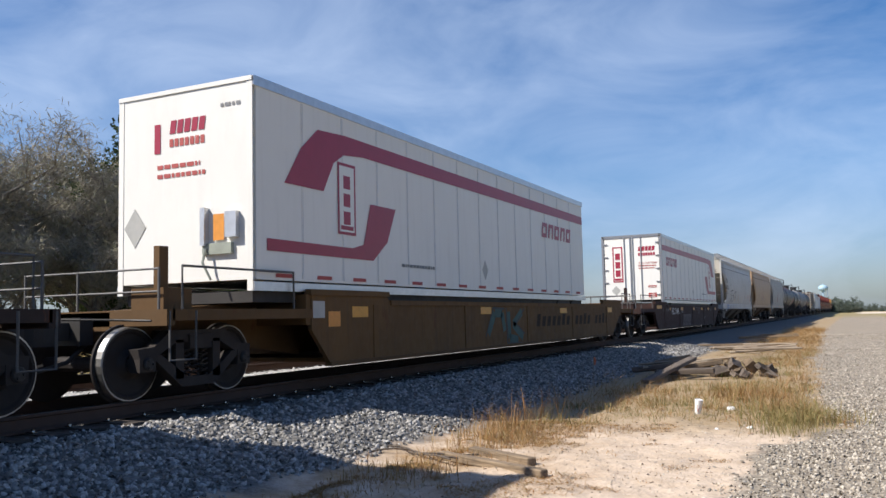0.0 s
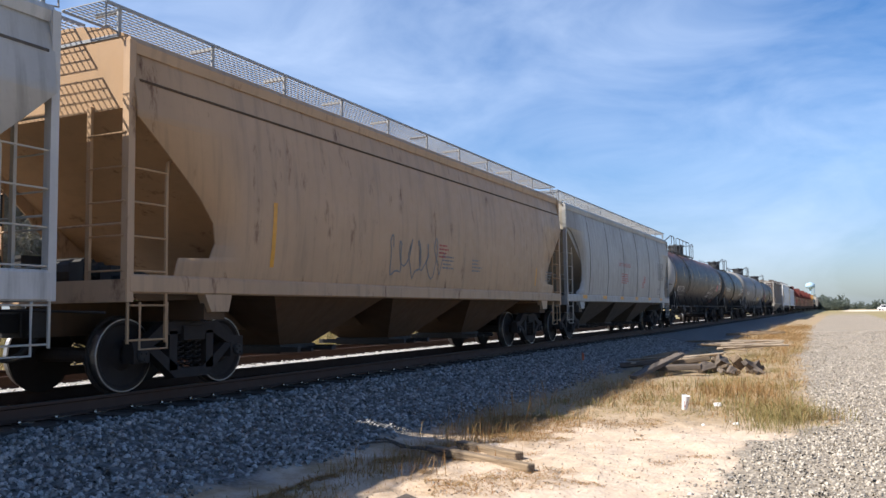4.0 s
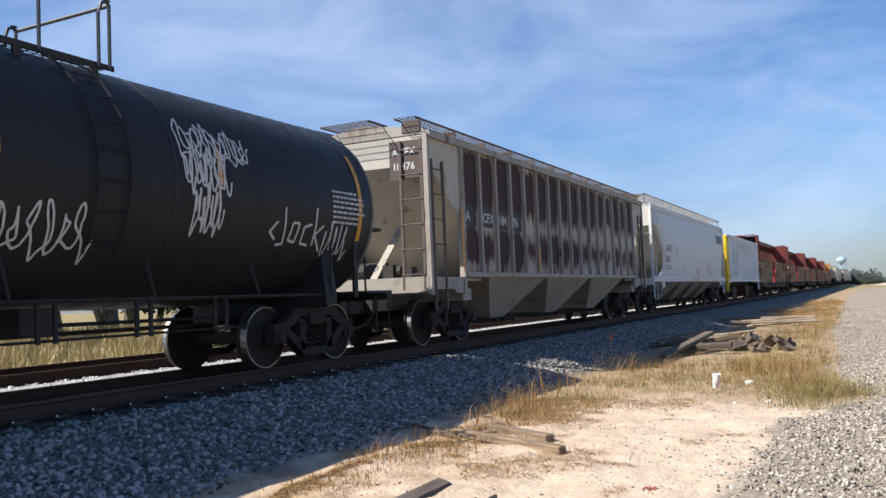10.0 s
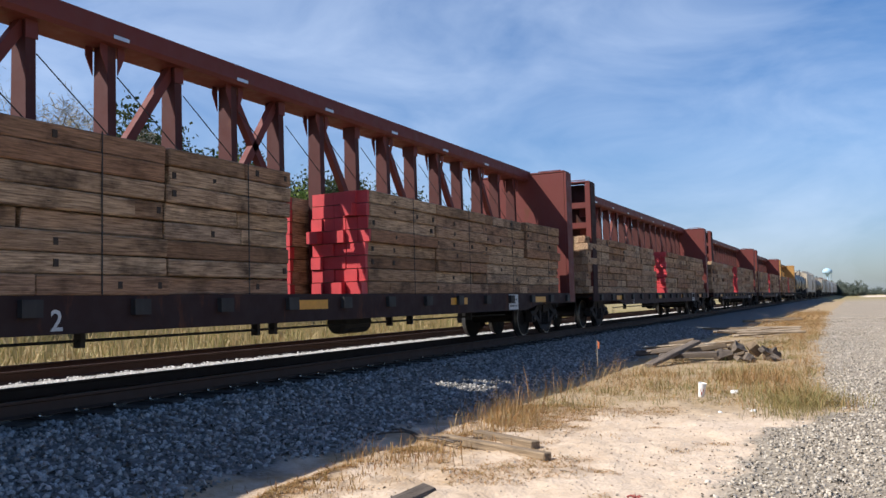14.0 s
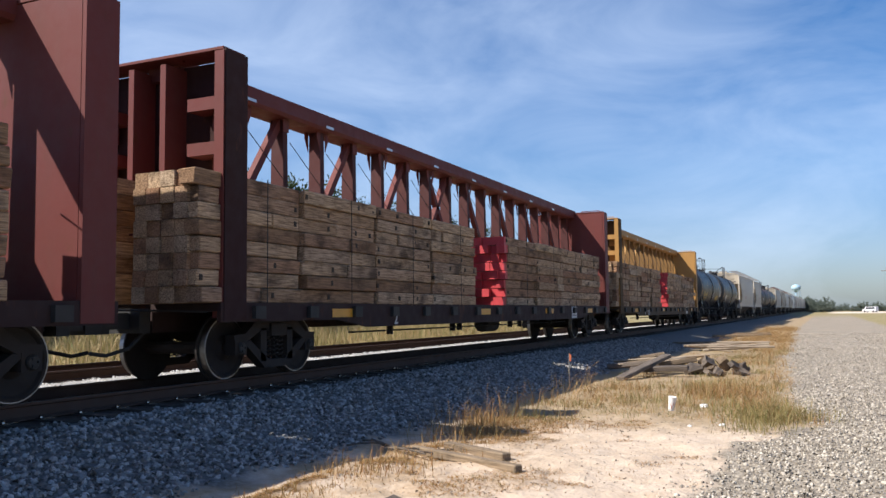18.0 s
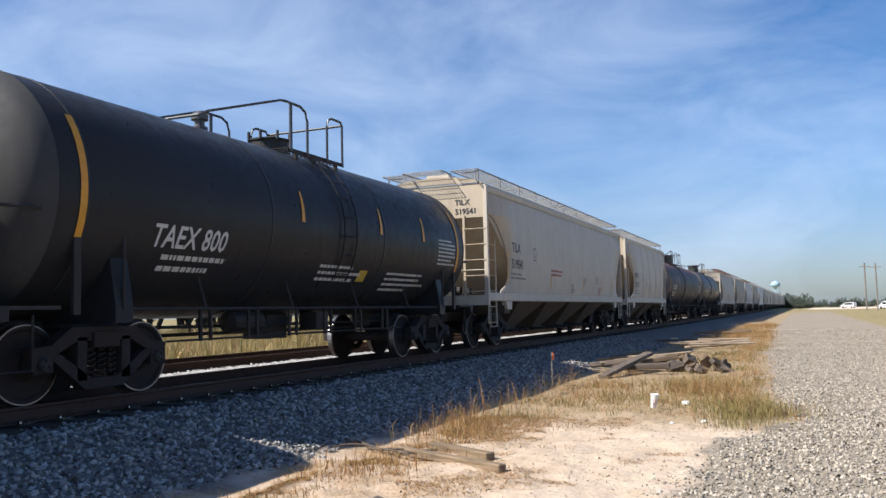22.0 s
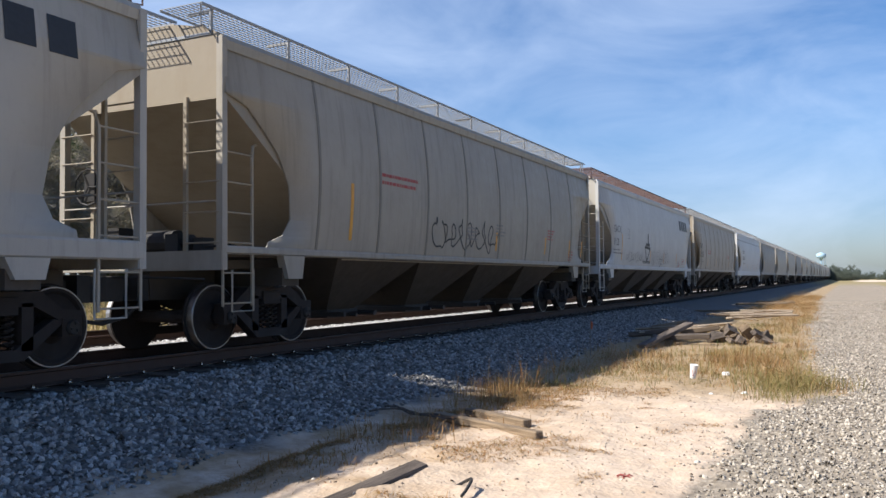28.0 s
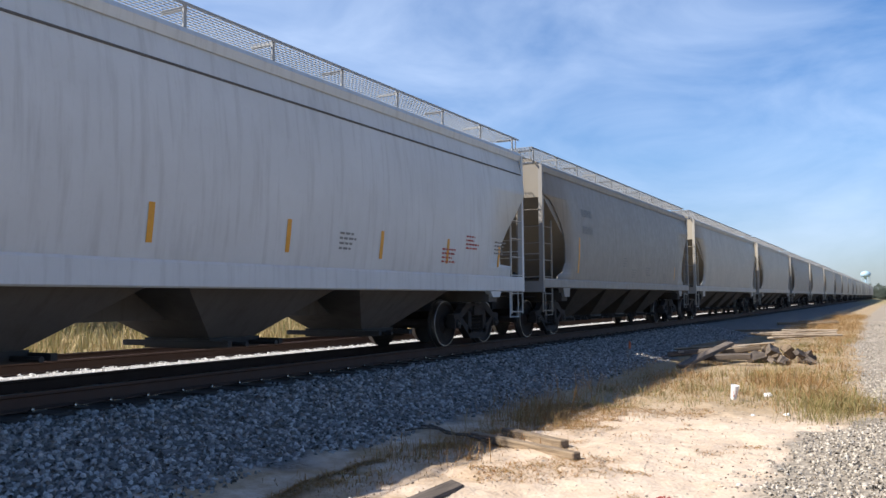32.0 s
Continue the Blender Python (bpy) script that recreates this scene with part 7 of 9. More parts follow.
lettering("212494", -4.23, 2.13, 0.36, WHITE_INK, c, on, 1.1)
patches(bar_lines(-5.2, 1.98, 2.2, 0.3, 2, 2) + bar_lines(-0.8, 1.85, 1.0, 0.3, 4, 3) + bar_lines(1.6, 1.8, 0.9, 0.4, 4, 5), GREY_INK, c, on)
patches([(3.0, 2.02, 3.75, 2.28)], YELLOW_INK, c, on, "placard"), patches(bar_lines(4.95, 2.5, 0.85, 0.6, 7, 4, 0.95), WHITE_INK, c, on)
lettering("SR 13449", 3.85, 2.2, 0.17, WHITE_INK, c, on), lettering("SR 13450", 3.85, 2.03, 0.17, WHITE_INK, c, on)
patches([(-0.2, 1.58, 0.2, 1.85)], YELLOW_INK, c, on, "placard")

RUST_WALK = (0.17, 0.11, 0.10)
c, L, on = hopper("white covered hopper with dark roof walk", 441.5, 458.9, 4.08, (0.43, 0.405, 0.36), 4, 0.14, 0.4, 0.6, walk_col=RUST_WALK, key="h_white_b")
hopper_marks(c, L, on, 4.08, "GACX", "7416", [-7.4, 1.6], mu=2.05)
patches([(5.9 + 0.5 * k, 3.3, 6.25 + 0.5 * k, 3.7) for k in range(4)], BLACK_INK, c, on, "painted_emblem", 4)
scrawl(-1.5, 1.4, 2.8, 0.7, GREY_INK, c, on, 41, 7, 0.05)
add(c, 441.5, 458.9)
c, L, on = hopper("pale covered hopper with black graffiti loops", 460.3, 477.2, 4.12, (0.36, 0.325, 0.27), 4, 0.14, 0.5, 0.6, seams=8, key="h_beige_b", sill=1.31)
hopper_marks(c, L, on, 4.12, "", "", [-5.5, 0.7, 4.1, 6.2, 7.4], plate=False, red=(-4.5, 2.8))
scrawl(-2.5, 1.55, 3.2, 0.65, BLACK_INK, c, on, 42, 8, 0.035)
add(c, 460.3, 477.2)
c, L, on = hopper("white covered hopper with black sprayed drawing", 478.4, 495.6, 4.10, (0.53, 0.525, 0.505), 4, 0.14, 0.35, 0.4, walk_col=RUST_WALK, key="h_white_c", sill=1.27)
hopper_marks(c, L, on, 4.10, "GACX", "", [-5.9, -1.2, 1.5, 4.4, 6.9], ink=GREY_INK)
lettering("8128", -7.0, 2.10, 0.36, GREY_INK, c, on)
patches([(5.4 + 0.52 * k, 3.2, 5.78 + 0.52 * k, 3.66) for k in range(4)], BLACK_INK, c, on, "painted_emblem", 4)
patches([((-2.25, 2.12), (-1.22, 2.08), (-1.22, 2.18), (-2.25, 2.22)), ((-2.2, 2.1), (-2.08, 2.1), (-1.70, 1.58), (-1.82, 1.58)), ((-1.70, 1.58), (-1.82, 1.58), (-1.38, 2.1), (-1.26, 2.1)), (-1.74, 2.2, -1.58, 2.7), (-2.05, 2.22, -1.35, 2.33)], BLACK_INK, c, on, "graffiti", 4)
patches([(-2.45 + 0.2 * k, 1.53, -2.32 + 0.2 * k, 1.64) for k in range(7)], BLACK_INK, c, on, "graffiti")
scrawl(-0.95, 1.42, 1.9, 0.75, BLACK_INK, c, on, 43, 5, 0.018), scrawl(1.2, 1.5, 1.5, 0.65, BLACK_INK, c, on, 46, 5, 0.018), scrawl(-5.2, 1.55, 2.8, 0.4, GREY_INK, c, on, 44, 8, 0.025)
add(c, 478.4, 495.6)
c, L, on = hopper("beige covered hopper with clear black number", 496.8, 513.95, 4.12, (0.40, 0.355, 0.295), 4, 0.14, 0.4, 0.55, seams=9, key="h_beige_c", sill=1.31)
hopper_marks(c, L, on, 4.12, "TILX", "519535", [-7.25, -4.4, -1.2, 1.6, 4.5, 7.4], mu=1.45, ms=0.40)
for u, v in ((-4.4, 2.42), (3.6, 2.30)):
    lettering("OPEN HATCH COVERS", u, v, 0.12, RED_INK, c, on)
    patches(bar_lines(u - 0.05, v - 0.06, 1.35, 0.12, 1, 8, 0.95), RED_INK, c, on)
add(c, 496.8, 513.95)
c, L, on = hopper("light blue-grey covered hopper", 515.4, 531.95, 4.12, (0.58, 0.595, 0.60), 3, 0.16, 0.3, 0.45, key="h_bluegrey", cut=CUT_SLANT, sill=1.10)
hopper_marks(c, L, on, 4.12, "FURX", "851028", [-7.2, -4.9, -2.45, -0.05, 2.3, 4.55, 6.8], mu=2.6, mz=2.72, plate=False)
add(c, 515.4, 531.95)
c, L, on = hopper("dusty grey covered hopper", 533.2, 548.8, 4.08, DULL_H, 4, 0.14, 0.5, 0.5, key="h_dull", far=True)
hopper_marks(c, L, on, 4.08, "", "", [-5.5, 5.2], plate=False)
patches(bar_lines(-5.2, 3.3, 1.2, 0.9, 2, 3), GREY_INK, c, on)
dull = add(c, 533.2, 548.8)
c, L, on = hopper("pale covered hopper far down the train", 550.3, 567.0, 4.12, (0.42, 0.39, 0.34), 4, 0.14, 0.45, 0.4, key="h_beige_d", far=True)
pale = add(c, 550.3, 567.0)
FAR_FROM = len(WHEELSETS)
u = 568.4
for k in range(16):
    src, l = (dull, 15.6) if k % 3 == 1 else (pale, 16.7)
    add(copy_thing(src, Matrix()), u, u + l)
    u += l + 1.4

# ---- ground: one sheet to the horizon, with the ballast bank, a sand patch and a gravel drive ----
def drive_edge(y):
    """Where the gravel drive begins beside the sand and the grass strip."""
    return float(np.interp(y, (0, 7, 10.6, 11.6, 12.6, 14, 17, 31, 71, 220), (7.85, 7.8, 7.82, 8.35, 8.62, 8.45, 8.1, 7.5, 6.7, 6.5))) + 0.16 * noise.noise((y * 0.7, 3.0, 0)) + 0.08 * noise.noise((y * 2.7, 5.0, 0))


def ground_z(x, y):
    if x > 1.75:
        z = -0.22 - 0.44 * min(1.0, (x - 1.75) / 2.1)
    elif x > -6.4:
        z = -0.22 if x > 1.2 else -0.125 if -2.75 < x < -1.45 else -0.205
    else:
        z = -0.205 - 0.5 * min(1.0, (-6.4 - x) / 1.8)
    if 3.9 < x < 8.3 and 4 < y < 16:       # trodden sand: shallow hollows, prints and crumbs
        k = min(1.0, (x - 3.9) * 3, (8.3 - x) * 3)
        z += k * (0.035 * noise.noise((x * 1.5, y * 1.5, 1.3)) + 0.022 * noise.noise((x * 4.2, y * 4.2, 7.1)) + 0.011 * noise.noise((x * 11, y * 11, 2.6)))
    if x > 3.6 or x < -8:
        z += 0.035 * noise.noise((x * 0.45, y * 0.45, 0.3)) + 0.012 * noise.noise((x * 2.3, y * 2.3, 4))
    return z


def graded(a, b, fine, out):
    v = list(np.arange(a, b + 1e-6, fine))
    s, k = fine, b
    while k < out:
        s *= 1.25
        k += s
        v.append(k)
    return v


gx = graded(-12, 14, 0.25, 2600) + list(np.arange(4.0, 8.4, 0.055))
gx = sorted(set([-x for x in graded(12, 13, 0.4, 2600)] + [round(x, 3) for x in gx]))
gy = graded(0, 30, 0.25, 3200) + list(np.arange(4.6, 14.0, 0.065))
gy = sorted(set([-y for y in graded(0.5, 8, 0.5, 300)] + [round(float(y), 3) for y in gy]))
verts = [(x, y, ground_z(x, y)) for y in gy for x in gx]
nx = len(gx)
faces = [(j * nx + i, j * nx + i + 1, (j + 1) * nx + i + 1, (j + 1) * nx + i) for j in range(len(gy) - 1) for i in range(nx - 1)]


def ground_mat():
    m, nt, bs = base_mat("ground")
    tc = nt.nodes.new("ShaderNodeTexCoord")
    co = tc.outputs["Object"]
    sep = nt.nodes.new("ShaderNodeSeparateXYZ")
    wob = node(nt, "ShaderNodeTexNoise", Scale=0.9, Detail=5)
    nt.links.new(co, wob.inputs["Vector"])
    off = nt.nodes.new("ShaderNodeVectorMath")
    off.operation = "MULTIPLY_ADD"
    off.inputs[1].default_value, off.inputs[2].default_value = (1.3, 1.6, 0), (-0.65, -0.8, 0)
    nt.links.new(wob.outputs["Color"], off.inputs[0])
    sm = nt.nodes.new("ShaderNodeVectorMath")
    nt.links.new(off.outputs["Vector"], sm.inputs[0]), nt.links.new(co, sm.inputs[1])
    nt.links.new(sm.outputs["Vector"], sep.inputs["Vector"])
    X, Y = sep.outputs["X"], sep.outputs["Y"]

    def step(v, a, b, lo=0.0, hi=1.0):
        r = node(nt, "ShaderNodeMapRange", From_Min=a, From_Max=b, To_Min=lo, To_Max=hi)
        nt.links.new(v, r.inputs["Value"])
        return r.outputs["Result"]

    def plus(a, b):
        n = nt.nodes.new("ShaderNodeMath")
        nt.links.new(a, n.inputs[0]), nt.links.new(b, n.inputs[1])
        return n.outputs["Value"]

    def mul(a, b):
        n = nt.nodes.new("ShaderNodeMath")
        n.operation = "MULTIPLY"
        nt.links.new(a, n.inputs[0]), nt.links.new(b, n.inputs[1])
        return n.outputs["Value"]
    fine = noise_fac(nt, co, 9, 0.3, 0.7, 8)
    big = noise_fac(nt, co, 0.6, 0.35, 0.7, 6)
    vor = node(nt, "ShaderNodeTexVoronoi", Scale=26.0)
    nt.links.new(co, vor.inputs["Vector"])
    # the drive's edge bulges round the grass and draws in with distance
    shift = plus(plus(step(Y, 10.6, 12.6, -0.8, -1.6), step(Y, 12.6, 17, 0, 0.5)), plus(step(Y, 17, 31, 0, 0.6), step(Y, 31, 71, 0, 0.8)))
    XD = plus(X, shift)                                              # 7.0 at the drive's edge
    sand = mixc(nt, fine, (0.62, 0.50, 0.39), (0.49, 0.385, 0.29))
    sand = mixc(nt, noise_fac(nt, co, 2.6, 0.46, 0.66, 8, top=0.6), sand, (0.43, 0.32, 0.225))
    sand = mixc(nt, noise_fac(nt, co, 38, 0.60, 0.72, 4, top=0.55), sand, (0.26, 0.19, 0.13))
    sand = mixc(nt, mul(big, step(X, 4.0, 7.0, 0.45, 0.3)), sand, (0.42, 0.31, 0.21))
    soil = mixc(nt, fine, (0.40, 0.30, 0.19), (0.25, 0.18, 0.10))
    field = mixc(nt, big, (0.25, 0.205, 0.095), (0.14, 0.14, 0.055))
    field = mixc(nt, fine, field, (0.33, 0.255, 0.135))
    drive = mixc(nt, vor.outputs["Color"], (0.15, 0.125, 0.095), (0.40, 0.345, 0.275))
    drive = mixc(nt, noise_fac(nt, co, 14, 0.5, 0.68, 6, top=0.6), drive, (0.13, 0.112, 0.09))
    drive = mixc(nt, mul(big, step(Y, 14, 60, 0.1, 0.6)), drive, (0.36, 0.285, 0.21))
    bal = mixc(nt, vor.outputs["Color"], (0.07, 0.066, 0.061), (0.21, 0.20, 0.187))
    bed = mixc(nt, fine, (0.05, 0.038, 0.030), (0.085, 0.066, 0.052))
    litter = mixc(nt, fine, (0.42, 0.29, 0.165), (0.26, 0.17, 0.09))
    sand = mixc(nt, mul(noise_fac(nt, co, 1.7, 0.40, 0.60, 7), step(X, 6.1, 4.9, 0.0, 0.85)), sand, litter)   # dead grass lying on the sand
    c = mixc(nt, step(Y, 11.0, 13.0), sand, soil)                    # sand in front of the grass strip
    c = mixc(nt, step(XD, 6.95, 7.1), c, drive)                      # the drive
    c = mixc(nt, step(X, 13.2, 14.0), c, field)                      # field beyond the drive
    c = mixc(nt, step(X, 3.85, 3.5), c, bal)                         # ballast bank
    clear = nt.nodes.new("ShaderNodeSeparateXYZ")
    nt.links.new(co, clear.inputs["Vector"])
    c = mixc(nt, step(clear.outputs["X"], 1.34, 1.28), c, bed)       # darker brown bed between the ties
    c = mixc(nt, step(clear.outputs["X"], -1.5, -1.7), c, (0.34, 0.325, 0.305))     # sunlight on the strip between the two tracks, put into the colour
    c = mixc(nt, step(clear.outputs["X"], -3.0, -3.3), c, bed)
    c = mixc(nt, step(X, -7.3, -7.8), c, field)                      # beyond the tracks
    far = step(Y, 150, 230)
    c = mixc(nt, far, c, field)
    c = mixc(nt, mul(mul(step(Y, 270, 290), step(Y, 400, 380)), step(X, 9, 12)), c, (0.62, 0.52, 0.42))
    nt.links.new(c, bs.inputs["Base Color"])
    bs.inputs["Roughness"].default_value = 0.95
    bs.inputs["Specular IOR Level"].default_value = 0.2
    hgt = mixc(nt, 0.75, vor.outputs["Distance"], noise_fac(nt, co, 3.5, 0.2, 0.8, 8))
    bump(nt, bs, hgt, 0.8, 0.035)
    return m


me = bpy.data.meshes.new("ground")
me.from_pydata(verts, [], faces)
me.materials.append(ground_mat())
for p in me.polygons:
    p.use_smooth = True
tagged(new("ground", me), "flat sandy ground with a grey ballast bank and gravel drive", "ground", kind="structure")

# ---- tracks ----
TIE_WOOD = wood_mat("track_tie_wood", (0.048, 0.037, 0.030), (0.09, 0.07, 0.056))
RAIL_TOP = plain("rail_top_steel", (0.10, 0.09, 0.085), 0.6, 0.4, 4, 0.6)


def railway(x, label, polished):
    tk = thing("railway_track", label, "railway track", kind="structure")
    for s in (-0.755, 0.755):
        bm = B()
        c = x + s
        prism(bm, [(c - 0.075, -0.185), (c + 0.075, -0.185), (c + 0.075, -0.172), (c + 0.012, -0.150), (c + 0.009, -0.045), (c + 0.036, -0.03), (c + 0.036, -0.003), (c - 0.036, -0.003),
                   (c - 0.036, -0.03), (c - 0.009, -0.045), (c - 0.012, -0.150), (c - 0.075, -0.172)], "y", -60, 900)
        rail = part("rail", bm, RAIL_STEEL, tk, "rusty steel rail")
        bm = B()
        box(bm, c - 0.026, c + 0.032, -60, 900, -0.0028, 0.0)
        part("rail_head", bm, RAIL_TOP if polished else RAIL_STEEL, rail)
    tie = shared("tie", lambda: to_mesh(box(B(), -1.3, 1.3, -0.115, 0.115, -0.34, -0.187), TIE_WOOD))
    plate = shared("tie_plate", lambda: to_mesh(box(box(box(B(), -0.17, 0.17, -0.09, 0.09, -0.187, -0.170), 0.09, 0.115, -0.06, -0.03, -0.17, -0.145), -0.115, -0.09, 0.03, 0.06, -0.17, -0.145), plain("tie_plate_steel", (0.50, 0.48, 0.46), 0.16, 0.3, 12, 1.0)))
    n0 = -8 if polished else 4
    for i in range(n0, 110 if polished else 60):
        y = 0.52 * i
        t = part("tie", tie, None, tk, "", (x + 0.02 * math.sin(i * 2.7), y + 0.03 * math.sin(i * 1.3), 0.004 * math.sin(i * 3.1)))
        if polished:
            for s in (-0.755, 0.755):
                part("tie_plate", plate, None, t, "", (s, 0, 0))
    bm = B()
    for i in range(110 if polished else 60, 420):
        box(bm, x - 1.3, x + 1.3, 0.52 * i - 0.115, 0.52 * i + 0.115, -0.30, -0.187)
    tagged(part("far_ties", bm, TIE_WOOD, tk), kind="stuff")


railway(0.0, "main railway track with dark rails and oily ties", True)
railway(-4.15, "second railway track beyond the train", False)


# ---- loose stones ----
ICO_V = np.array([(0, 0, 1), (0.894, 0, 0.447), (0.276, 0.851, 0.447), (-0.724, 0.526, 0.447), (-0.724, -0.526, 0.447), (0.276, -0.851, 0.447),
                  (0.724, 0.526, -0.447), (-0.276, 0.851, -0.447), (-0.894, 0, -0.447), (-0.276, -0.851, -0.447), (0.724, -0.526, -0.447), (0, 0, -1)])
ICO_F = [(0, 1, 2), (0, 2, 3), (0, 3, 4), (0, 4, 5), (0, 5, 1), (1, 6, 2), (2, 7, 3), (3, 8, 4), (4, 9, 5), (5, 10, 1), (6, 7, 2), (7, 8, 3), (8, 9, 4), (9, 10, 5), (10, 6, 1)]


def stones(name, label, places, sizes, mat, seed):
    """Angular stones half sunk in the ground, joined in one mesh."""
    rng = np.random.default_rng(seed)
    n = len(places)
    q = rng.normal(size=(n, 4))
    q /= np.linalg.norm(q, axis=1)[:, None]
    w, x, y, z = q.T
    R = np.stack([1 - 2 * (y * y + z * z), 2 * (x * y - z * w), 2 * (x * z + y * w), 2 * (x * y + z * w), 1 - 2 * (x * x + z * z), 2 * (y * z - x * w),
                  2 * (x * z - y * w), 2 * (y * z + x * w), 1 - 2 * (x * x + y * y)], 1).reshape(n, 3, 3)
    V = ICO_V[None] * rng.uniform(0.62, 1.25, (n, 12, 1)) * rng.uniform(0.6, 1.2, (n, 1, 3))
    V = np.einsum("nij,nkj->nki", R, V) * np.asarray(sizes)[:, None, None]
    V += np.asarray(places)[:, None, :]
    F = (np.array(ICO_F)[None] + 12 * np.arange(n)[:, None, None]).reshape(-1)
    me = bpy.data.meshes.new(name)
    me.vertices.add(n * 12)
    me.vertices.foreach_set("co", V.reshape(-1))
    nf = n * len(ICO_F)
    me.loops.add(nf * 3), me.polygons.add(nf)
    me.loops.foreach_set("vertex_index", F)
    me.polygons.foreach_set("loop_start", np.arange(nf) * 3)
    me.update(calc_edges=True)
    me.materials.append(mat)
    return tagged(new(name, me), label, "stones", kind="stuff")


def scatter(n, x0, x1, y0, y1, seed, keep=None, near=1.0):
    """Random places, thinning out with distance."""
    rng = np.random.default_rng(seed)
    xs = rng.uniform(x0, x1, n)
    ys = y0 + (y1 - y0) * rng.uniform(0, 1, n) ** near
    return [(x, y, ground_z(x, y)) for x, y in zip(xs, ys) if keep is None or keep(x, y)]


BALLAST = stone_mat("ballast_stone", (0.085, 0.080, 0.073), (0.50, 0.473, 0.44))
rb = np.random.default_rng(1)
ry = random.Random(71)


def bank_stone(x, y):
    """Ballast lies on the bank, and reaches in between the tie ends."""
    inner = 1.36 if abs((y / 0.52 + 0.5) % 1.0 - 0.5) < 0.26 else 1.12
    return inner + 0.08 * ry.random() < x < 3.55 + 0.30 * noise.noise((y * 0.7, 0, 0)) + 0.22 * ry.random()


pl = scatter(33000, 1.1, 4.2, 1.0, 36, 5, bank_stone, 1.7)
stones("ballast_stones", "loose angular grey ballast stones on the track bank", pl, rb.uniform(0.020, 0.042, len(pl)), BALLAST, 2)
# same ballast as the bank; full sun is put into these stones' paler colour
pl = scatter(13000, -2.92, -1.5, 2, 60, 6, lambda x, y: x > -2.25 or abs((y / 0.52 + 0.5) % 1.0 - 0.5) > 0.27, 1.5)
stones("crib_stones", "pale ballast stones between the tracks, sunlight in their colour", [(x, y, z - 0.012) for x, y, z in pl], rb.uniform(0.018, 0.034, len(pl)), stone_mat("sunlit_ballast", (0.40, 0.385, 0.36), (0.76, 0.74, 0.70)), 3)
DRIVE = stone_mat("drive_stone", (0.20, 0.168, 0.13), (0.62, 0.55, 0.455))


def drive_stone(x, y):
    return x > drive_edge(y) + 0.4 * ry.random() ** 2 - 0.5 * ry.random() ** 5


pl = scatter(30000, 7.3, 11.4, 3.2, 17, 7, drive_stone, 1.25)
pl += [p for p in scatter(34000, 6.6, 13.0, 17, 60, 9, drive_stone, 1.5) if ry.random() < 0.8]
stones("drive_stones", "loose pale crushed stones of the drive", [(x, y, z + 0.004) for x, y, z in pl], rb.uniform(0.009, 0.026, len(pl)) * rb.uniform(0.7, 1.15, len(pl)), DRIVE, 4)
pl = scatter(2600, 4.2, 8.0, 4.8, 14, 8)
stones("sand_pebbles", "small pebbles lying on sand", pl, 0.003 + 0.014 * rb.uniform(0, 1, len(pl)) ** 3, DRIVE, 5)


DIRT = stone_mat("dirt_clod", (0.14, 0.10, 0.07), (0.36, 0.28, 0.21))
pl = scatter(420, 4.6, 7.8, 5, 13, 18)
stones("dirt_clods", "small brown clods and bark bits on sand", pl, rb.uniform(0.006, 0.024, len(pl)) * rb.uniform(0.5, 1.0, len(pl)), DIRT, 6)


# ---- grass ----
def blades(name, label, roots, heights, mat, seed, lean=0.35, width=0.010):
    """Curved blades of two segments each, joined."""
    rng = np.random.default_rng(seed)
    n = len(roots)
    P = np.asarray(roots)
    H = np.asarray(heights)
    a = rng.uniform(0, math.tau, n)
    ln = rng.normal(0, lean, n) * H
    d = np.stack([np.cos(a), np.sin(a), np.zeros(n)], 1)
    s = np.stack([-np.sin(a + rng.normal(0, 0.8, n)), np.cos(a), np.zeros(n)], 1) * (width * rng.uniform(0.5, 1.3, n))[:, None]
    up = np.array([0, 0, 1.0])
    mid = P + d * (ln * 0.35)[:, None] + up * (H * 0.6)[:, None]
    tip = P + d * ln[:, None] + up * (H * rng.uniform(0.8, 1.0, n))[:, None]
    V = np.stack([P - s, P + s, mid + s * 0.7, mid - s * 0.7, tip], 1)
    F, starts, totals = [], [], []
    idx = 5 * np.arange(n)
    L = np.stack([idx, idx + 1, idx + 2, idx + 3, idx + 3, idx + 2, idx + 4], 1).reshape(-1)
    me = bpy.data.meshes.new(name)
    me.vertices.add(5 * n)
    me.vertices.foreach_set("co", V.reshape(-1))
    me.loops.add(7 * n), me.polygons.add(2 * n)
    me.loops.foreach_set("vertex_index", L)
    me.polygons.foreach_set("loop_start", np.stack([7 * np.arange(n), 7 * np.arange(n) + 4], 1).reshape(-1))
    me.update(calc_edges=True)
    me.materials.append(mat)
    return tagged(new(name, me), label, "grass", kind="stuff")


DRY = blade_mat("dry_grass", ((0.30, 0.15, 0.058), (0.37, 0.215, 0.09), (0.22, 0.15, 0.055), (0.48, 0.33, 0.17)))
rg = np.random.default_rng(9)


def tufts(spots, per, spread, seed):
    r = np.random.default_rng(seed)
    out, hs = [], []
    for x, y, hgt, k in spots:
        n = int(per * k)
        for px, py in r.normal(0, spread, (n, 2)) * (1 + 0.4 * k):
            out.append((x + px, y + py, ground_z(x + px, y + py) - 0.01))
            hs.append(hgt * r.uniform(0.35, 1.1))
    return out, hs


def strip_left(y):
    """Edge of the grass strip towards the bank."""
    return float(np.interp(y, (9, 12, 20, 40, 80), (4.65, 4.25, 4.15, 4.3, 4.6))) + 0.25 * noise.noise((y * 0.5, 7, 0))


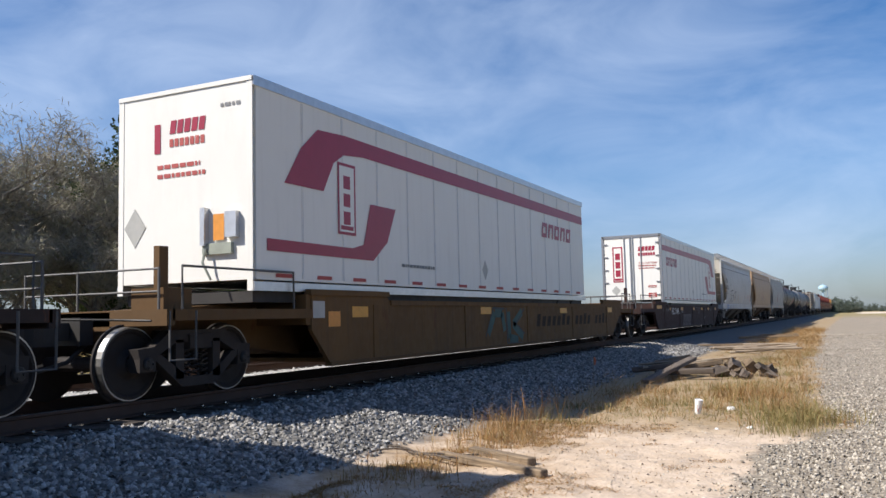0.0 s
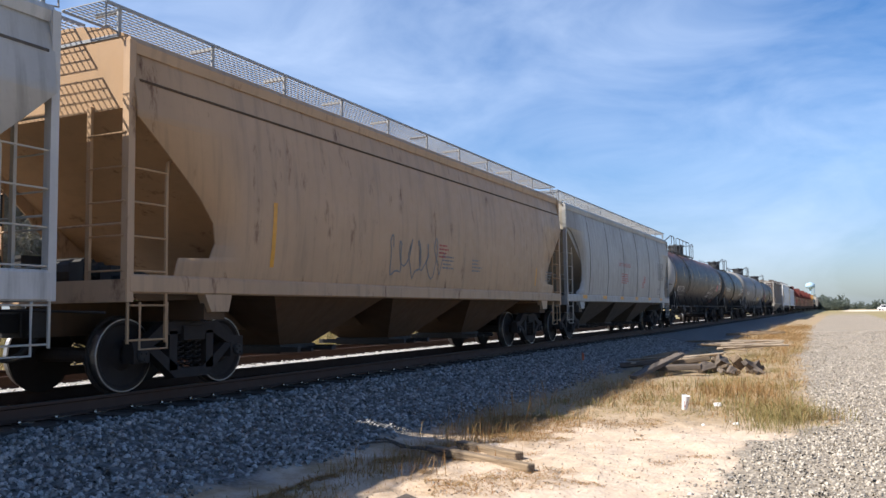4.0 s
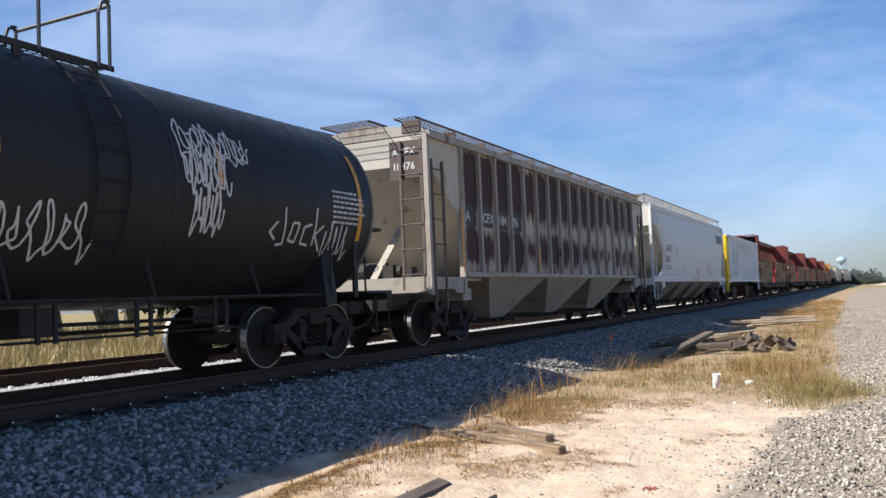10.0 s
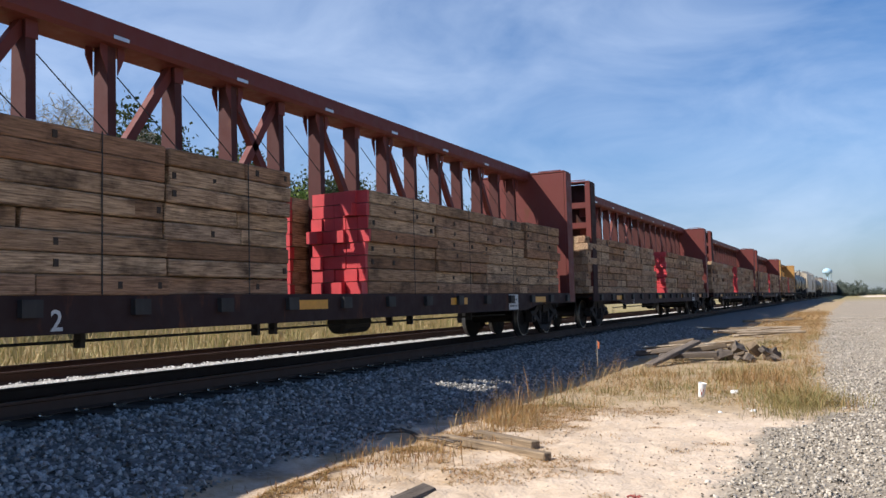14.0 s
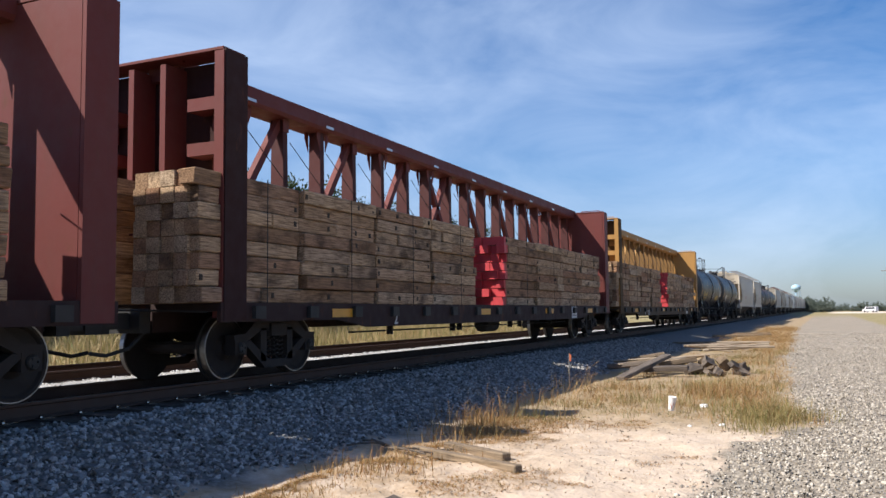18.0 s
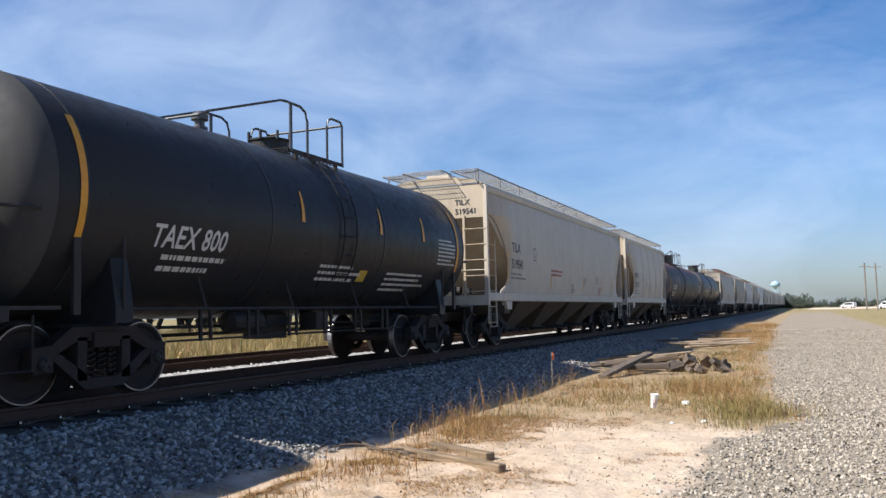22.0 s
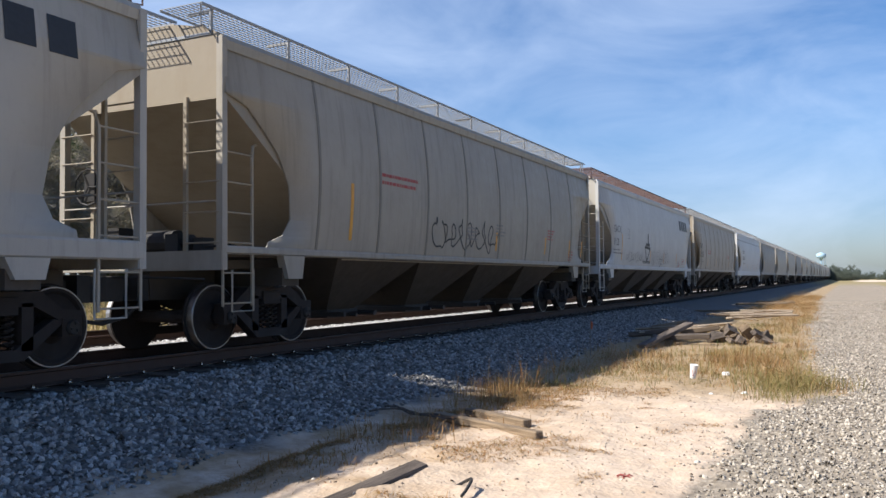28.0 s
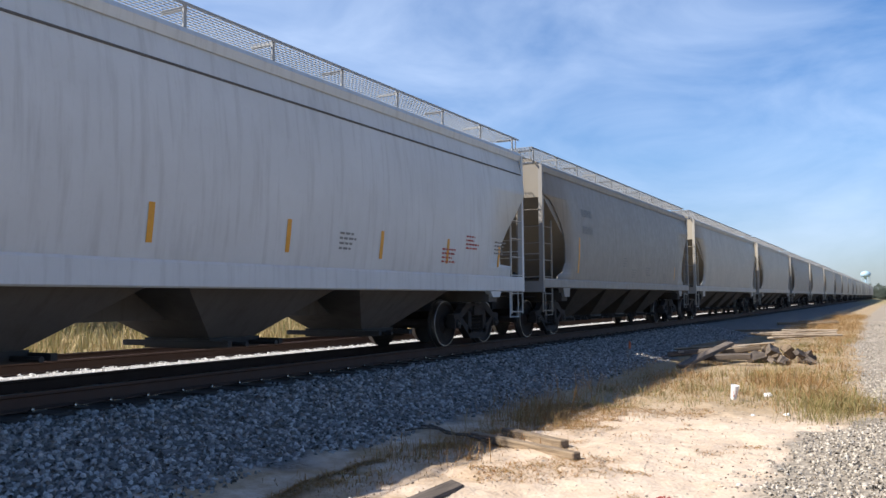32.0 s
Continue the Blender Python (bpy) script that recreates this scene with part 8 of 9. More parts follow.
def strip_front(x):
    """Edge of the grass strip towards the sand."""
    return float(np.interp(x, (4.0, 4.5, 5.1, 5.6, 6.6, 7.3, 7.8, 8.7), (9.2, 9.7, 10.5, 11.7, 12.6, 12.3, 11.5, 11.5))) + 0.5 * noise.noise((x * 1.4, 2, 3))


spots, green, bush = [], [], []
for i in range(3100):
    y = 9.4 + 66 * rg.uniform() ** 2.0
    x = rg.uniform(strip_left(y), drive_edge(y) + 0.03)
    if y < strip_front(x):
        continue
    patch = noise.noise((x * 0.8, y * 0.5, 2)) + 0.45 * noise.noise((x * 2.6, y * 1.9, 5))
    edge = min(1.0, 0.25 + (y - strip_front(x)) / 2.2)
    right = max(0.0, 1 - abs(x - drive_edge(y) + 0.75) / 0.8) * (1.0 if y < 28 else 0.4)      # taller along the drive
    if patch + 0.4 * right < -0.28 or rg.uniform() > edge + 0.2:
        continue
    tall = (0.07 + 0.30 * max(0, patch + 0.15) + 0.09 * right) * (0.45 + 0.55 * edge) * (1 + 0.35 * min(1, max(0, (y - 26) / 10)))
    if 4.2 < x < 7.1 and 17.2 < y < 24.2:          # lower round the heap of wood
        tall = min(tall, 0.22) * (0.6 if y > 19.5 else 1.0)
    if x < 5.4 and 26 < y < 36:
        tall *= 0.4
    item = (x, y, tall * 1.35 * rg.uniform(0.25, 1.2) ** 2, rg.uniform(0.2, 1.2))
    (green if noise.noise((x * 1.1, y * 0.7, 9)) > -0.02 and y < 34 else spots).append(item)
for i in range(300):                               # knee-high growth in front of the heap of wood
    x, y = rg.uniform(4.3, 7.9), rg.uniform(12.0, 19.8)
    if y < strip_front(x) + 0.25 or noise.noise((x * 1.3, y * 1.1, 14)) < -0.30:
        continue
    (green if rg.uniform() < 0.5 else spots).append((x, y, 0.05 + 0.22 * rg.uniform() ** 2, rg.uniform(0.3, 1.0)))
for i in range(34):
    spots.append((4.0 + 0.7 * rg.uniform(), rg.uniform(10.8, 17.5), rg.uniform(0.4, 0.72), rg.uniform(0.12, 0.3)))
for i in range(30):                                # denser clump where the strip meets the drive
    bush.append((8.0 + rg.normal(0, 0.30), 13.3 + rg.normal(0, 0.9), rg.uniform(0.12, 0.34), rg.uniform(0.4, 1.0)))
OLIVE = blade_mat("olive_weed", ((0.20, 0.165, 0.055), (0.33, 0.24, 0.10), (0.12, 0.14, 0.042), (0.42, 0.31, 0.16)))
a, b = tufts(green, 28, 0.12, 33)
blades("green_weeds", "thin olive green weeds among dry grass", a, b, OLIVE, 15, 1.0, 0.0042)
a, b = tufts(bush, 80, 0.15, 35)
blades("bushy_grass", "dense olive and straw grass clump beside the drive", a, b, OLIVE, 16, 1.1, 0.004)
a, b = tufts(spots, 30, 0.12, 3)
blades("dry_grass", "straw-coloured dry grass strip beside the bank", a, b, DRY, 11, 1.05, 0.0042)
# thin tufts along the shaded edge and dead stalks lying flat on the sand
spots = [(4.75, 7.55, 0.2, 1.6), (4.45, 8.3, 0.24, 1.2), (4.3, 7.6, 0.22, 1.2), (5.0, 8.9, 0.14, 1.4), (4.9, 9.9, 0.18, 1.6), (4.35, 9.6, 0.30, 1.5), (4.2, 10.6, 0.34, 1.6), (4.6, 10.4, 0.26, 1.8), (5.6, 11.2, 0.12, 1.2), (4.1, 11.4, 0.36, 1.4), (6.1, 9.6, 0.05, 0.8), (6.9, 8.4, 0.04, 0.7)]
for i in range(120):
    y = rg.uniform(5.2, 12.0)
    k = rg.uniform() ** 1.8
    spots.append((4.35 + k * (0.5 + 0.16 * (y - 4)), y, rg.uniform(0.03, 0.10) * (1.3 - k), rg.uniform(0.2, 0.7)))
a, b = tufts(spots, 70, 0.15, 4)
blades("sand_grass", "sparse dry grass tufts on the sand edge", a, b, DRY, 12, 0.9, 0.004)
a, b = [], []
while len(a) < 15000:
    y = rg.uniform(4.8, 12.4)
    x = 4.25 + 3.3 * rg.uniform() ** 1.8
    if noise.noise((x * 0.9, y * 0.9, 11)) + 0.5 * noise.noise((x * 3.1, y * 3.1, 4)) > 0.10 + 0.10 * (x - 5.2):
        a.append((x, y, ground_z(x, y) + 0.004))
        b.append(rg.uniform(0.008, 0.03))
blades("dead_stalks", "dead straw stalks lying flat on sand", a, b, DRY, 19, 4.5, 0.004)
FIELD = blade_mat("field_grass", ((0.36, 0.26, 0.125), (0.46, 0.34, 0.18), (0.20, 0.19, 0.07), (0.31, 0.25, 0.11)))
spots = []
for i in range(1500):
    y = 6 + 75 * rg.uniform() ** 1.3
    x = -7.6 - 32 * rg.uniform() ** 1.2
    spots.append((x, y, (0.42 if x > -12 else 1.0) * rg.uniform(0.4, 1.6), rg.uniform(0.6, 1.6)))
a, b = tufts(spots, 34, 0.35, 5)
blades("field_weeds", "pale yellow-green weeds beyond the tracks", a, b, FIELD, 13, 0.6, 0.018)
spots = []
for i in range(500):
    y = 22 + 110 * rg.uniform() ** 1.3
    spots.append((13.6 + 22 * rg.uniform() + 0.03 * y, y, 0.10 * rg.uniform(0.5, 1.5), rg.uniform(0.6, 1.6)))
a, b = tufts(spots, 30, 0.5, 6)
blades("verge_grass", "short green grass beyond the drive", a, b, FIELD, 14, 0.3, 0.03)

# ---- litter and wood beside the track ----
PALE_WOOD = wood_mat("weathered_plank", (0.16, 0.108, 0.064), (0.32, 0.235, 0.15))
DARK_WOOD = wood_mat("old_tie_wood", (0.085, 0.065, 0.05), (0.20, 0.155, 0.12))


def plank(name, label, p0, p1, w, t, mat, group="", roll=0.0):
    p0, p1 = Vector(p0), Vector(p1)
    l = (p1 - p0).length
    bm = B()
    box(bm, -w / 2, w / 2, -l / 2, l / 2, 0, t)
    bmesh.ops.bevel(bm, geom=bm.edges[:], offset=min(w, t) * 0.12, segments=1, affect="EDGES")
    d = (p1 - p0).normalized()
    yaw = math.degrees(math.atan2(-d.x, d.y))
    pit = math.degrees(math.asin(d.z))
    ob = new(name, to_mesh(bm, mat))
    ob.matrix_world = Matrix.Translation((p0 + p1) / 2) @ pose(0, 0, 0, pit, roll, yaw)
    return tagged(ob, label, "wood", group)


G = ground_z
plank("wood_post", "weathered square timber lying on sand", (4.45, 8.75, G(4.45, 8.75) - 0.005), (5.98, 7.98, G(5.98, 7.98) - 0.005), 0.11, 0.09, PALE_WOOD)
plank("wood_post", "half-buried weathered timber in dry grass", (4.7, 9.1, G(4.7, 9.1) - 0.03), (5.62, 8.62, G(5.62, 8.62) - 0.01), 0.13, 0.10, PALE_WOOD)
plank("wood_post", "dark half-buried timber at the sand edge", (5.33, 4.7, G(5.33, 4.7) - 0.11), (5.47, 6.35, G(5.47, 6.35) - 0.085), 0.15, 0.13, DARK_WOOD, roll=14)
bm = B()
tube(bm, [(6.08 + 0.16 * math.cos(a / 6), 5.55 + 0.40 * math.sin(a / 6), G(6.1, 5.8) + 0.02 + 0.05 * math.sin(a / 3)) for a in range(0, 16)], 0.013, 5)
tagged(new("rubber_hose", to_mesh(bm, BLACK_STEEL)), "short curl of black hose on sand", "hose")
bm = B()
for k in range(3):
    tube(bm, [(3.6 + 0.13 * i + 0.05 * k, 8.6 + 0.25 * math.sin(i * 0.5 + k) + 0.12 * k, G(3.8, 8.6) + 0.05 + 0.02 * math.sin(i + k)) for i in range(10)], 0.012, 5)
tagged(new("dry_branch", to_mesh(bm, DARK_WOOD)), "dry crooked branch on the sand edge", "branch")


def cup(x, y):
    z = G(x, y)
    c = thing("paper_cup", "crumpled white paper drink cup with red print in grass", "cup")
    c.matrix_world = pose(x, y, z, 6, 8, 20) @ Matrix.Diagonal((0.72, 0.72, 0.72, 1))
    bm = B()
    lathe(bm, [(0.0, 0.055), (0.02, 0.058), (0.29, 0.085), (0.30, 0.09), (0.31, 0.085), (0.295, 0.078), (0.02, 0.05)], 20, "z")
    part("body", bm, plain("cup_paper", (0.78, 0.76, 0.73), 0.6, 0.12), c)
    patches([(math.pi * 1.33, 0.12, math.pi * 1.62, 0.20), (math.pi * 1.4, 0.06, math.pi * 1.5, 0.12)], RED_INK, c, lambda u, v: ((0.059 + 0.1 * v) * math.cos(u), (0.059 + 0.1 * v) * math.sin(u), v), "print", 3)


cup(6.55, 13.5)
rp = random.Random(5)
for x, y, s in ((6.95, 14.3, 0.07), (7.45, 12.3, 0.045), (7.05, 12.0, 0.03)):
    bm = B()
    bmesh.ops.create_icosphere(bm, subdivisions=2, radius=s)
    for v in bm.verts:
        v.co *= 1 + 0.5 * noise.noise(v.co * 25 + Vector((x, y, 0)))
        v.co.z *= 0.6
    ob = tagged(new("paper_scrap", to_mesh(bm, plain("paper_white", (0.75, 0.74, 0.72), 0.7, 0.1))), "crumpled white paper scrap on the ground", "litter")
    ob.location = (x, y, G(x, y) + s * 0.3)
bm = B()
for k in range(7):
    a = k * 0.9
    tube(bm, [(0, 0, 0.01), (0.07 * math.cos(a), 0.07 * math.sin(a), 0.03), (0.12 * math.cos(a + 0.3), 0.12 * math.sin(a + 0.3), 0.005)], 0.008, 4)
ob = tagged(new("red_leaf_sprig", to_mesh(bm, plain("dead_red_leaf", (0.28, 0.05, 0.04), 0.7))), "small dead reddish sprig on sand", "leaf")
ob.matrix_world = pose(7.17, 6.62, G(7.17, 6.62)) @ Matrix.Diagonal((0.6, 0.6, 0.6, 1))

flag = thing("marker_flag", "small orange marker flag on a thin stake in the grass edge", "marker flag")
flag.location = (3.92, 17.0, G(3.92, 17.0))
part("stake", tube(B(), [(0, 0, -0.1), (0.01, 0, 0.72)], 0.012, 5), plain("stake_grey", (0.22, 0.21, 0.19), 0.7), flag)
part("flag_cloth", prism(B(), [(0.02, 0.56), (0.05, 0.55), (0.06, 0.68), (0.02, 0.72)], "y", -0.01, 0.01), plain("marker_orange", (0.5, 0.13, 0.05), 0.7), flag)

# heap of broken ties, a leaning plank and flat planks in the grass strip
def chunk(x, y, z, size, seed):
    """An angular broken block of an old tie."""
    rnd = random.Random(seed)
    bm = B()
    l, w, t = size, size * rnd.uniform(0.4, 0.7), size * rnd.uniform(0.35, 0.6)
    box(bm, -w / 2, w / 2, -l / 2, l / 2, -t / 2, t / 2)
    bmesh.ops.subdivide_edges(bm, edges=bm.edges[:], cuts=1, use_grid_fill=True)
    for v in bm.verts:
        v.co += Vector((rnd.uniform(-1, 1), rnd.uniform(-1, 1), rnd.uniform(-1, 1))) * size * 0.10
    ob = new("broken_tie", to_mesh(bm, DARK_WOOD if seed % 4 else PALE_WOOD))
    ob.matrix_world = pose(x, y, z, rnd.uniform(-60, 60), rnd.uniform(-50, 50), rnd.uniform(0, 360))
    return tagged(ob, "broken chunk of an old dark railway tie", "wood", "heap of broken ties")


for i in range(15):
    x, y = 6.35 + rp.uniform(-0.6, 0.6), 21.3 + rp.uniform(-0.5, 0.7)
    chunk(x, y, G(x, y) + 0.10 + (0.16 if i % 3 == 0 else 0.0), rp.uniform(0.22, 0.4), i)
plank("leaning_plank", "dark plank leaning on a heap in dry grass", (4.55, 18.9, G(4.55, 18.9)), (5.15, 21.6, G(5.15, 21.6) + 0.40), 0.22, 0.09, DARK_WOOD)
for i in range(7):
    x, y = rp.uniform(4.2, 5.2), rp.uniform(20.5, 24.5)
    plank("broken_tie", "weathered broken plank in dry grass", (x - 0.6, y - 0.2, G(x, y) + 0.1), (x + rp.uniform(0.3, 0.8), y + rp.uniform(-0.3, 0.5), G(x, y) + rp.uniform(0.1, 0.3)), 0.2, 0.12, DARK_WOOD if i % 3 == 0 else PALE_WOOD, "heap of broken ties", rp.uniform(-30, 30))
for i in range(9):
    y = rp.uniform(26, 52)
    x = rp.uniform(4.0, 7.0)
    plank("loose_plank", "pale weathered plank lying in dry grass", (x - rp.uniform(0.6, 1.4), y - 0.3, G(x, y) + 0.16), (x + rp.uniform(0.6, 1.4), y + rp.uniform(-0.4, 0.5), G(x, y) + 0.18), 0.2, 0.08, PALE_WOOD, "loose planks")
LIGHT_WOOD = wood_mat("bleached_plank", (0.33, 0.25, 0.17), (0.52, 0.42, 0.31))
for i in range(10):
    y = rp.uniform(27.5, 33)
    x = rp.uniform(4.9, 6.6)
    plank("loose_plank", "sun-bleached plank on a low scattered pile in grass", (x - rp.uniform(0.2, 1.1), y - rp.uniform(0, 0.9), G(x, y) + rp.uniform(0.15, 0.4)), (x + rp.uniform(0.5, 1.2), y + rp.uniform(-0.3, 0.4), G(x, y) + rp.uniform(0.15, 0.45)), 0.10, 0.05, LIGHT_WOOD, "loose planks", rp.uniform(-25, 25))
for i in range(4):
    x, y = rp.uniform(4.3, 5.3), rp.uniform(20.6, 23.5)
    plank("broken_tie", "sun-bleached broken board in dry grass", (x - 0.9, y - 0.2, G(x, y) + 0.2), (x + rp.uniform(0.4, 0.9), y + rp.uniform(-0.3, 0.5), G(x, y) + rp.uniform(0.22, 0.4)), 0.10, 0.04, LIGHT_WOOD, "heap of broken ties", rp.uniform(-30, 30))

# ---- trees beyond the tracks ----
GREEN = blade_mat("light_leaf", ((0.07, 0.12, 0.025), (0.13, 0.19, 0.045), (0.18, 0.22, 0.07)), 0.35)
BARK = wood_mat("bark", (0.06, 0.05, 0.04), (0.13, 0.11, 0.095), (6, 6, 1.2))
LEAF = blade_mat("tree_leaf", ((0.02, 0.036, 0.014), (0.045, 0.064, 0.022), (0.07, 0.085, 0.032)), 0.3)
TWIG = blade_mat("bare_twig", ((0.22, 0.19, 0.155), (0.34, 0.30, 0.24), (0.25, 0.24, 0.14)), 0.1)


def tree_meshes(kind, seed):
    """Trunk with limbs, and a crown of leaf clumps with an uneven outline. About 10 m high."""
    rnd = random.Random(seed)
    bm = B()
    tips = []

    def limb(p, d, l, r, depth):
        pts = [p]
        for k in range(3):
            d = (d + Vector((rnd.uniform(-0.25, 0.25), rnd.uniform(-0.25, 0.25), rnd.uniform(-0.05, 0.2)))).normalized()
            pts.append(pts[-1] + d * l / 3)
        for k in range(3):
            a, b = pts[k], pts[k + 1]
            r0, r1 = r * (1 - 0.22 * k), r * (1 - 0.22 * (k + 1))
            u, v = ring_axes(b - a)
            lo = [bm.verts.new(a + r0 * (math.cos(q * 1.2566) * u + math.sin(q * 1.2566) * v)) for q in range(5)]
            hi = [bm.verts.new(b + r1 * (math.cos(q * 1.2566) * u + math.sin(q * 1.2566) * v)) for q in range(5)]
            for q in range(5):
                bm.faces.new((lo[q], lo[(q + 1) % 5], hi[(q + 1) % 5], hi[q]))
        if depth > 0:
            for k in range(4 if depth > 1 else 3):
                a = rnd.uniform(0, 6.28)
                nd = (d * 0.55 + Vector((math.cos(a), math.sin(a), rnd.uniform(-0.1, 0.7)))).normalized()
                limb(pts[rnd.choice((1, 2, 3))], nd, l * rnd.uniform(0.55, 0.8), r * 0.5, depth - 1)
        else:
            tips.extend(pts[1:])
    limb(Vector((0, 0, 0)), Vector((0, 0, 1)), 4.0, 0.24, 3)
    limb(Vector((0.1, 0, 0)), Vector((0.2, 0.1, 1)).normalized(), 6.5, 0.20, 2)
    trunk = to_mesh(bm, BARK if kind == "leafy" else wood_mat("grey_bark", (0.16, 0.14, 0.12), (0.26, 0.23, 0.2), (6, 6, 1.2)))
    rng = np.random.default_rng(seed)
    T = np.array([tuple(t) for t in tips])
    k10 = 10.0 / max(v.co.z for v in trunk.vertices)
    for v in trunk.vertices:
        v.co *= k10
    T *= k10
    n = 26000 if kind == "leafy" else 17000
    c = T[rng.integers(0, len(T), n)] + rng.normal(0, 0.42 if kind == "leafy" else 0.35, (n, 3))
    a, b = rng.normal(size=(n, 3)), rng.normal(size=(n, 3))
    s = 0.11 if kind == "leafy" else 0.10
    a *= (s / np.linalg.norm(a, axis=1))[:, None]
    b *= ((s if kind == "leafy" else 0.018) / np.linalg.norm(b, axis=1))[:, None]
    if kind != "leafy":
        a *= 2.2
    V = np.stack([c - a, c + b, c + a, c - b], 1).reshape(-1, 3)
    me = bpy.data.meshes.new("crown")
    me.vertices.add(4 * n)
    me.vertices.foreach_set("co", V.reshape(-1))
    me.loops.add(4 * n), me.polygons.add(n)
    me.loops.foreach_set("vertex_index", np.arange(4 * n))
    me.polygons.foreach_set("loop_start", 4 * np.arange(n))
    me.update(calc_edges=True)
    me.materials.append((GREEN if seed == 21 else LEAF) if kind == "leafy" else TWIG)
    return trunk, me


# far crowns: distance haze is put into the leaf colour
HAZY = blade_mat("far_leaf_haze", ((0.09, 0.115, 0.095), (0.13, 0.155, 0.125), (0.17, 0.19, 0.15)), 0.2)
KINDS = [("leafy", tree_meshes("leafy", 3)), ("leafy", tree_meshes("leafy", 8)), ("bare", tree_meshes("bare", 5)), ("leafy", tree_meshes("leafy", 14)), ("bare", tree_meshes("bare", 17)), ("leafy", tree_meshes("leafy", 21))]


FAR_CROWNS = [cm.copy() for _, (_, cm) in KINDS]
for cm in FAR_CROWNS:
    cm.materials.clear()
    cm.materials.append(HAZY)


def tree(x, y, k, size, rz, group="trees beyond the tracks", sunk=0.0):
    kind, (tm, cm) = KINDS[k]
    t = thing("tree", ("light green bushy tree" if k == 5 else "dark green leafy tree") if kind == "leafy" else "greyish bare twiggy tree with few leaves", "tree", group)
    t.matrix_world = pose(x, y, G(x, y) - sunk, 0, 0, rz) @ Matrix.Diagonal((size, size, size * 1.05, 1))
    part("trunk", tm, None, t)
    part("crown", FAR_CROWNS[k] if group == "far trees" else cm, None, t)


rt = random.Random(11)
for i in range(34):
    y = 47 + 2.9 * i
    x = -37 - rt.uniform(0, 6) - 0.06 * y
    tree(x, y, rt.choice((0, 1, 3)), rt.uniform(1.28, 1.5), rt.uniform(0, 360))
    if i % 2:
        tree(x - 9, y + 2, rt.choice((0, 1, 3)), rt.uniform(1.38, 1.58), rt.uniform(0, 360))
for x, y, k, size in ((-33, 21, 2, 1.15), (-35, 24, 4, 1.25), (-32, 26.5, 2, 1.22), (-36, 29, 4, 1.34), (-33, 31, 2, 1.30), (-35, 34.5, 4, 1.38), (-32, 36, 2, 1.25), (-36, 39, 4, 1.36), (-38, 43, 2, 1.4), (-40, 45, 0, 1.45), (-31, 41, 5, 0.95), (-32, 44.5, 5, 1.08), (-31, 48, 5, 1.0), (-33, 52, 5, 1.1)):
    tree(x, y, k, size, 77 * x + 31 * y)

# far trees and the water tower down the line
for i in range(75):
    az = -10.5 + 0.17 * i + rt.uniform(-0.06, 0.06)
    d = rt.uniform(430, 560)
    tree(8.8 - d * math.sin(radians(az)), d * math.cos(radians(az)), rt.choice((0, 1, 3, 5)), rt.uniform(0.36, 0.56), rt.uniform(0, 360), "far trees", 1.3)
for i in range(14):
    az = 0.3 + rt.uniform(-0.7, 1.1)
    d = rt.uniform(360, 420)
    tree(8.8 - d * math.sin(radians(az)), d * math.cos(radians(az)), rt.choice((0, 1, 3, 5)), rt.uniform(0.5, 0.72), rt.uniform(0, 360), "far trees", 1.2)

tower = thing("water_tower", "pale blue-white water tower far down the line", "water tower")
D_T = 620.0
tower.matrix_world = pose(8.81 - D_T * math.sin(radians(1.62)), D_T, -1) @ Matrix.Diagonal((0.55, 0.55, 0.87, 1))
TW = plain("tower_paint", (0.36, 0.52, 0.62), 0.5, 0.1, 1)
bm = B()
lathe(bm, [(15.0, 0.9), (16.6, 3.2), (17.6, 5.6), (19.2, 5.7), (20.4, 4.4), (21.2, 1.3), (21.4, 0.3)], 28, "z")
part("bowl", bm, TW, tower, smooth=True)
for k in range(6):
    a = k * math.tau / 6
    bm = B()
    tube(bm, [(4.9 * math.cos(a), 4.9 * math.sin(a), 0), (4.4 * math.cos(a), 4.4 * math.sin(a), 17.2)], 0.28, 6)
    part("leg", bm, TW, tower)
bm = B()
lathe(bm, [(0, 0.9), (15.6, 0.9)], 12, "z")
part("riser", bm, TW, tower)

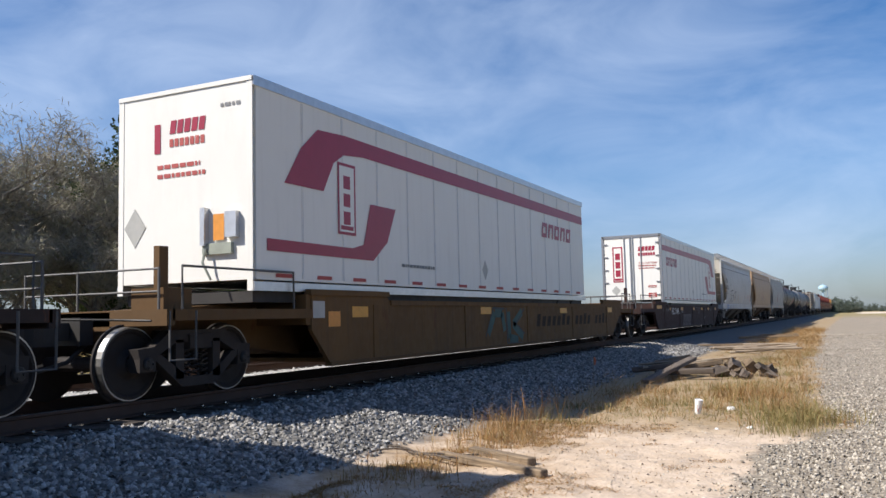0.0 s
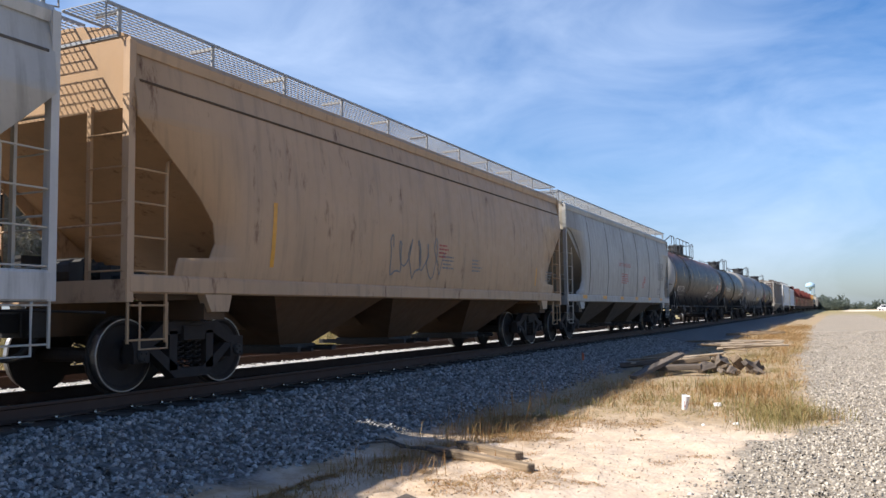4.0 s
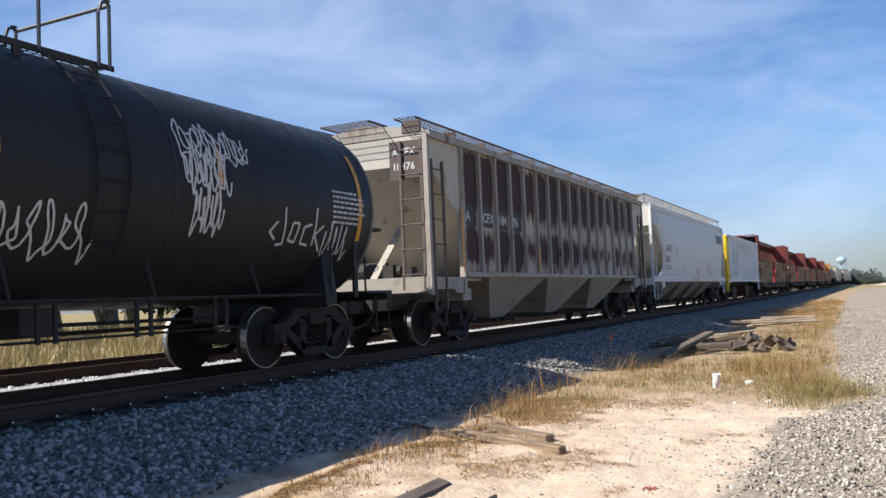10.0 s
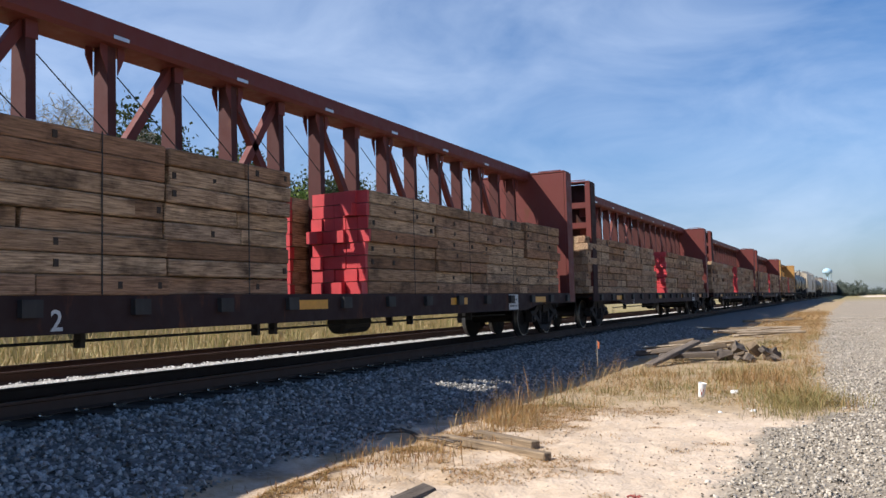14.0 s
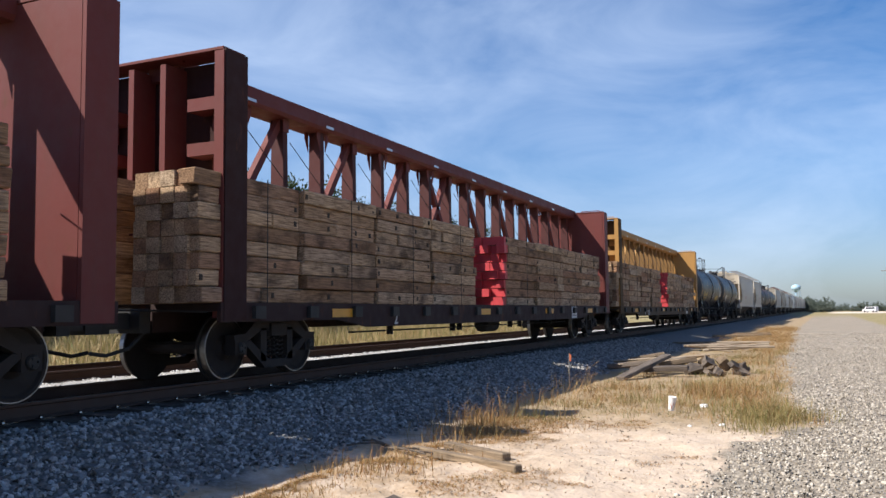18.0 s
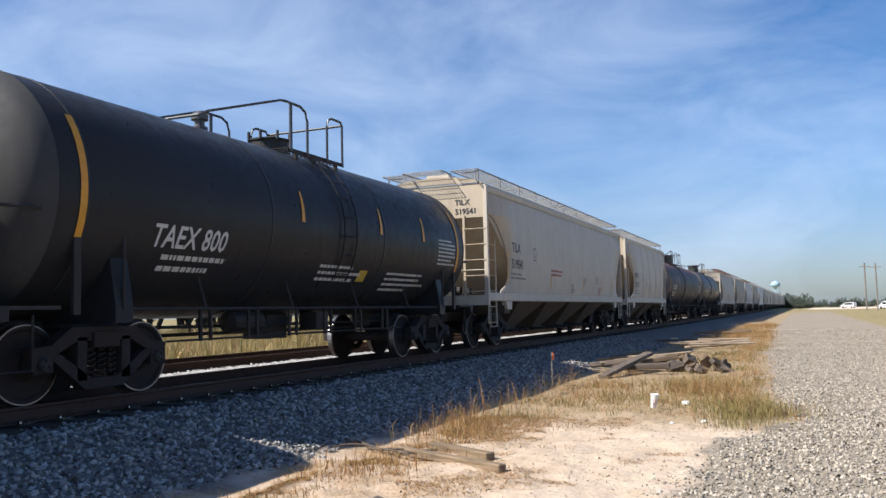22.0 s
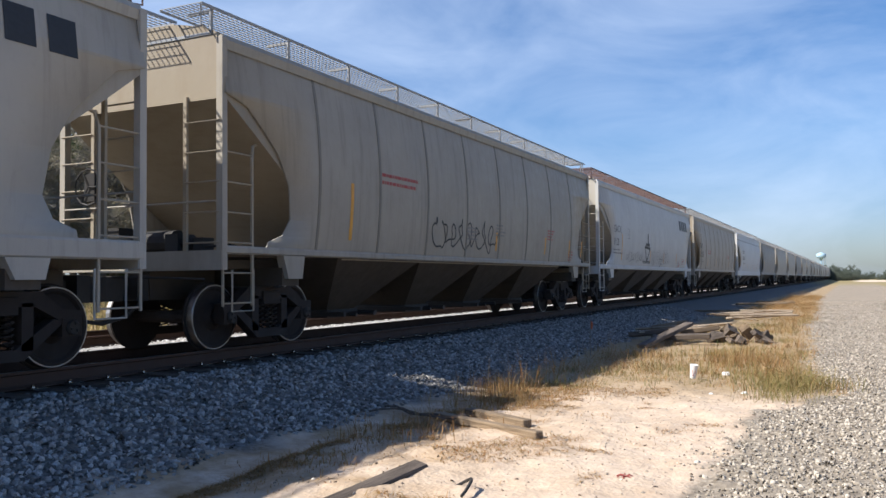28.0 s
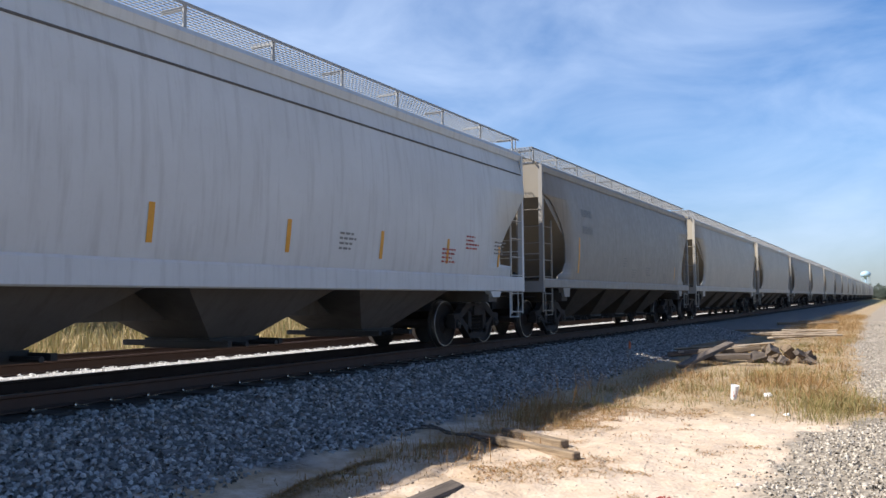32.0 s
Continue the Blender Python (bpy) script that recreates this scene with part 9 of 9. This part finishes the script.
for az, d, hgt in ((-3.5, 205, 10.4), (-4.1, 205, 10.2), (-5.6, 190, 11)):
    p = thing("utility_pole", "tall grey wooden utility pole beyond the drive", "pole", "utility poles")
    x, y = 8.81 - d * math.sin(radians(az)), d * math.cos(radians(az))
    p.location = (x, y, G(x, y))
    bm = B()
    tube(bm, [(0, 0, -0.2), (0, 0, hgt)], 0.15, 8)
    part("shaft", bm, plain("pole_wood", (0.22, 0.19, 0.16), 0.8), p)
    bm = B()
    box(bm, -1.1, 1.1, -0.06, 0.06, hgt - 0.9, hgt - 0.75)
    part("crossarm", bm, plain("pole_wood", (0.22, 0.19, 0.16), 0.8), p)



def far_car(az, d, col, label):
    c = thing("parked_van", label, "van")
    x, y = 8.81 - d * math.sin(radians(az)), d * math.cos(radians(az))
    c.matrix_world = pose(x, y, G(x, y), 0, 0, 60)
    bm = B()
    prism(bm, [(-2.4, 0.35), (2.4, 0.35), (2.4, 1.0), (1.7, 1.15), (1.1, 1.95), (-2.3, 2.0), (-2.4, 1.9)], "x", -0.95, 0.95)
    part("body", bm, plain("van_" + label.split()[0], col, 0.35, 0.1), c)
    for u in (-1.5, 1.5):
        for s in (-0.9, 0.9):
            part("wheel", lathe(B(), [(-0.1, 0.2), (-0.1, 0.34), (0.1, 0.34), (0.1, 0.2)], 16, "x", (s, u, 0.34)), BLACK_STEEL, c)
    for s in (-0.955, 0.955):
        bm = B()
        box(bm, s - 0.01, s + 0.01, -2.0, 1.1, 1.2, 1.75)
        part("window_band", bm, plain("van_glass", (0.03, 0.035, 0.04), 0.1, 0.1), c)


far_car(-4.67, 250, (0.75, 0.75, 0.75), "white van parked far beyond the drive")
far_car(-2.5, 330, (0.6, 0.6, 0.62), "silver van parked far beyond the drive")


# ---- what moves ----
def motions():
    for ob, place in MOVING:
        walk(ob, [(t, pose(0, place - s, 0)) for t, s in TRAVEL])
    place_of = {ob: place for ob, place in MOVING}
    done = lambda t: float(np.interp(t, *zip(*TRAVEL)))
    for ws, y, car in WHEELSETS[:FAR_FROM]:
        u = place_of[car] + y
        spot = ws.matrix_basis.translation.copy()
        ts = [k / FPS for k in range(0, 32 * FPS + 1) if -5.0 < u - done(k / FPS) < 19.0]
        if not ts:
            continue
        a0 = done(ts[0])
        rows = [] if ts[0] < 0.04 else [(0.0, pose(*spot))]
        rows += [(t, pose(*spot, math.degrees((done(t) - a0) / WHEEL_R) % 360.0)) for t in ts]
        if ts[-1] < 31.99:
            rows.append((32.0, pose(*spot, math.degrees((done(ts[-1]) - a0) / WHEEL_R) % 360.0)))
        walk(ws, rows)


motions()
